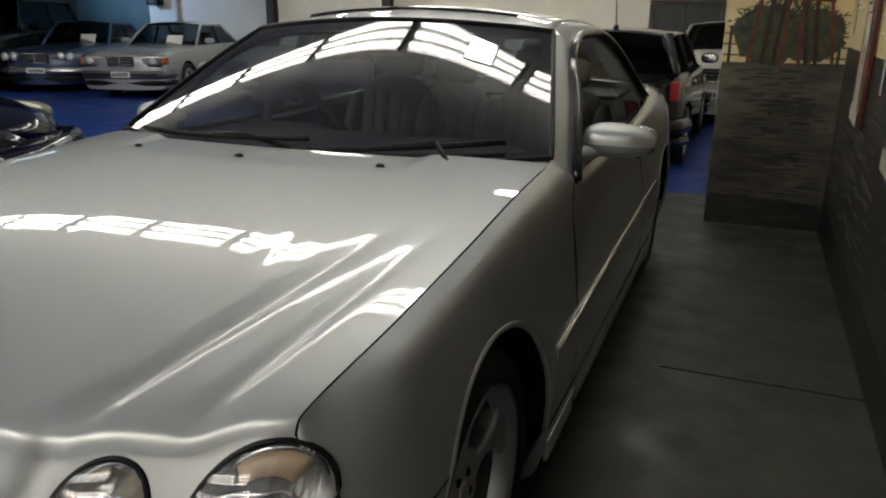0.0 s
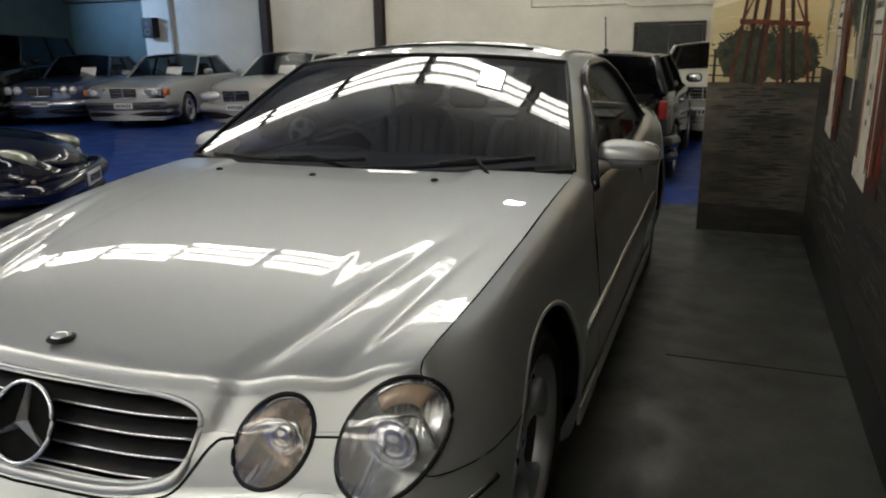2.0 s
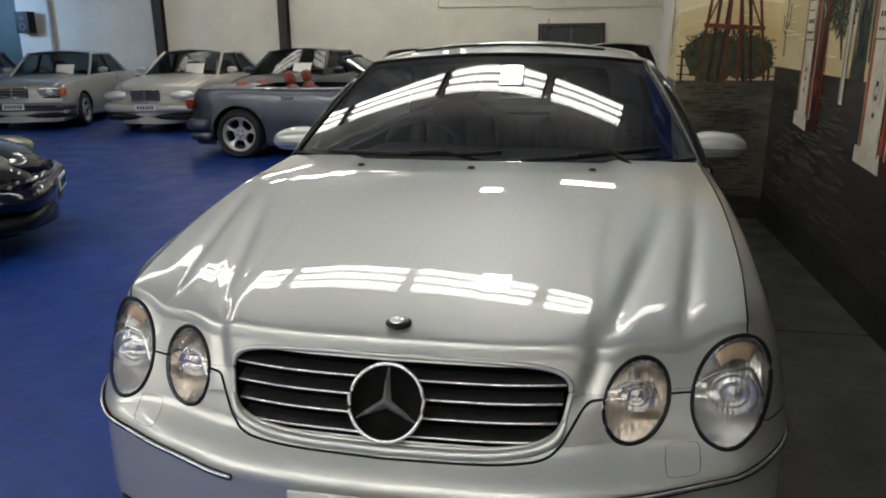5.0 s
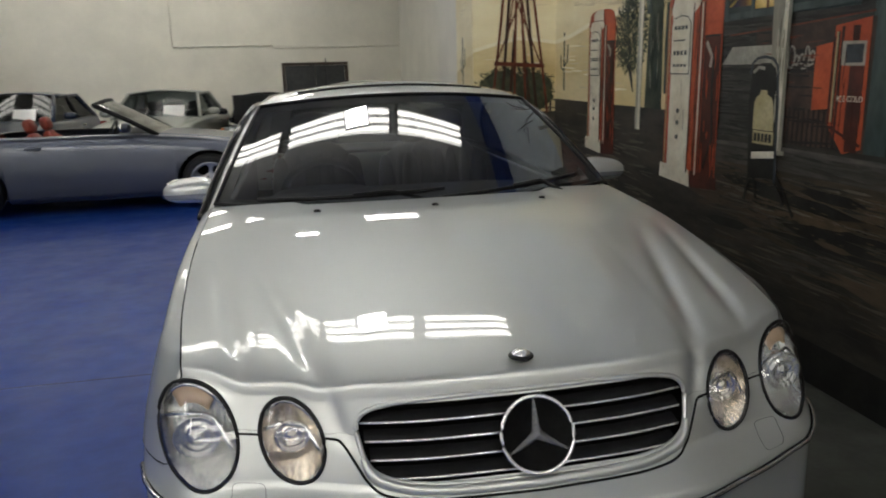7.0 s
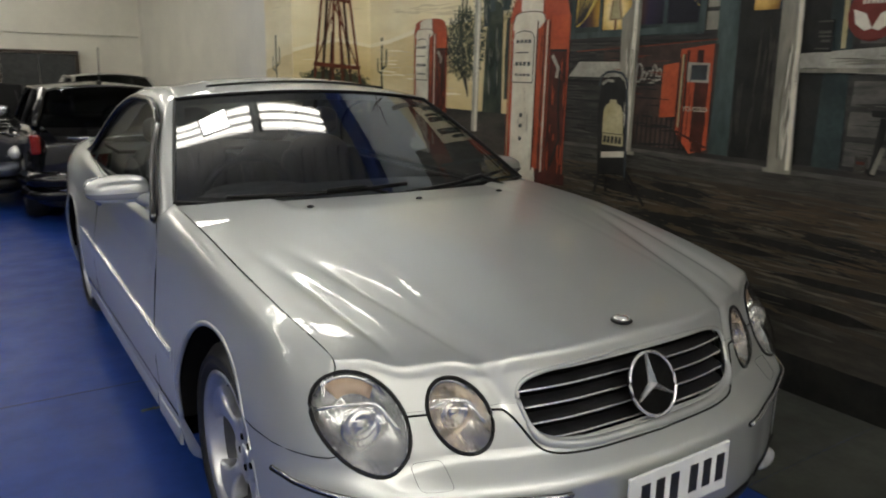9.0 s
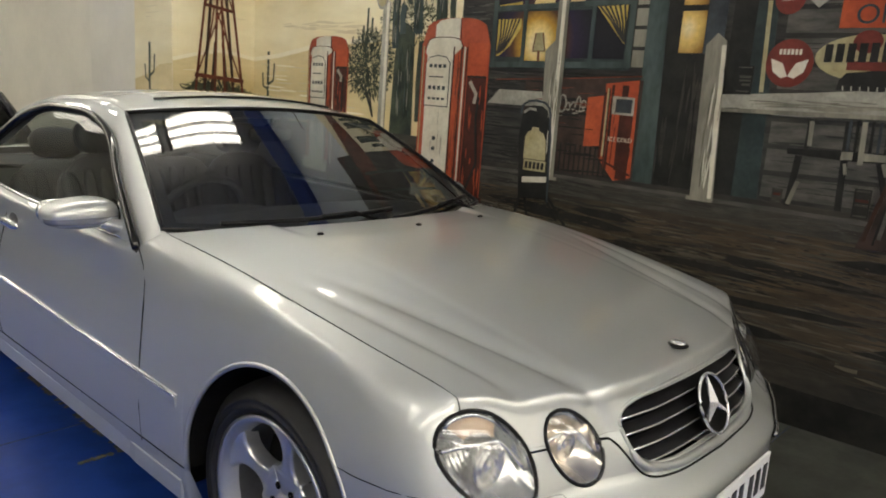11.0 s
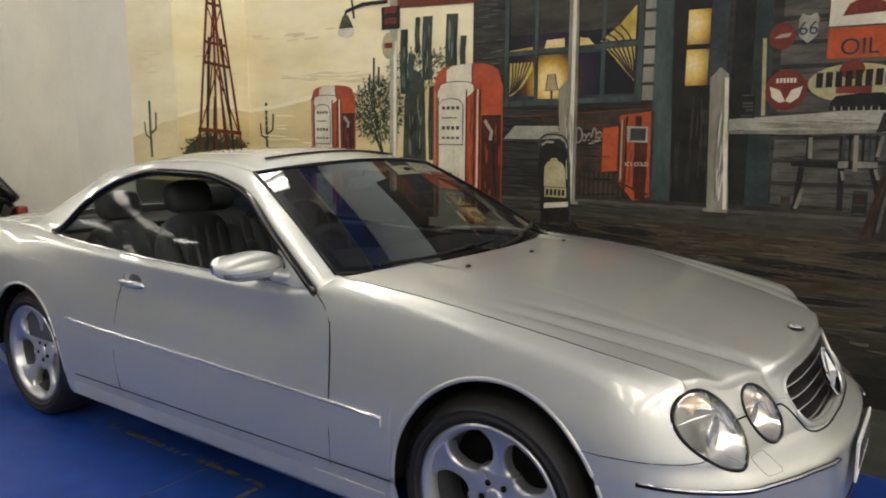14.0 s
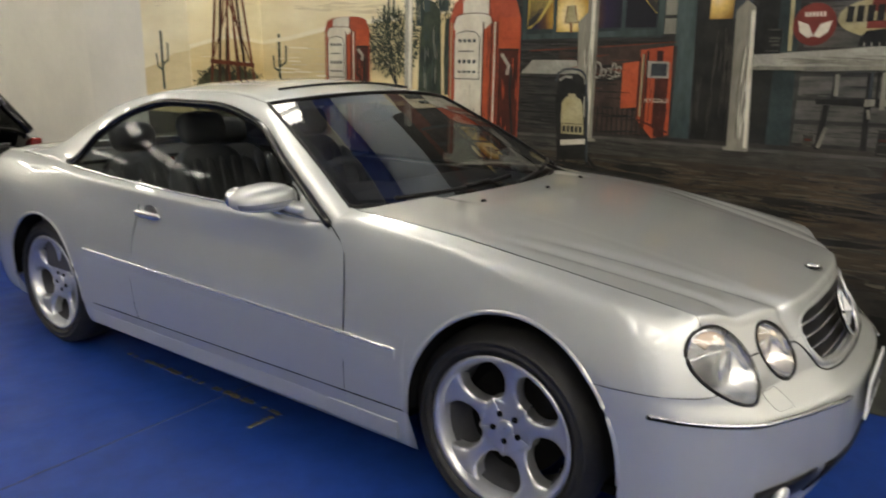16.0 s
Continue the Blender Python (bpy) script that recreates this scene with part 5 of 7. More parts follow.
def hood_point(a, r):
    """a across (-1 to 1), r from the cowl (0) to the front edge (1)."""
    xo = GAP_X(-0.96 - 1.24 * r) - 0.004
    x = a * xo
    back = -0.985 - 0.19 * (1 - a * a)
    front = face_y(a * 0.751, EDGE_Z(abs(a) * 0.751))
    y = back + (front - back) * r
    s = 1 - r
    edge, ze = EDGE_Z(abs(a) * 0.751), EDGE_SOFT(abs(a) * 0.751)
    zr = 1.0 + 0.035 * (1 - abs(a) ** 2.4)
    z = ze + (zr - ze) * HOOD_RISE(s)
    # two grooves on each side, running back from beside the lamps
    fade = smooth((0.66 - s) / 0.45)
    dip = 0.0125 * math.exp(-((abs(x) - 0.445 - 0.34 * s) / 0.026) ** 2) + 0.0115 * math.exp(-((abs(x) - 0.612 - 0.2 * s) / 0.023) ** 2)
    near = math.exp(-(s / 0.045) ** 2)
    z += near * (edge - ze) - (1 - near) * dip * fade
    # the shallow step below the wipers
    flat = smooth((s - 0.845 - 0.03 * a * a) / 0.02) * (1 - smooth((abs(a) - 0.56) / 0.07))
    z -= flat * (0.003 + 0.07 * max(0.0, s - 0.865))
    return x, y, z


def face_point(a, z, low=False):
    x = a * (LOWER_X(z) if low else UPPER_X(z))
    return x, face_y(x, z), z


LAMPS = ((0.722, 0.715, 0.088, 0.1), (0.515, 0.712, 0.066, 0.079))
TILT = 0.12
GRILLE_TOP, GRILLE_LOW = 0.79, 0.634


def grille_half(z):
    t = (GRILLE_TOP - z) / (GRILLE_TOP - GRILLE_LOW)
    return 0.386 - 0.034 * max(0.0, t) ** 1.6


def lamp_pt(lamp, side, ang, k=1.0, off=0.0):
    """A point on or inside a lamp's oval, off metres before the face."""
    cx, cz, hw, hh = lamp
    dx, dz = hw * k * math.cos(ang), hh * k * math.sin(ang)
    x, z = cx + dx + TILT * dz, cz + dz
    return side * x, face_y(x, z) - off, z


def in_opening(c):
    x, z = abs(c[0]), c[2]
    if z > 0.9 or c[1] > -2.0 or c[1] > face_y(x, z) + 0.02:
        return False
    for cx, cz, hw, hh in LAMPS:
        dz = z - cz
        if ((x - cx - TILT * dz) / hw) ** 2 + (dz / hh) ** 2 < 0.98:
            return True
    zz = (z - (GRILLE_TOP + GRILLE_LOW) / 2) / (0.5 * (GRILLE_TOP - GRILLE_LOW))
    return abs(zz) < 1 and (x / grille_half(z)) ** 6 + zz ** 4 < 1


def side_knots(y):
    w, xg, zg = WIDE(y), GAP_X(y), gap_z(y)
    return [(w - 0.09, 0.165), (w - 0.04, 0.205), (w - 0.01, 0.34), (w, 0.5), (w - 0.01, 0.64), (w - 0.038, zg - 0.13), (xg + (w - xg) * 0.36, zg - 0.026), (xg, zg)]


def side_column(y, n=40):
    ks = side_knots(max(y, -1.95))
    fx = curve(*[(i, k[0]) for i, k in enumerate(ks)])
    fz = curve(*[(i, k[1]) for i, k in enumerate(ks)])
    low = max(arch_z(y), 0.637 if y < -1.664 else 0.165)
    def place(z):
        a, b = 0.0, 7.0
        for _ in range(30):
            m = (a + b) / 2
            a, b = (m, b) if fz(m) < z else (a, m)
        return a
    a, b = place(low), place(min(0.79, gap_z(max(y, -1.95)) - 0.03))
    m = n * 2 // 5
    ts = [a + (b - a) * i / m for i in range(m)] + [b + (7 - b) * i / (n - m - 1) for i in range(n - m)]
    if y >= -1.95:
        return [Vector((fx(t), y, fz(t))) for t in ts]
    # the rounded corner, from the arch to the big lamp
    u = (-y - 1.95) / 0.17
    yb, yt = -1.95 - 0.312 * u, -1.95 - 0.25 * u
    z0, z1 = fz(ts[0]), fz(7)

    def bend(p0, p1):
        slope = (face_y(p1.x + 0.004, p1.z) - face_y(p1.x - 0.004, p1.z)) / 0.008
        l = (p1 - p0).length
        d0, d1 = Vector((0, -l, 0)), Vector((-1, -slope, 0)).normalized() * l
        return p0 * (1 + 2 * u) * (1 - u) ** 2 + d0 * u * (1 - u) ** 2 + p1 * u * u * (3 - 2 * u) + d1 * u * u * (u - 1)
    ends = []
    for t in ts:
        k = (fz(t) - z0) / (z1 - z0)
        zq = 0.637 + 0.187 * k
        ends.append((k, Vector((fx(t), -1.95, fz(t))), Vector((UPPER_X(zq) + 0.001, face_y(UPPER_X(zq) + 0.001, zq), zq))))
    low_off = Vector((CORNER_X(yb), yb, 0.637)) - bend(*ends[0][1:])
    top_off = Vector((GAP_X(yt), yt, gap_z(yt))) - bend(*ends[-1][1:])
    return [bend(p0, p1) + low_off * (1 - k) ** 3 + top_off * k ** 5 for k, p0, p1 in ends]


def side_x(y, z):
    col = side_column(y, 60)
    return min(col, key=lambda p: abs(p.z - z)).x


def side_stations():
    ys = list(np.linspace(-1.95, 2.24, 110)) + [-1.95 - 0.17 * k / 90 for k in range(1, 91)]
    for ym, ry, zm, rz in ARCHES:
        for k in range(41):
            ys.append(ym - ry * math.cos(math.pi * k / 40))
        ys += [ym - ry - 0.002, ym + ry + 0.002]
    out = []
    for y in sorted(ys):
        if y > -2.1201 and (not out or y - out[-1] > 0.0012):
            out.append(y)
    out[0] = -2.12
    return out


RAIL = [curve(*pts) for pts in (
    ((0, 0.79), (1, 0.705), (2, 0.622), (3, 0.588), (4, 0.582), (5, 0.6), (6, 0.632), (7, 0.67), (8, 0.69)),
    ((0, -0.945), (1, -0.625), (2, -0.335), (3, 0.0), (4, 0.4), (5, 0.78), (6, 1.1), (7, 1.42), (8, 1.75)),
    ((0, 1.005), (1, 1.19), (2, 1.34), (3, 1.372), (4, 1.36), (5, 1.292), (6, 1.165), (7, 1.03), (8, 0.985)))]
WINDOW = [curve(*pts) for pts in (
    ((0, 0.845), (1, 0.772), (2, 0.69), (3, 0.652), (4, 0.645), (5, 0.66), (6, 0.705), (7, 0.779), (8, 0.733)),
    ((0, -0.9), (1, -0.61), (2, -0.345), (3, -0.02), (4, 0.28), (5, 0.57), (6, 0.82), (7, 1.03), (8, 1.4)),
    ((0, 0.932), (1, 1.115), (2, 1.262), (3, 1.315), (4, 1.314), (5, 1.264), (6, 1.145), (7, 0.985), (8, 0.988)))]


def rail(p, s=1):
    if p < 2:
        t = p / 2
        return Vector((s * (0.79 - 0.168 * t), -0.945 + 0.61 * t, 1.005 + 0.335 * t + 0.012 * math.sin(math.pi * t)))
    return Vector((s * RAIL[0](p), RAIL[1](p), RAIL[2](p)))


def window_edge(p, s=1):
    return Vector((s * WINDOW[0](p), WINDOW[1](p), WINDOW[2](p)))


def roof_point(p, a):
    e = rail(p)
    k = 1 - a * a
    bow = 0.19 * (1 - p / 2) + 0.1 * p / 2 if p < 2 else 0.1 * max(0.0, 1 - (p - 2) / 1.5)
    crown = (-0.02 + 0.03 * p) if p < 2 else 0.04 + 0.018 * smooth((p - 2) / 1.0) - 0.02 * smooth((p - 5) / 3)
    return Vector((a * e.x, e.y - bow * k, e.z + crown * k))


def make_wheel(parent, x, y, side, r_tyre=0.342, r_rim=0.25, width=0.235, spokes=5, z=None, rim_mat=None, mats=None):
    """One wheel with its tyre, rim and spokes; side is the way out."""
    rim_mat = rim_mat or ALLOY
    at = pose(x, y, z or r_tyre, 0, 0, 0 if side > 0 else 180)
    h = width / 2
    tyre = part("wheel", mesh("tyre", *revolve([(-h * 0.8, r_rim), (-h, r_rim + 0.02), (-h, r_tyre - 0.035), (-h * 0.78, r_tyre - 0.006), (-h * 0.4, r_tyre), (h * 0.4, r_tyre), (h * 0.78, r_tyre - 0.006), (h, r_tyre - 0.035), (h * 1.045, r_tyre - 0.04), (h * 1.045, r_tyre - 0.045), (h * 1.015, r_tyre - 0.049), (h * 1.03, r_rim + 0.034), (h * 1.05, r_rim + 0.03), (h * 1.05, r_rim + 0.026), (h, r_rim + 0.02), (h * 0.86, r_rim), (h * 0.5, r_rim - 0.004)])), RUBBER, parent, "black rubber tyre on an alloy rim", at=at)
    part("rim", mesh("rim", *revolve([(h * 0.9, r_rim - 0.002), (h * 0.97, r_rim + 0.006), (h * 0.98, r_rim - 0.008), (h * 0.86, r_rim - 0.02), (h * 0.5, r_rim - 0.03)])), rim_mat, tyre)
    # Barrel coloured dark, for the shade behind the spokes.
    part("barrel", mesh("barrel", *revolve([(h * 0.5, r_rim - 0.03), (h * 0.3, r_rim - 0.035), (-h * 0.8, r_rim - 0.03)])), DASH, tyre)
    part("brake_disc", mesh("brake_disc", *revolve([(-0.02, 0.001), (-0.02, r_rim * 0.72), (-0.035, r_rim * 0.72)])), SHADE, tyre)
    face, hub = h * 0.82, h * 0.5
    for k in range(spokes):
        rows = []
        r0, r1 = 0.34 * r_rim, 0.9 * r_rim
        rc, hr = (r0 + r1) / 2, (r1 - r0) / 2
        rads = [0.02 + (r0 - 0.02) * i / 5 for i in range(5)] + [rc - hr * math.cos(math.pi * i / 32) for i in range(33)] + [r1 + (r_rim - 0.003 - r1) * i / 3 for i in range(1, 4)]
        for rad in rads:
            t = (rad - rc) / hr
            full = rad * math.tan(math.pi / spokes)
            share = 0.8 * (1 - abs(t) ** 2.6) ** 0.5 if abs(t) < 1 else 0.0
            wid = full * (1.004 - share)
            q = rad / r_rim
            xf = hub + (face - hub) * q ** 0.8 - 0.016 * math.sin(math.pi * q)
            drop = 0.03 if share else 0.004
            rows.append([(xf - drop - 0.02, rad, -wid), (xf - drop * 0.35, rad, -wid), (xf - drop * 0.08, rad, -wid * 0.9), (xf + 0.001, rad, -wid * 0.6), (xf + 0.003, rad, 0), (xf + 0.001, rad, wid * 0.6), (xf - drop * 0.08, rad, wid * 0.9), (xf - drop * 0.35, rad, wid), (xf - drop - 0.02, rad, wid)])
        v, f = grid(rows)
        turn = Matrix.Rotation(math.tau * k / spokes + math.radians(84), 3, "X")
        part("spoke", mesh("spoke", [turn @ Vector(p) for p in v], f), rim_mat, tyre)
    part("hub_cap", mesh("hub_cap", *revolve([(hub - 0.01, 0.03), (hub + 0.006, 0.029), (hub + 0.01, 0.024), (hub + 0.011, 0.001)], 24)), rim_mat, tyre)
    for k in range(5):
        a = math.tau * (k + 0.5) / 5 + math.radians(84)
        part("wheel_bolt", mesh("wheel_bolt", *[[(px, py + 0.05 * math.cos(a), pz + 0.05 * math.sin(a)) for px, py, pz in v] if i == 0 else v for i, v in enumerate(revolve([(hub - 0.01, 0.011), (hub + 0.005, 0.011), (hub + 0.005, 0.001)], 8))]), SHADE, tyre)
    return tyre


def make_seat(parent, x, y, z, mat, s=1.0, name="seat", head=True, back_turn=-16):
    """A car seat: cushion, backrest, side bolsters and headrest, facing -y."""
    seat = part(name, mesh("cushion", *blob(0, 0, 0.09, 0.25 * s, 0.27, 0.1, 3.4)), mat, parent, at=pose(x, y, z))
    tilt = Matrix.Translation((0, 0.24, 0.12)) @ pose(0, 0, 0, back_turn)
    rows = join(blob(0, 0, 0.3, 0.22 * s, 0.075, 0.34, 3.2), blob(-0.2 * s, -0.03, 0.26, 0.055, 0.085, 0.29, 2.6), blob(0.2 * s, -0.03, 0.26, 0.055, 0.085, 0.29, 2.6))
    part("backrest", mesh("backrest", [tilt @ Vector(p) for p in rows[0]], rows[1]), mat, seat)
    for k in range(4):
        v, f = blob((k - 1.5) * 0.075 * s, -0.062, 0.3, 0.033 * s, 0.022, 0.26, 3)
        part("pleat", mesh("pleat", [tilt @ Vector(p) for p in v], f), mat, seat)
    if head:
        v, f = blob(0, -0.01, 0.72, 0.135, 0.055, 0.085, 3)
        part("headrest", mesh("headrest", [tilt @ Vector(p) for p in v], f), mat, seat)
        for k in (-1, 1):
            v, f = tube([(k * 0.06, 0, 0.6), (k * 0.06, 0, 0.68)], 0.007)
            part("headrest_post", mesh("headrest_post", [tilt @ Vector(p) for p in v], f), CHROME, seat)
    return seat


def on_side(pts, off=0.003):
    """Points on the flank, off metres proud, from (y, z) pairs."""
    return [(side_x(y, z) + off, y, z) for y, z in pts]


def ribbon(pts, h, d):
    """A moulding of height h and depth d along flank points."""
    rows = [[(x - 0.004, y, z - h), (x + d * 0.9, y, z - h * 0.88), (x + d, y, z - h * 0.2), (x + d, y, z + h * 0.88), (x - 0.004, y, z + h)] for x, y, z in pts]
    v, f = grid(rows)
    f += [(0, 1, 2, 3, 4), tuple(range(len(v) - 5, len(v)))[::-1]]
    return v, f


def mirrored(vf, s):
    v, f = vf
    return ([(-p[0], p[1], p[2]) for p in v], [q[::-1] for q in f]) if s < 0 else (v, f)


def mirror_shape(x, y, z):
    """Bends a rounded body into a wing mirror: swept back, lower at its outer end, flat below."""
    u = (x - 0.81) / 0.23
    dz = (z - 1.017) * (1 - 0.22 * max(0.0, u) ** 2)
    if dz < 0:
        dz *= 0.86
    return x, y + 0.16 * (x - 0.9), 1.017 + dz - 0.01 * max(0.0, u) ** 2


def mirror_shell(k, off):
    v, f = blob(0.92, -0.625, 1.017, 0.114 * k + off, 0.082 * k + off, 0.058 * k + off, 2.7, 48, 26)
    return [mirror_shape(*p) for p in v], f


def mirror_band():
    """The lens along the lower front of the mirror, a little proud of the shell."""
    rows = []
    for i in range(7):
        z = 0.984 + 0.03 * i / 6
        row = []
        for k in range(25):
            a = math.radians(-152 + 142 * k / 24)
            c = max(0.05, 1 - abs((z - 1.017) / 0.058) ** 2.7) ** (1 / 2.7)
            px, py = math.copysign(abs(math.cos(a)) ** (2 / 2.7), math.cos(a)), math.copysign(abs(math.sin(a)) ** (2 / 2.7), math.sin(a))
            row.append(mirror_shape(0.92 + (0.114 * c + 0.0025) * px, -0.625 + (0.082 * c + 0.0025) * py, z))
        rows.append(row)
    return grid(rows)


def make_coupe():
    car = thing("car", pose(0, 0, 0), "silver metallic luxury coupe parked beside the painted wall", "car")
    # bonnet with the upper front face
    cols = [k / 70 for k in range(-70, 71)]
    rows = [[hood_point(a, r) for a in cols] for r in [1 - (1 - k / 58) ** 2 for k in range(59)]]
    for k in range(1, 11):
        rows.append([face_point(a, EDGE_Z(abs(a) * 0.755) + (0.728 - EDGE_Z(abs(a) * 0.755)) * k / 10) for a in cols])
    part("bonnet", mesh("bonnet", *grid(rows, skip=in_opening)), SILVER, car)
    rows = [[face_point(a, z) for a in cols] for z in np.linspace(0.7275, 0.637, 10)]

    def low_row(z):
        end = bumper_end(z)
        row = [face_point(a, z, True) for a in cols]
        row = [(x, min(y, end - 0.002), zz) for x, y, zz in row]
        x = LOWER_X(z) + 0.003
        return [(-x, end, z)] + row + [(x, end, z)]
    lower = [low_row(z) for z in list(np.linspace(0.637, 0.56, 9)) + list(np.linspace(0.545, 0.2, 24))]
    bumper = part("front_bumper", mesh("front_bumper", *join(grid(rows, skip=in_opening), grid(lower, skip=in_opening))), SILVER, car)
    # flanks
    for s in (-1, 1):
        rows = [side_column(y) for y in side_stations()]
        flank = part("flank", mesh("flank", *mirrored(grid(rows, skip=in_opening), s)), SILVER, car)
        for ym, ry, zm, rz in ARCHES:
            lip, well = [], []
            for k in range(41):
                a = math.pi * k / 40
                y, z = ym - ry * math.cos(a), zm + rz * math.sin(a)
                x = LOWER_X(min(z, 0.637)) + 0.002 if y < -1.93 else side_x(y, max(z, 0.3))
                lip.append((s * (x - 0.005), y, z))
                well.append([(s * (x - 0.01), y, z), (s * 0.55, y, z)])
            part("arch_lip", mesh("arch_lip", *tube(lip, 0.009, 8)), SILVER, flank)
            part("wheel_well", mesh("wheel_well", *grid(well)), SHADE, flank)
        # door gaps
        part("door_gap", mesh("door_gap", *mirrored(tube(on_side([(-0.9, 0.945), (-0.955, 0.9), (-0.985, 0.85), (-0.996, 0.76), (-0.999, 0.6), (-0.998, 0.45), (-0.993, 0.33)], -0.0008), 0.0024, 5), s)), SHADE, flank)
        part("door_gap", mesh("door_gap", *mirrored(tube(on_side([(0.24, 0.95), (0.29, 0.87), (0.33, 0.76), (0.346, 0.67), (0.356, 0.5), (0.35, 0.4), (0.335, 0.325)], -0.0008), 0.0022, 5), s)), SHADE, flank)
        part("sill_gap", mesh("sill_gap", *mirrored(tube(on_side([(-1.27 + k * 0.1, 0.352 - BODY_SHEAR * (0.33 + k * 0.1)) for k in range(21)], -0.0008), 0.0026, 5), s)), SHADE, flank)
        # rubbing strip with its bright line
        ys = [-1.24 + 0.05 * k for k in range(41)]
        strip = part("rubbing_strip", mesh("rubbing_strip", *mirrored(ribbon(on_side([(y, 0.553 + 0.0165 * (y + 1.24)) for y in ys], 0.0), 0.021, 0.004), s), False), SILVER, car)
        part("bright_line", mesh("bright_line", *mirrored(tube(on_side([(y, 0.568 + 0.0172 * (y + 1.24)) for y in ys], 0.005), 0.0048, 6), s)), CHROME, strip, "thin chrome line")
        part("sill", mesh("sill", *mirrored(ribbon(on_side([(-1.24 + 0.05 * k, 0.262 - BODY_SHEAR * 0.5 * (0.33 + k * 0.05)) for k in range(41)], 0.0), 0.035, 0.008), s), False), SILVER, car)
        seam = [(0.888, 0.634), (0.884, 0.634), (0.872, 0.635), (0.85, 0.637), (0.825, 0.639), (0.8, 0.643), (0.785, 0.65), (0.778, 0.66)]
        part("fender_line", mesh("fender_line", *mirrored(tube([(0.889, -1.955, 0.635)] + [(x, face_y(x, z) - 0.0005, z) for x, z in seam], 0.0014, 5), s)), SHADE, bumper)
        # handle
        handle = part("door_handle", mesh("door_handle", *mirrored(blob(side_x(0.21, 0.845) + 0.016, 0.21, 0.838, 0.015, 0.1, 0.019, 2.6), s)), CHROME, car, "chrome pull handle")
        # Dark oval on the door, in place of a shaded hollow.
        part("handle_recess", mesh("handle_recess", *mirrored(blob(side_x(0.21, 0.84) - 0.001, 0.205, 0.852, 0.005, 0.05, 0.03, 2.2), s)), DASH, handle)
        # wing mirror
        mirror = part("wing_mirror", mesh("wing_mirror", *mirrored(mirror_shell(1.0, 0.0), s)), SILVER, car)
        part("mirror_repeater", mesh("mirror_repeater", *mirrored(mirror_band(), s)), REPEATER, mirror, "smooth grey repeater lens")
        part("mirror_foot", mesh("mirror_foot", *mirrored(tube([(0.795, -0.75, 0.975), (0.815, -0.72, 0.978), (0.84, -0.69, 0.985), (0.865, -0.665, 0.995)], [0.03, 0.034, 0.036, 0.03], 12, flat=0.75), s)), SILVER, mirror)
        ring = [(0.825, -0.667 + 0.05 * math.cos(a), 1.017 + 0.046 * math.sin(a)) for a in (math.tau * k / 24 for k in range(24))]
        part("mirror_joint", mesh("mirror_joint", *mirrored(tube(ring, 0.0035, 6, closed=True), s)), SHADE, mirror)
        part("mirror_glass", mesh("mirror_glass", *mirrored(blob(0.945, -0.552, 1.018, 0.085, 0.018, 0.04, 3), s)), CHROME, mirror)
        sail = [window_edge(0.12), window_edge(0.35), window_edge(0.6), window_edge(0.82), Vector((GAP_X(-0.62) - 0.006, -0.655, gap_z(-0.62) + 0.004)), Vector((GAP_X(-0.78), -0.78, gap_z(-0.78) + 0.002))]
        sail = [p + Vector((0.008, 0, 0)) for p in sail]
        n = len(sail)
        body = (sail + [p - Vector((0.014, 0, 0)) for p in sail], [tuple(range(n)), tuple(range(2 * n - 1, n - 1, -1))] + [(i, (i + 1) % n, n + (i + 1) % n, n + i) for i in range(n)])
        part("mirror_sail", mesh("mirror_sail", *mirrored(body, s), False), SILVER, mirror)
        # door window, frame and trim
        ps = [k / 6 for k in range(43)]
        rows = []
        for p in ps:
            e = window_edge(p)
            yb = e.y
            b = Vector((GAP_X(max(yb, -0.86)) - 0.012, yb, gap_z(max(yb, -0.86)) - 0.01))
            rows.append([b.lerp(e, q / 8) + Vector((0.007 * math.sin(math.pi * q / 8), 0, 0)) for q in range(9)])
        win = part("side_window", mesh("side_window", *mirrored(grid(rows), s)), SIDEGLASS, car, "clear side window")
        win.visible_shadow = False
        part("window_seal", mesh("window_seal", *mirrored(tube([window_edge(p) + Vector((0.004, 0, 0)) for p in ps], 0.01, 6), s)), BLACK, win)
        part("window_bright_trim", mesh("window_bright_trim", *mirrored(tube([window_edge(p) + Vector((0.01, 0, 0.012)) for p in ps], 0.015, 8), s)), GLOSS, win, "glossy black window trim")
        part("belt_trim", mesh("belt_trim", *mirrored(tube([(GAP_X(y) + 0.0, y, gap_z(y) + 0.004) for y in np.linspace(-0.84, 1.03, 40)], 0.007, 6), s)), CHROME, win, "bright belt trim")
        # pillars and roof rail
        rows = [[Vector(a).lerp(Vector(b), q / 8) for q in range(9)] for a, b in (((0.787, -1.12, 0.965), (0.85, -1.1, 0.88)), ((0.79, -1.04, 0.987), (0.855, -0.99, 0.91)))]
        for k in range(65):
            p = k / 8
            a, b = rail(p), window_edge(p)
            out = Vector((0.55, 0, 0.6)).normalized() * 0.008
            rows.append([a.lerp(b, q / 8) + out * math.sin(math.pi * q / 8) for q in range(9)])
        part("roof_pillar", mesh("roof_pillar", *mirrored(grid(rows), s)), SILVER, car)
        # tail lamp, wheels
        rows = [[(side_x(y, z) + 0.006, y, z) for z in np.linspace(0.66, 0.84, 8)] for y in np.linspace(2.0, 2.24, 9)]
        part("tail_lamp", mesh("tail_lamp", *mirrored(grid(rows), s)), REDLENS, car, "red tail lamp", thick=0.008)
        for ya in AXLES:
            make_wheel(car, s * 0.728, ya, s, 0.35, 0.258, 0.225)
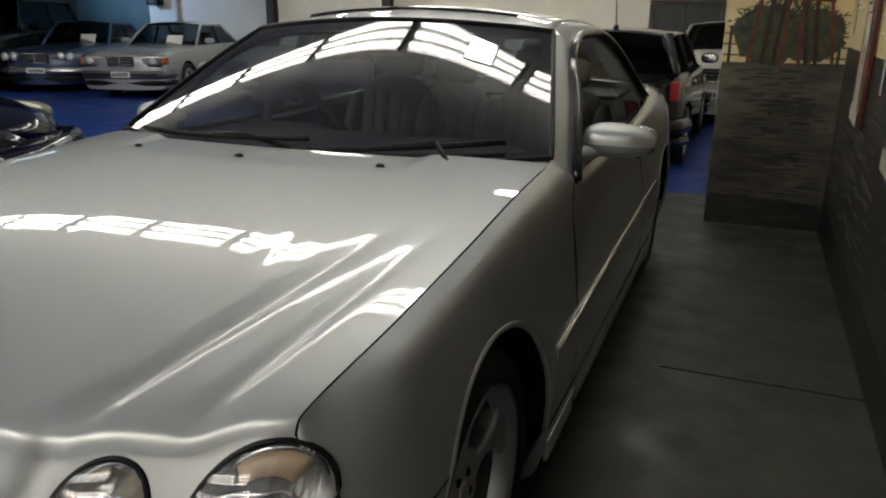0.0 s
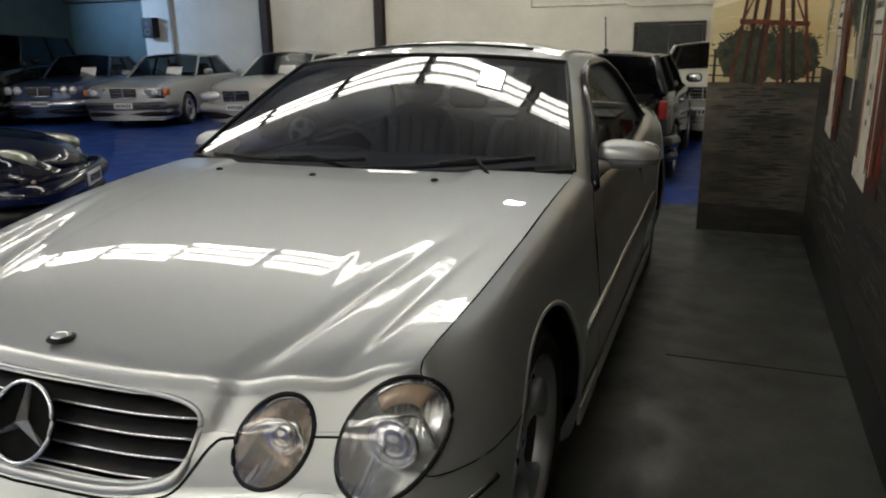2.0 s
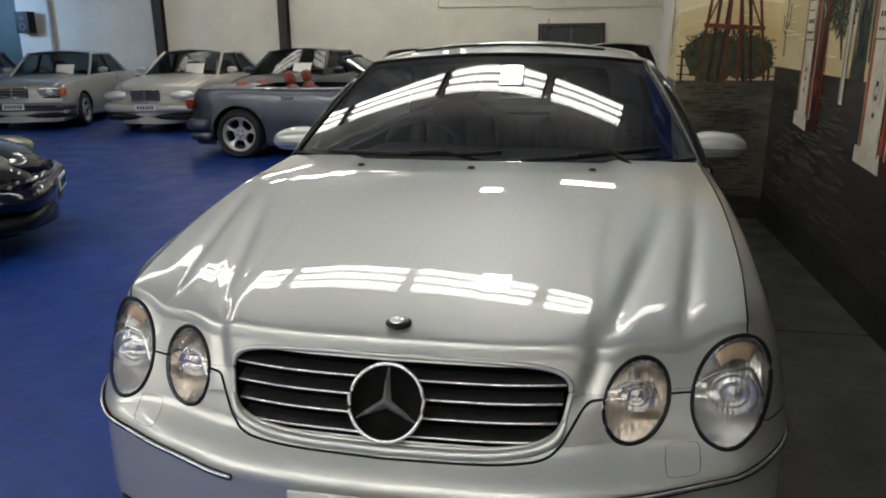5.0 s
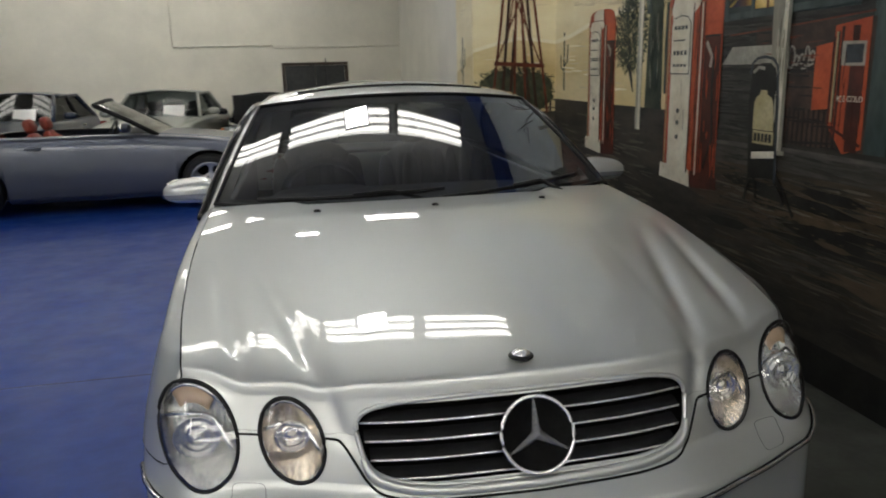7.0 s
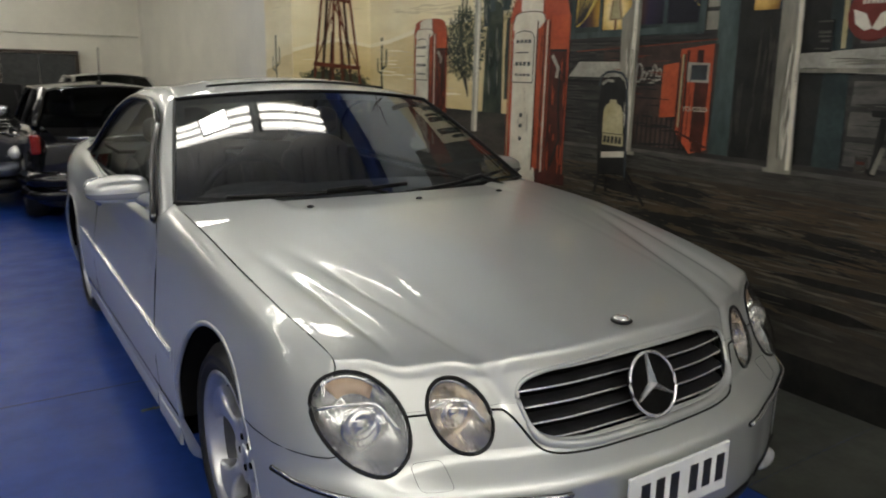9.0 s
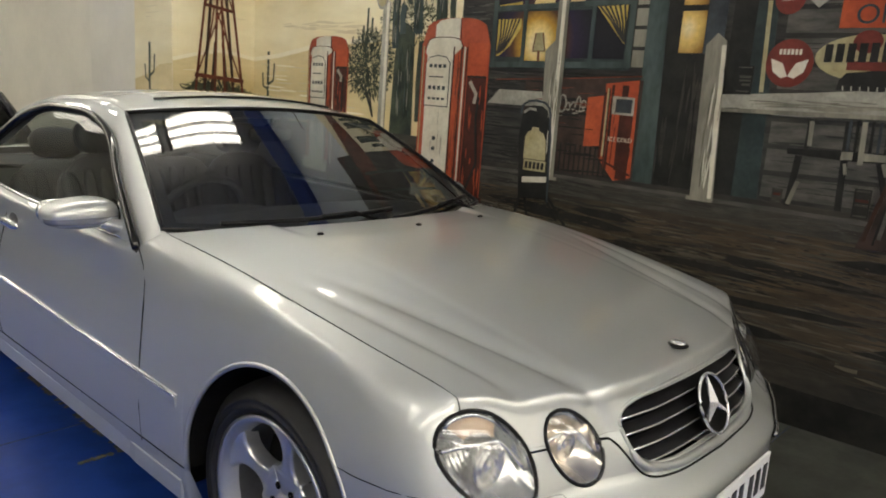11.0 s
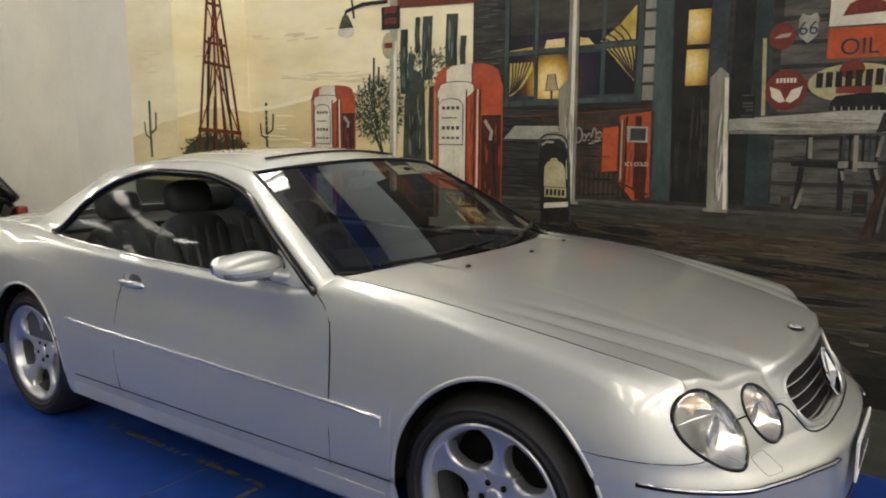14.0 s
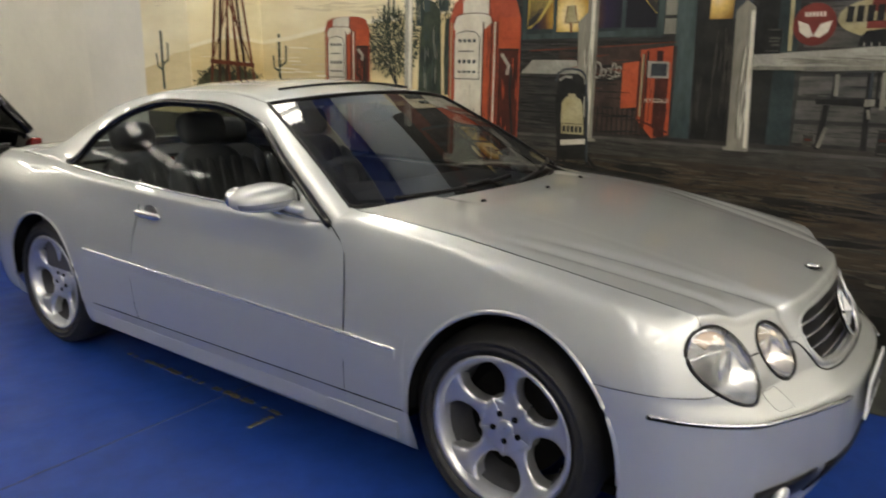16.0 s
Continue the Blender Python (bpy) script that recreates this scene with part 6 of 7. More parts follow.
    # roof, screens
    across = [k / 16 for k in range(-16, 17)]
    part("roof", mesh("roof", *grid([[roof_point(2 + 3.4 * k / 30, a) for a in across] for k in range(31)])), SILVER, car, thick=0.012)
    sun = [[roof_point(p, a) + Vector((0, 0, 0.0045)) for a in (-0.7, -0.5, -0.25, 0, 0.25, 0.5, 0.7)] for p in np.linspace(2.55, 4.1, 8)]
    panel = part("sunroof", mesh("sunroof", *grid(sun)), SILVER, car, "silver sunroof panel", thick=0.004)
    part("deflector", mesh("deflector", *tube([roof_point(2.48, k / 12) + Vector((0, 0, 0.01)) for k in range(-9, 10)], 0.0055, 6)), BLACK, panel, "black sunroof deflector")
    screen = part("windscreen", mesh("windscreen", *grid([[roof_point(2 * k / 24, a) for a in across] for k in range(25)])), SCREEN, car, "clear windscreen")
    screen.visible_shadow = False
    edge = [roof_point(0, a) for a in across] + [roof_point(2 * k / 16, 1) for k in range(1, 17)] + [roof_point(2, a) for a in across[::-1]][1:] + [roof_point(2 - 2 * k / 16, -1) for k in range(1, 16)]
    part("screen_seal", mesh("screen_seal", *tube([p + Vector((0, 0, 0.002)) for p in edge], 0.008, 6, closed=True)), BLACK, screen)
    band = [[roof_point(p, a) + Vector((0, 0.003, -0.003)) for a in across] for p in (1.82, 1.91, 2.0)]
    part("tint_band", mesh("tint_band", *grid(band)), BLACK, screen, "black printed edge of the windscreen")
    part("tint_band", mesh("tint_band", *grid([[roof_point(p, a) + Vector((0, 0.003, -0.003)) for a in across] for p in (0.0, 0.05, 0.11)])), BLACK, screen)
    for s in (-1, 1):
        part("tint_band", mesh("tint_band", *grid([[roof_point(2 * k / 16, s * a) + Vector((0, 0.003, -0.003)) for a in (0.94, 1.0)] for k in range(17)])), BLACK, screen)
    rear = part("rear_window", mesh("rear_window", *grid([[roof_point(5.4 + 2.5 * k / 16, a) for a in across[3:-3]] for k in range(17)])), SIDEGLASS, car)
    rear.visible_shadow = False
    for s in (-1, 1):
        part("rear_pillar", mesh("rear_pillar", *grid([[roof_point(5.4 + 2.6 * k / 16, s * a) for a in (0.8, 0.87, 0.94, 1.0)] for k in range(17)])), SILVER, car)
    rows = [[(a * GAP_X(y), y, gap_z(y) + 0.03 * (1 - a * a) * smooth((2.24 - y) * 4)) for a in across] for y in np.linspace(1.72, 2.24, 20)]
    part("boot_lid", mesh("boot_lid", *grid(rows)), SILVER, car, thick=0.006)
    left, right = side_column(2.24), [Vector((-p.x, p.y, p.z)) for p in side_column(2.24)]
    rows = [[right[i].lerp(left[i], q / 12) + Vector((0, 0.06 * math.sin(math.pi * q / 12), 0)) for q in range(13)] for i in range(40)]
    part("tail_panel", mesh("tail_panel", *grid(rows)), SILVER, car, thick=0.006)
    # scuttle and wipers
    rows = [[(hood_point(a, 0)[0], hood_point(a, 0)[1] + d, hood_point(a, 0)[2] + z) for a in across] for d, z in ((-0.03, -0.03), (0.02, -0.03), (0.12, -0.035), (0.2, -0.06))]
    part("scuttle", mesh("scuttle", *grid(rows)), BLACK, car, thick=0.004)
    for x0, x1, p1 in ((-0.62, 0.08, 0.16), (0.05, 0.66, 0.14)):
        pts = [roof_point(0.03 + (p1 - 0.03) * k / 10, (x0 + (x1 - x0) * k / 10) / 0.78) + Vector((0, -0.014, 0.022)) for k in range(11)]
        w = part("wiper", mesh("wiper", *tube(pts, 0.009, 6)), BLACK, car)
        part("wiper_arm", mesh("wiper_arm", *tube([Vector((x1 * 0.9, pts[0].y - 0.05, 0.985)), pts[7] + Vector((0, -0.012, 0.012)), pts[5] + Vector((0, -0.008, 0.008))], 0.008, 6)), BLACK, w)
    for x in (-0.41, 0.0, 0.41):
        h = hood_point(x / 0.79, 0.12)
        part("washer_jet", mesh("washer_jet", *blob(h[0], h[1], h[2] + 0.003, 0.013, 0.009, 0.006)), BLACK, car)
    # lamps
    for lamp in LAMPS:
        for s in (-1, 1):
            angs = [math.tau * k / 40 for k in range(40)]
            hl = part("headlamp", mesh("bowl", *grid([[lamp_pt(lamp, s, a, k, o) for a in angs] for k, o in ((1.0, 0.0), (0.9, -0.03), (0.7, -0.06), (0.4, -0.075), (0.02, -0.08))], close=True)), LAMP_GREY if lamp is LAMPS[0] else LAMP_WARM_CAST, car, "clear round headlamp with a bright reflector")
            part("lamp_seal", mesh("lamp_seal", *tube([lamp_pt(lamp, s, a, 1.02, 0.0) for a in angs], 0.0052, 6, closed=True)), BLACK, hl)
            lens = part("lens", mesh("lens", *grid([[lamp_pt(lamp, s, a, k, 0.006 + 0.03 * (1 - k * k)) for a in angs] for k in (1.0, 0.93, 0.8, 0.6, 0.35, 0.02)], close=True)), LENS, hl, "clear lens")
            lens.visible_shadow = False
            big = lamp is LAMPS[0]
            c = Vector(lamp_pt(lamp, s, math.radians(-80), 0.12 if big else 0.02, -0.03))
            v, f = revolve([(-0.02, 0.03), (0.0, 0.05), (0.01, 0.052), (0.013, 0.047), (0.002, 0.04), (0.004, 0.033), (0.01, 0.031), (0.01, 0.027), (0.003, 0.024), (0.012, 0.014), (0.015, 0.001)], 32)
            turn = Matrix.Rotation(math.radians(-90), 3, "Z")
            part("projector", mesh("projector", [turn @ Vector(p) * (1.0 if big else 0.75) + c for p in v], f), LAMP_GREY if big else LAMP_WARM_CAST, hl)
            for q in range(3):
                part("reflector_bar", mesh("reflector_bar", *tube([lamp_pt(lamp, s, a0, 0.9, -0.012) for a0 in [math.radians(180 - 30 - 8 * q - k * (120 - 16 * q) / 8) for k in range(9)]], 0.003 + 0.0015 * q, 6)), CHROME, hl)
            ends = (170, -20) if s > 0 else (200, 10)
            bar = [lamp_pt(lamp, s, math.radians(ends[0]), 0.9, -0.016), lamp_pt(lamp, s, math.radians(140), 0.52, -0.01), lamp_pt(lamp, s, math.radians(90), 0.36, -0.008), lamp_pt(lamp, s, math.radians(40), 0.5, -0.01), lamp_pt(lamp, s, math.radians(ends[1]), 0.9, -0.016)]
            fx, fy, fz = [curve(*[(i, p[j]) for i, p in enumerate(bar)]) for j in range(3)]
            part("light_divider", mesh("light_divider", *tube([(fx(i / 5), fy(i / 5), fz(i / 5)) for i in range(21)], 0.0055, 6)), CHROME, hl)
            if big:
                part("indicator", mesh("indicator", *grid([[lamp_pt(lamp, s, math.radians(50 + 80 * k / 8), q, -0.014) for k in range(9)] for q in (0.55, 0.7, 0.86)])), AMBER, hl, "amber indicator", thick=0.004)
        # washer flap line below the lamps
    for s in (-1, 1):
        part("bonnet_gap", mesh("bonnet_gap", *tube([(s * x, face_y(x, 0.72) - 0.0005, 0.72) for x in (0.58, 0.6, 0.62, 0.634)], 0.0026, 5)), SHADE, bumper)
        loop = [(s * (0.612 + 0.036 * math.copysign(abs(math.cos(a)) ** 0.4, math.cos(a))), 0.606 + 0.024 * math.copysign(abs(math.sin(a)) ** 0.4, math.sin(a))) for a in (math.tau * k / 24 for k in range(24))]
        part("washer_flap", mesh("washer_flap", *tube([(x, face_y(x, z) - 0.0005, z) for x, z in loop], 0.0006, 4, closed=True)), SHADE, bumper)
    # grille
    back = [[(x, face_y(x, z) + 0.05, z) for x in np.linspace(-0.4, 0.4, 17)] for z in np.linspace(0.62, 0.82, 5)]
    grille = part("grille", mesh("grille", *grid(back)), SHADE, car, "dark grille with bright slats")
    outline = []
    for q in range(160):
        a = math.tau * q / 160
        cx, cz = math.copysign(abs(math.cos(a)) ** 0.33, math.cos(a)), math.copysign(abs(math.sin(a)) ** 0.5, math.sin(a))
        z = (GRILLE_TOP + GRILLE_LOW) / 2 + 0.5 * (GRILLE_TOP - GRILLE_LOW) * cz
        x = grille_half(z) * cx
        z -= 0.006 * (1 - (x / 0.38) ** 2) if cz < 0 else -0.006 * (1 - (x / 0.38) ** 2)
        outline.append((x, face_y(x, z) + 0.002, z))
    part("grille_frame", mesh("grille_frame", *tube(outline, 0.006, 8, closed=True)), SILVER, grille)
    lip, width = [], []
    for q in range(61):
        a = math.pi * (1.02 + 0.96 * q / 60)
        cx, cz = math.copysign(abs(math.cos(a)) ** 0.33, math.cos(a)), -abs(math.sin(a)) ** 0.5
        z = (GRILLE_TOP + GRILLE_LOW) / 2 + 0.5 * (GRILLE_TOP - GRILLE_LOW) * cz
        x = grille_half(z) * cx
        r = 0.004 + 0.008 * smooth(-cz * 1.3)
        z -= 0.006 * (1 - (x / 0.38) ** 2) + 0.7 * r
        lip.append((x, face_y(x, z) - 0.002, z))
        width.append(r)
    part("grille_lip", mesh("grille_lip", *tube(lip, width, 8)), SILVER, grille)
    low = curve((0, 0.6085), (0.2, 0.61), (0.3, 0.614), (0.34, 0.622), (0.362, 0.64), (0.385, 0.675), (0.405, 0.705), (0.42, 0.717), (0.444, 0.72))
    xs = [0.444 * k / 60 for k in range(-60, 61)]
    part("grille_gap", mesh("grille_gap", *tube([(x, face_y(x, low(abs(x))) - 0.0005, low(abs(x))) for x in xs], 0.003, 6)), SHADE, grille)
    for k in range(4):
        z = 0.641 + 0.0355 * k
        w = grille_half(z) - 0.012
        xs = np.linspace(-w, w, 25)
        part("slat", mesh("slat", *grid([[(x, face_y(x, z) + d, z + e) for x in xs] for d, e in ((0.045, 0.013), (0.014, 0.004), (0.01, -0.003), (0.02, -0.006), (0.045, 0.0))])), BLACK, grille)
        part("slat_edge", mesh("slat_edge", *tube([(x, face_y(x, z) + 0.011, z) for x in xs], 0.003, 6)), BRIGHT, grille, "bright slat edge")
    # round emblem: a ring with three arms
    cz, r = 0.716, 0.08
    ty = face_y(0, cz) - 0.022
    tilt = Matrix.Rotation(math.radians(-24), 3, "X")

    def emblem(p):
        return tilt @ Vector(p) + Vector((0, ty, cz))
    v, f = revolve([(0.0, 0.001), (0.0, r), (0.01, r)], 40)
    em = part("emblem", mesh("emblem", [emblem((p[1], -p[0] + 0.004, p[2])) for p in v], f), SHADE, grille, "round emblem, bright ring on black")
    part("emblem_ring", mesh("emblem_ring", *tube([emblem((r * math.cos(a), -0.006, r * math.sin(a))) for a in (math.tau * k / 48 for k in range(48))], 0.0044, 8, closed=True)), BRIGHT, em)
    for k in range(3):
        a = math.radians(90 + 120 * k)
        d, n = Vector((math.cos(a), 0, math.sin(a))), Vector((-math.sin(a), 0, math.cos(a)))
        v = [emblem(p) for p in (n * 0.0105, -n * 0.0105, d * (r - 0.004) + n * 0.002, d * (r - 0.004) - n * 0.002, Vector((0, -0.02, 0)), d * (r - 0.004) + Vector((0, -0.009, 0)))]
        part("emblem_arm", mesh("emblem_arm", v, [(0, 4, 5, 2), (1, 3, 5, 4), (0, 2, 3, 1), (2, 5, 3)], False), BRIGHT, em)
    h = Vector(hood_point(0, 0.955))
    badge = part("bonnet_badge", mesh("bonnet_badge", *blob(h.x, h.y, h.z + 0.004, 0.029, 0.03, 0.008)), BLACK, car, "small round bonnet badge")
    part("badge_centre", mesh("badge_centre", *blob(h.x, h.y, h.z + 0.009, 0.021, 0.022, 0.009)), BRIGHT, badge)
    # bumper trim, plate, dark patches in place of the shaded lower openings
    for s in (-1, 1):
        xs = np.linspace(0.33, 0.88, 26)
        pts = [(s * x, face_y(x, 0.56 - 0.03 * (0.88 - x)) - 0.004, 0.575 - 0.05 * (0.88 - x)) for x in xs]
        trim = part("bumper_strip", mesh("bumper_strip", *tube(pts, 0.007, 8)), SHADE, bumper)
        part("bumper_bright_line", mesh("bumper_bright_line", *tube([(x, y - 0.006, z + 0.004) for x, y, z in pts], 0.0042, 6)), CHROME, bumper, "bright bumper line")
        rows = [[(s * x, face_y(x, z) - 0.003, z) for x in np.linspace(0.46, 0.72, 10)] for z in np.linspace(0.27, 0.36, 6)]
        fog = part("fog_recess", mesh("fog_recess", *grid(rows)), BLACK, bumper, thick=0.004)
        part("fog_lamp", mesh("fog_lamp", *blob(s * 0.6, face_y(0.6, 0.315) - 0.004, 0.315, 0.055, 0.02, 0.034)), REFLECTOR, bumper, "oval fog lamp")
    rows = [[(x, face_y(x, z) - 0.003, z) for x in np.linspace(-0.42, 0.42, 16)] for z in np.linspace(0.25, 0.36, 6)]
    part("lower_intake", mesh("lower_intake", *grid(rows)), BLACK, bumper, thick=0.004)
    py = face_y(0, 0.48) - 0.016
    plate = part("number_plate", box((0.372, 0.008, 0.135), (0.0, py, 0.492), 0.003), PLATE, car, "white number plate with dark characters")
    for k in range(6):
        part("plate_bar", box((0.03, 0.003, 0.075), (-0.13 + 0.052 * k + (0.02 if k > 2 else 0), py - 0.005, 0.495), 0.001), INK, plate)
    # inside
    # Plain dark boxes added under the panels, so the gaps read as shade.
    part("chassis", box((1.16, 3.9, 0.14), (0, 0.1, 0.28)), SHADE, car)
    part("engine_bay", box((1.36, 1.0, 0.4), (0, -1.62, 0.53)), SHADE, car)
    part("under_tray", box((1.5, 0.5, 0.03), (0, -2.05, 0.235)), SHADE, car)
    part("sill_floor", box((1.68, 2.0, 0.06), (0, -0.15, 0.24)), SHADE, car)
    part("cabin_floor", box((1.56, 2.5, 0.02), (0, 0.4, 0.36)), SHADE, car)
    for s in (-1, 1):
        part("door_card", box((0.03, 2.3, 0.56), (s * 0.775, 0.25, 0.66), 0.01), LEATHER, car)
    dash = part("dashboard", mesh("dashboard", *join(blob(0, -0.78, 0.86, 0.74, 0.24, 0.14, 4), blob(-0.36, -0.62, 0.93, 0.24, 0.13, 0.075, 3))), DASH, car)
    part("centre_console", box((0.22, 0.9, 0.3), (0, -0.2, 0.55), 0.03), DASH, car)
    ring = [(-0.36 + 0.185 * math.cos(a), -0.43 - 0.075 * math.sin(a), 0.93 + 0.17 * math.sin(a)) for a in (math.tau * k / 32 for k in range(32))]
    wheel = part("steering_wheel", mesh("steering_wheel", *tube(ring, 0.016, 8, closed=True)), DASH, car)
    part("steering_boss", mesh("steering_boss", *blob(-0.36, -0.43, 0.92, 0.07, 0.03, 0.06)), DASH, wheel)
    for a in (0.1, math.pi - 0.1, -math.pi / 2):
        part("steering_spoke", mesh("steering_spoke", *tube([(-0.36, -0.43, 0.92), (-0.36 + 0.18 * math.cos(a), -0.43 - 0.073 * math.sin(a), 0.93 + 0.165 * math.sin(a))], 0.014, 6)), DASH, wheel)
    for x in (-0.37, 0.37):
        make_seat(car, x, 0.05, 0.37, LEATHER)
        make_seat(car, x * 0.9, 0.7, 0.29, LEATHER, 1.15, "rear_seat", back_turn=-20)
    part("parcel_shelf", box((1.2, 0.5, 0.02), (0, 1.5, 0.95)), DASH, car)
    im = part("rear_view_mirror", mesh("rear_view_mirror", *blob(0, -0.38, 1.27, 0.11, 0.018, 0.035, 3)), BLACK, car)
    part("mirror_stalk", mesh("mirror_stalk", *tube([(0, -0.38, 1.29), (0, -0.4, 1.36)], 0.01, 6)), BLACK, im)
    # the body is sheared upwards towards the tail to fit its heights; the wheels stay level
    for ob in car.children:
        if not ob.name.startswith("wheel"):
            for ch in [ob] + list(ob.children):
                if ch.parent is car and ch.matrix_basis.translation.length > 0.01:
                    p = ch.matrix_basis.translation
                    ch.matrix_basis = pose(p.x, p.y, p.z + BODY_SHEAR * max(0.0, p.y + 1.6))
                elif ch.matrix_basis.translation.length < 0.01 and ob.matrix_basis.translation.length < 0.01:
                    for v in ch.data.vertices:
                        v.co.z += BODY_SHEAR * max(0.0, v.co.y + 1.6)
    return car


make_coupe()


# ---------- the other cars ----------
def car_paint(name, c, metal=0.4, coat=0.7):
    return plain(name, c, rough=0.35, metal=metal, coat=coat, vary=0.04, scale=300, spec=0.3)


CABIN = plain("dark_cabin_trim", (0.03, 0.03, 0.032), rough=0.7, vary=0.2)
PAPER = plain("white_card", (0.8, 0.8, 0.78), rough=0.6, vary=0.03)


def make_car(at, label, mat, long, wide, high, nose, cowl, belt, deck, screen, roof0, roof1, back, axles, r=0.31, lamps="box", open_top=False, grille=True, seat_mat=None, card=False, round_nose=0.25, bumper_mat=None, tail_z=0.75, spokes=5, glass_mat=None, rear_plate=True, bonnet_up=False):
    """A parked car, nose towards -y. nose, cowl, belt, deck: heights; screen, roof0, roof1, back: places along it."""
    car = thing("car", at, label, "car", "parked cars")
    y0, y1, w = -long / 2, long / 2, wide / 2
    top = curve((y0, nose - 0.12), (y0 + 0.12, nose), (screen - 0.05, cowl), (screen + 0.25, belt), (back - 0.1, belt + 0.01), (y1 - 0.1, deck), (y1, deck - 0.1))
    half = curve((y0, w * (1 - round_nose * 1.5)), (y0 + 0.12, w * (1 - round_nose * 0.6)), (y0 + 0.4, w * 0.965), (-0.5, w), (0.8, w), (y1 - 0.4, w * 0.965), (y1 - 0.1, w * 0.9), (y1, w * 0.8))
    arch = r + 0.05

    def column(y, n=16):
        h, t = half(y), top(y)
        ks = [(h - 0.09, 0.17), (h - 0.03, 0.22), (h, 0.45), (h - 0.005, 0.56), (h - 0.03, t - 0.12), (h - 0.075, t - 0.02), (h - 0.16, t)]
        fx, fz = curve(*[(i, k[0]) for i, k in enumerate(ks)]), curve(*[(i, k[1]) for i, k in enumerate(ks)])
        low = 0.17
        for ya in axles:
            if abs(y - ya) < arch:
                low = r + math.sqrt(arch ** 2 - (y - ya) ** 2)
        a, b = 0.0, 6.0
        for _ in range(24):
            m = (a + b) / 2
            a, b = (m, b) if fz(m) < low else (a, m)
        return [Vector((fx(a + (6 - a) * i / (n - 1)), y, fz(a + (6 - a) * i / (n - 1)))) for i in range(n)]

    ys = list(np.linspace(y0, y1, 40))
    for ya in axles:
        ys += [ya - arch * math.cos(math.pi * k / 14) for k in range(15)] + [ya - arch - 0.002, ya + arch + 0.002]
    cols = [column(y) for y in sorted(ys)]
    for s in (-1, 1):
        part("flank", mesh("flank", *mirrored(grid(cols), s)), mat, car)
    acr = [k / 8 for k in range(-8, 9)]

    def cap(y, i0, i1, bulge):
        c = column(y)
        return [[Vector((a * c[i].x, y + bulge * (1 - a * a), c[i].z)) for a in acr] for i in range(i0, i1)]
    part("nose_panel", mesh("nose_panel", *grid(cap(y0, 0, 16, -0.1))), mat, car)
    part("tail_panel", mesh("tail_panel", *grid(cap(y1, 0, 16, 0.08))), mat, car)

    def lid(ya, yb, name, crown):
        rows = []
        for y in np.linspace(ya, yb, 14):
            x, z = half(y) - 0.16, top(y)
            e = (-0.1 * smooth((y0 + 0.2 - y) / 0.2) if y < 0 else 0.08 * smooth((y - y1 + 0.2) / 0.2))
            rows.append([Vector((a * x, y + e * (1 - a * a), z + crown * (1 - a * a) * smooth(min(y - y0, y1 - y) / 0.25))) for a in acr])
        return part(name, mesh(name, *grid(rows)), mat, car, thick=0.004)
    if bonnet_up:
        b = part("bonnet", box((wide - 0.42, 0.05, 0.5), (0, screen - 0.22, cowl + 0.2), 0.02, None), mat, car, "raised bonnet, black inside")
        part("bonnet_liner", box((wide - 0.4, 0.03, 0.48), (0, screen - 0.255, cowl + 0.21), 0.014), BLACK, b)
        part("bonnet_stay", mesh("bonnet_stay", *tube([(w - 0.25, y0 + 0.3, nose - 0.05), (w - 0.3, screen - 0.27, cowl + 0.35)], 0.008, 5)), BLACK, car)
        part("engine", mesh("engine", *blob(0, (y0 + screen) / 2, nose - 0.12, w - 0.25, 0.4, 0.1, 4)), SHADE, car)
        part("front_rail", mesh("front_rail", *tube([(-w + 0.2, y0 + 0.12, nose - 0.04), (w - 0.2, y0 + 0.12, nose - 0.04)], 0.03, 6)), mat, car)
    else:
        lid(y0, screen + 0.1, "bonnet", 0.035)
    if y1 - back > 0.25:
        lid(back - 0.15, y1, "boot_lid", 0.02)
    wb, wr = w - 0.13, w - 0.27
    gm = glass_mat or DARKGLASS

    def ruled(a, b, n=6):
        return grid([[Vector(p).lerp(Vector(q), k / n) for p, q in zip(a, b)] for k in range(n + 1)])
    base = [(a * wb, screen - 0.16 * (1 - a * a), cowl - 0.005) for a in acr]
    head = [(a * wr, roof0 - 0.07 * (1 - a * a), high - 0.07 + 0.05 * (1 - a * a)) for a in acr]
    sc = part("windscreen", mesh("windscreen", *ruled(base, head)), SCREEN if open_top else gm, car)
    sc.visible_shadow = False
    for s in (-1, 1):
        part("pillar", mesh("pillar", *tube([(s * wb, screen, cowl - 0.01), (s * (wb + wr) / 2 * 1.01, (screen + roof0) / 2, (cowl + high - 0.07) / 2 + 0.01), (s * wr, roof0, high - 0.07)], 0.03, 6)), BLACK if open_top else mat, car)
    if open_top:
        part("screen_frame", mesh("screen_frame", *tube(head, 0.025, 6)), BLACK, car)
    else:
        tail = [(a * wr, roof1 + 0.05 * (1 - a * a), high - 0.09 + 0.05 * (1 - a * a)) for a in acr]
        foot = [(a * wb, back + 0.1 * (1 - a * a), belt + 0.005) for a in acr]
        part("rear_window", mesh("rear_window", *ruled(foot, tail)), gm, car).visible_shadow = False
        rows = [[Vector((a * wr, roof0 + (roof1 - roof0) * k / 8 + (-0.07 + 0.12 * k / 8) * (1 - a * a), high - 0.07 + 0.02 * math.sin(math.pi * k / 8) - 0.02 * k / 8 + 0.05 * (1 - a * a))) for a in acr] for k in range(9)]
        part("roof", mesh("roof", *grid(rows)), mat, car, thick=0.02)
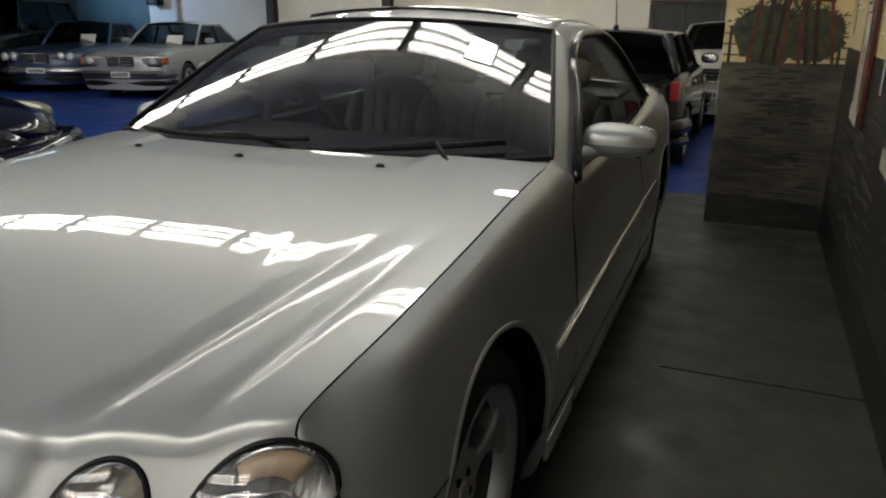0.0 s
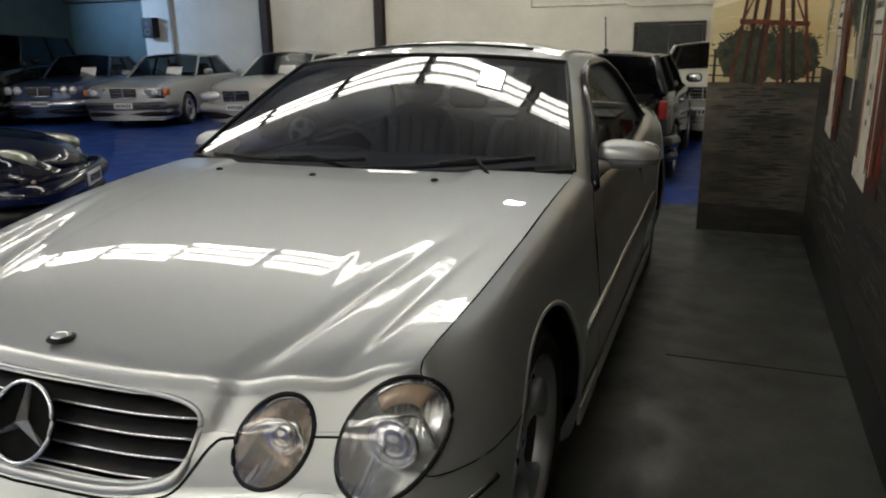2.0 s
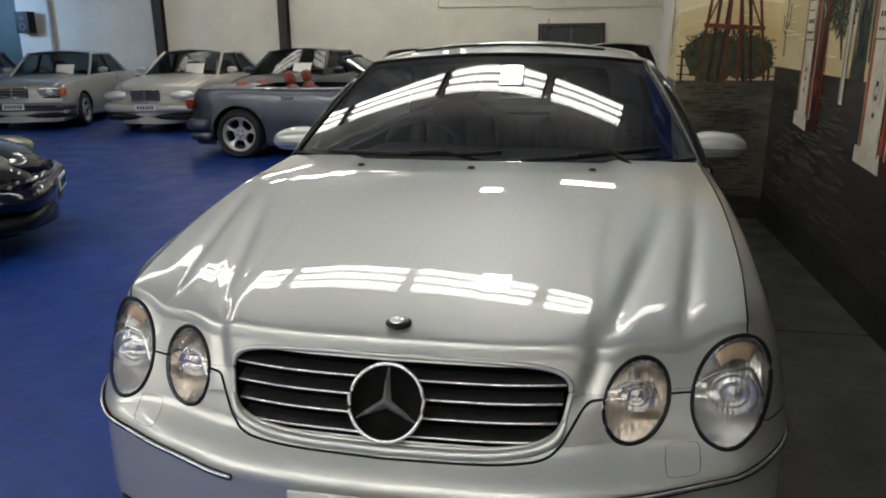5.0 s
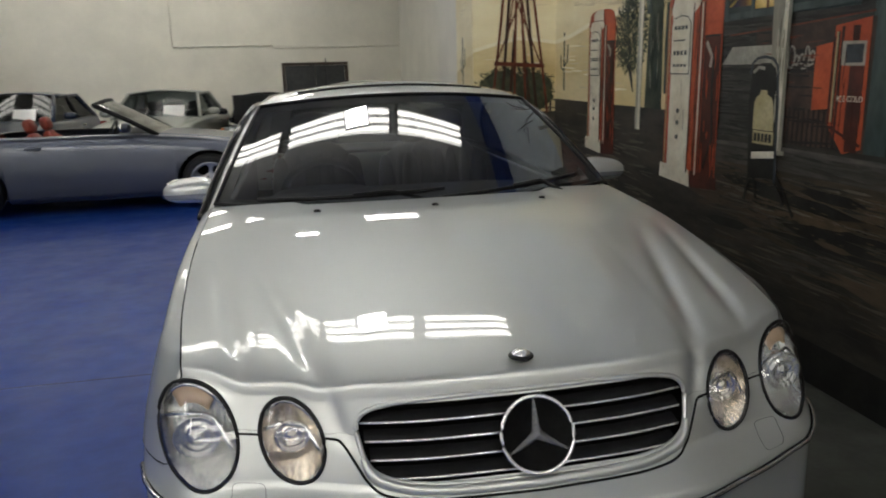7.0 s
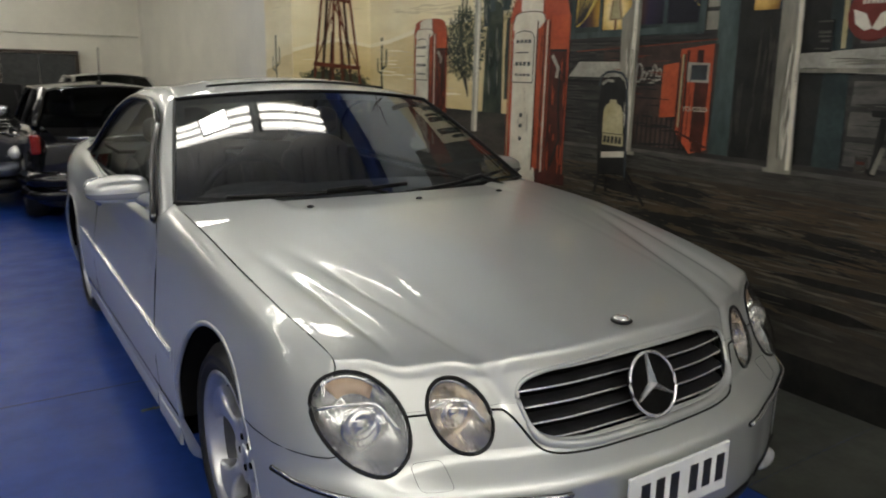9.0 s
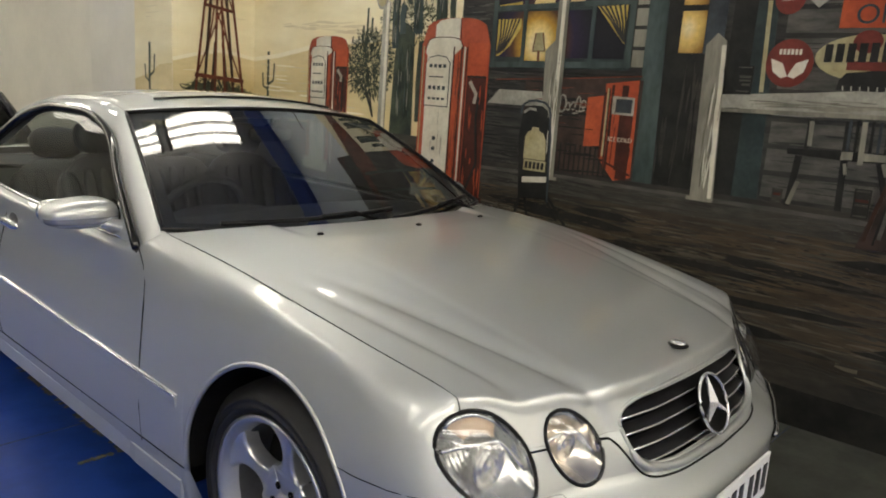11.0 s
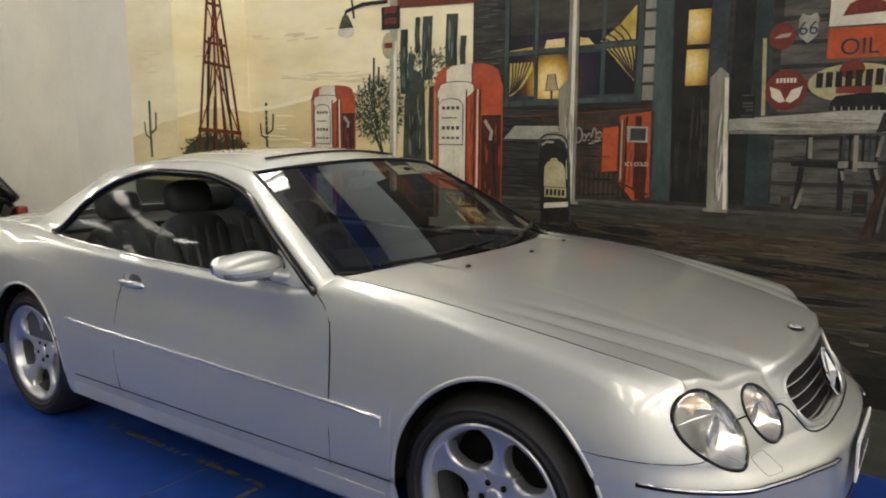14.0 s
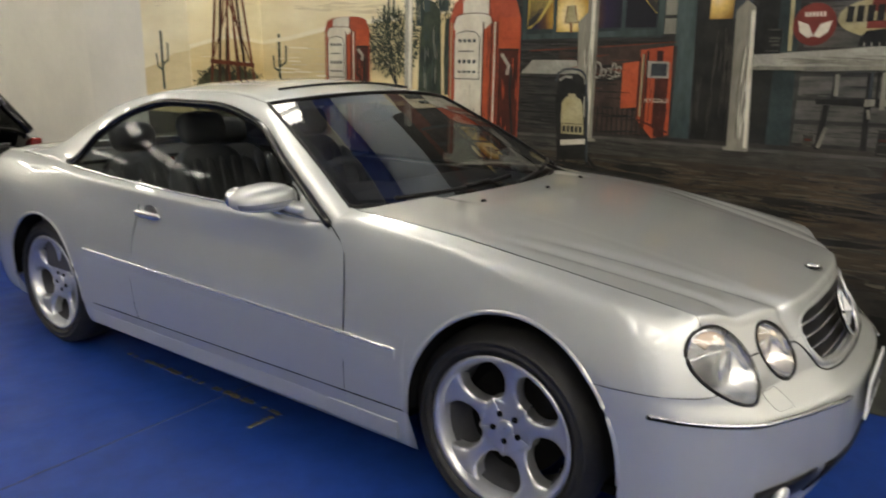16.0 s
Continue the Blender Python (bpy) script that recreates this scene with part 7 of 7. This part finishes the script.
        for s in (-1, 1):
            lo = [(s * wb, y, top(y) + 0.0) for y in np.linspace(screen, back, 9)]
            hi = [(s * wr, y, high - 0.085) for y in np.linspace(roof0, roof1, 9)]
            part("side_window", mesh("side_window", *ruled(lo, hi)), gm, car).visible_shadow = False
            part("roof_rail", mesh("roof_rail", *tube([(s * (wr + 0.005), y, high - 0.075) for y in np.linspace(roof0, roof1, 6)], 0.028, 6)), mat, car)
            part("pillar", mesh("pillar", *tube([(s * wb, back, belt), (s * wr, roof1, high - 0.08)], 0.045, 6)), mat, car)
            ym = (screen + back) / 2 + 0.1
            part("pillar", mesh("pillar", *tube([(s * (wb + 0.008), ym, belt), (s * (wr + 0.008), (roof0 + roof1) / 2 + 0.05, high - 0.08)], 0.03, 6)), BLACK, car)
    part("cabin", box((wide - 0.4, back - screen, 0.3), (0, (screen + back) / 2, belt - 0.3)), CABIN, car)
    part("chassis", box((wide - 0.52, long - 0.3, 0.35), (0, 0, 0.38)), SHADE, car)
    sm = seat_mat or CABIN
    for x in (-0.36, 0.36):
        make_seat(car, x, screen + 1.05, belt - (0.7 if open_top else 0.66), sm)
        if open_top:
            make_seat(car, x, screen + 1.75, belt - 0.66, sm, name="rear_seat", head=False)
    part("dashboard", mesh("dashboard", *blob(0, screen + 0.28, belt - 0.08, w - 0.16, 0.25, 0.1, 4)), CABIN, car)
    ring = [(-0.36 + 0.18 * math.cos(a), screen + 0.58 - 0.07 * math.sin(a), belt - 0.02 + 0.16 * math.sin(a)) for a in (math.tau * k / 20 for k in range(20))]
    part("steering_wheel", mesh("steering_wheel", *tube(ring, 0.014, 6, closed=True)), CABIN, car)
    for s in (-1, 1):
        m = part("wing_mirror", mesh("wing_mirror", *blob(s * (w + 0.05), screen + 0.32, belt + 0.08, 0.1, 0.06, 0.06, 2.6)), mat, car)
        part("mirror_glass", mesh("mirror_glass", *blob(s * (w + 0.055), screen + 0.37, belt + 0.08, 0.08, 0.018, 0.045, 3)), CHROME, m)
        part("door_handle", mesh("door_handle", *blob(s * (w - 0.02), screen + 1.35, belt - 0.12, 0.02, 0.09, 0.018, 3)), CHROME if not open_top else mat, car)
        zb = top(y0 + 0.1)
        if lamps == "box":
            hl = part("headlamp", box((0.36, 0.1, 0.15), (s * (w * 0.66), y0 - 0.015, nose - 0.12), 0.02), OLD_LENS, car, "clear rectangular headlamp")
            part("indicator", box((0.1, 0.16, 0.13), (s * (w * 0.9), y0 + 0.06, nose - 0.12), 0.02), ORANGE_LENS, hl, "orange indicator")
            part("lamp_bowl", mesh("lamp_bowl", *blob(s * w * 0.7, y0 - 0.062, nose - 0.12, 0.07, 0.012, 0.055)), REFLECTOR, hl, "bright reflector bowl")
            part("lamp_trim", box((0.4, 0.06, 0.03), (s * (w * 0.66), y0 - 0.03, nose - 0.215), 0.008), BLACK, car)
            part("bumper_groove", box((w * 0.8, 0.02, 0.03), (s * w * 0.42, y0 - 0.148, 0.455), 0.004), BLACK, car)
        elif lamps == "swept":
            part("headlamp", mesh("headlamp", *blob(s * w * 0.7, y0 + 0.03, nose - 0.13, 0.2, 0.12, 0.075, 2.6)), REFLECTOR, car, "clear swept headlamp")
        elif lamps == "round":
            hl = part("headlamp", mesh("headlamp", *blob(s * w * 0.64, y0 + 0.3, nose - 0.02, 0.12, 0.22, 0.1, 2.2)), DULL_LENS, car, "dull oval headlamp")
            part("indicator", mesh("indicator", *blob(s * w * 0.72, y0 + 0.12, nose - 0.16, 0.05, 0.04, 0.025)), AMBER, car, "amber indicator")
        elif lamps == "twin":
            for dx in (0.0, 0.19):
                part("headlamp", mesh("headlamp", *blob(s * (w * 0.55 + dx), y0 - 0.02, nose - 0.1, 0.085, 0.05, 0.085)), REFLECTOR, car, "round headlamp")
        part("tail_lamp", box((0.26 if tail_z < 0.76 else 0.1, 0.1, 0.14 if tail_z < 0.76 else 0.2), (s * (w * 0.86), y1 - 0.05, tail_z), 0.03), REDLENS, car, "red tail lamp")
        for ya in axles:
            make_wheel(car, s * (w - 0.115), ya, s, r, r * 0.69, 0.2, spokes)
            well = [[(s * (w - 0.03), ya - arch * math.cos(math.pi * k / 14), r + arch * math.sin(math.pi * k / 14)), (s * 0.5, ya - arch * math.cos(math.pi * k / 14), r + arch * math.sin(math.pi * k / 14))] for k in range(15)]
            part("wheel_well", mesh("wheel_well", *grid(well)), SHADE, car)
    bmat = bumper_mat or mat
    for ye, d in ((y0, -1), (y1, 1)):
        pts = [(a * w * 0.98, ye + d * (0.07 - 0.1 * abs(a) ** 4) - (d * 0.25 if abs(a) == 1 else 0), 0.44) for a in acr]
        part("bumper", mesh("bumper", *tube(pts, 0.08, 10)), bmat, car)
        part("apron", mesh("apron", *tube([(x, y - d * 0.03, 0.29) for x, y, z in pts], 0.06, 8)), BLACK if d < 0 else bmat, car)
        if d > 0 and not rear_plate:
            continue
        pl = part("number_plate", box((0.37, 0.012, 0.11), (0, ye + d * 0.156, 0.45 if d < 0 else 0.5), 0.003), PLATE, car)
        for k in range(6):
            part("plate_bar", box((0.03, 0.004, 0.06), (-0.13 + 0.052 * k, ye + d * 0.164, 0.45 if d < 0 else 0.5)), INK, pl)
    if grille:
        g = part("grille", box((0.52, 0.05, 0.19), (0, y0 - 0.1, nose - 0.13), 0.02), BLACK, car)
        part("grille_frame", mesh("grille_frame", *tube([(-0.26, y0 - 0.125, nose - 0.04), (0.26, y0 - 0.125, nose - 0.04), (0.24, y0 - 0.125, nose - 0.22), (-0.24, y0 - 0.125, nose - 0.22)], 0.012, 6, closed=True)), CHROME, g)
        part("grille_spine", box((0.016, 0.014, 0.17), (0, y0 - 0.13, nose - 0.13)), CHROME, g)
        for k in range(3):
            part("grille_slat", box((0.48, 0.012, 0.008), (0, y0 - 0.128, nose - 0.08 - 0.05 * k)), CHROME, g)
    if card:
        part("price_card", box((0.34, 0.006, 0.22), (0.3, screen + 0.01, cowl + 0.12), 0, Matrix.Rotation(math.radians(-35), 4, "X")), PAPER, car, "blank white card on the windscreen")
    return car


DULL_LENS = plain("dull_lamp_lens", (0.3, 0.31, 0.25), rough=0.22, metal=0.3, coat=0.6, vary=0.2, scale=20)
OLD_LENS = plain("old_lamp_lens", (0.34, 0.36, 0.38), rough=0.18, metal=0.5, coat=0.6, vary=0.25, scale=25)
MIDGLASS = glass("car_glass", (0.3, 0.33, 0.34), 1.06, 0.3)
SILVER_BACK = car_paint("old_silver_paint", (0.42, 0.43, 0.43))
PEARL = car_paint("pearl_white_paint", (0.5, 0.49, 0.45), 0.2)
NAVY = plain("navy_paint", (0.003, 0.004, 0.016), rough=0.07, vary=0.04, scale=300)
STEEL_BLUE = car_paint("steel_blue_paint", (0.05, 0.08, 0.16))
GREY_BLUE = car_paint("grey_blue_paint", (0.085, 0.095, 0.125), 0.65)
JET = plain("black_paint", (0.005, 0.005, 0.006), rough=0.07, vary=0.04, scale=300)
GREY_GREEN = car_paint("grey_green_paint", (0.3, 0.31, 0.28))
FOREST = plain("dark_green_paint", (0.003, 0.005, 0.004), rough=0.1, vary=0.04, scale=300, spec=0.3)
RED_SEAT = plain("red_seat_leather", (0.26, 0.04, 0.022), rough=0.5, vary=0.12, bump=0.2)

make_car(pose(-10.4, 10.05, 0, 0, 0, 17), "older silver saloon with amber indicators parked against the wall", SILVER_BACK, 4.7, 1.75, 1.42, 0.82, 0.93, 0.95, 0.95, -0.75, -0.1, 0.95, 1.5, (-1.4, 1.4), card=True, round_nose=0.05, bumper_mat=car_paint("grey_bumper", (0.1, 0.105, 0.12)), glass_mat=MIDGLASS)
make_car(pose(-7.35, 10.05, 0, 0, 0, 6), "pearl white saloon with swept lamps parked against the wall", PEARL, 4.4, 1.72, 1.42, 0.78, 0.94, 0.95, 0.97, -0.85, -0.15, 0.9, 1.5, (-1.35, 1.3), lamps="swept", card=True, glass_mat=MIDGLASS)
make_car(pose(-13.0, 10.1, 0, 0, 0, 22), "steel blue older saloon parked beside the silver saloon", STEEL_BLUE, 4.6, 1.74, 1.44, 0.82, 0.93, 0.95, 0.92, -0.7, -0.15, 0.85, 1.4, (-1.35, 1.35), lamps="twin", card=True, bumper_mat=CHROME, glass_mat=MIDGLASS)
make_car(pose(-5.1, 10.05, 0, 0, 0, 0), "dark blue hatchback parked nose out behind the convertible", car_paint("mid_blue_paint", (0.015, 0.025, 0.05)), 4.1, 1.7, 1.42, 0.78, 0.94, 0.94, 0.98, -0.85, -0.2, 1.1, 1.7, (-1.25, 1.25), lamps="swept", card=True)
make_car(pose(-2.75, 10.1, 0, 0, 0, -4), "grey-green saloon with a card on its windscreen", GREY_GREEN, 4.4, 1.7, 1.4, 0.8, 0.93, 0.94, 0.95, -0.8, -0.15, 0.85, 1.45, (-1.3, 1.3), lamps="swept", card=True, glass_mat=MIDGLASS)
make_car(pose(0.85, 10.3, 0, 0, 0, 0), "white hatchback standing behind the black small car", PEARL, 4.0, 1.7, 1.46, 0.85, 1.0, 0.98, 1.0, -0.75, -0.1, 1.2, 1.8, (-1.2, 1.2), lamps="swept")
make_car(pose(-1.05, 10.7, 0, 0, 0, 0), "dark small car with its bonnet raised against the end wall", JET, 3.3, 1.44, 1.3, 0.8, 0.82, 0.9, 0.9, -0.75, -0.2, 0.8, 1.3, (-1.0, 1.0), r=0.28, lamps="box", bonnet_up=True)
make_car(pose(-2.9, 6.15, 0, 0, 0, 93), "grey-blue open convertible with red seats and its top down", GREY_BLUE, 4.0, 1.75, 1.33, 0.72, 0.9, 0.92, 0.92, -0.75, -0.05, 0.6, 1.25, (-1.3, 1.3), r=0.325, lamps="swept", open_top=True, seat_mat=RED_SEAT, tail_z=0.72)
make_car(pose(-5.62, -0.1, 0, 0, 0, 122), "glossy navy blue sports car with oval headlamps", NAVY, 4.4, 1.77, 1.28, 0.68, 0.86, 0.86, 0.84, -0.7, 0.1, 0.7, 1.7, (-1.35, 1.0), r=0.32, lamps="round", grille=False, round_nose=0.32)
make_car(pose(-14.4, 9.0, 0, 0, 0, 25), "dark green tall off-road car", FOREST, 4.5, 1.9, 1.9, 1.05, 1.2, 1.22, 1.2, -0.9, -0.5, 1.9, 2.15, (-1.35, 1.3), r=0.37, lamps="box", tail_z=0.95)


def make_small_hatchback():
    """The small black hatchback, its tail towards the camera."""
    car = make_car(pose(-0.1, 6.15, 0, 0, 0, 180), "small glossy black hatchback with red tail lamps and chrome bars", JET, 3.6, 1.68, 1.36, 0.8, 0.93, 0.93, 0.9, -0.75, -0.35, 1.35, 1.68, (-1.23, 1.2), r=0.3, lamps="swept", tail_z=0.78, glass_mat=DARKGLASS, rear_plate=False)
    y = 1.8
    for z, l in ((0.84, 0.9), (0.5, 1.2), (0.34, 1.1)):
        part("chrome_bar", mesh("chrome_bar", *tube([(-l / 2, y + 0.05, z), (-l / 4, y + 0.09, z), (0, y + 0.1, z), (l / 4, y + 0.09, z), (l / 2, y + 0.05, z)], 0.012, 6)), CHROME, car, "chrome bar")
    part("roof_aerial", mesh("roof_aerial", *tube([(0, 1.0, 1.34), (0, 1.12, 1.72)], 0.006, 5)), BLACK, car)
    part("aerial_foot", mesh("aerial_foot", *blob(0, 1.0, 1.36, 0.03, 0.05, 0.025)), BLACK, car)
    part("boot_plate", box((0.37, 0.01, 0.11), (0, y + 0.095, 0.7), 0.003), PLATE, car)
    for k in range(6):
        part("plate_bar", box((0.03, 0.004, 0.06), (-0.13 + 0.052 * k, y + 0.102, 0.7)), INK, car)
    part("fog_reflector", box((0.14, 0.02, 0.04), (-0.4, y + 0.09, 0.4), 0.005), REDLENS, car)


make_small_hatchback()
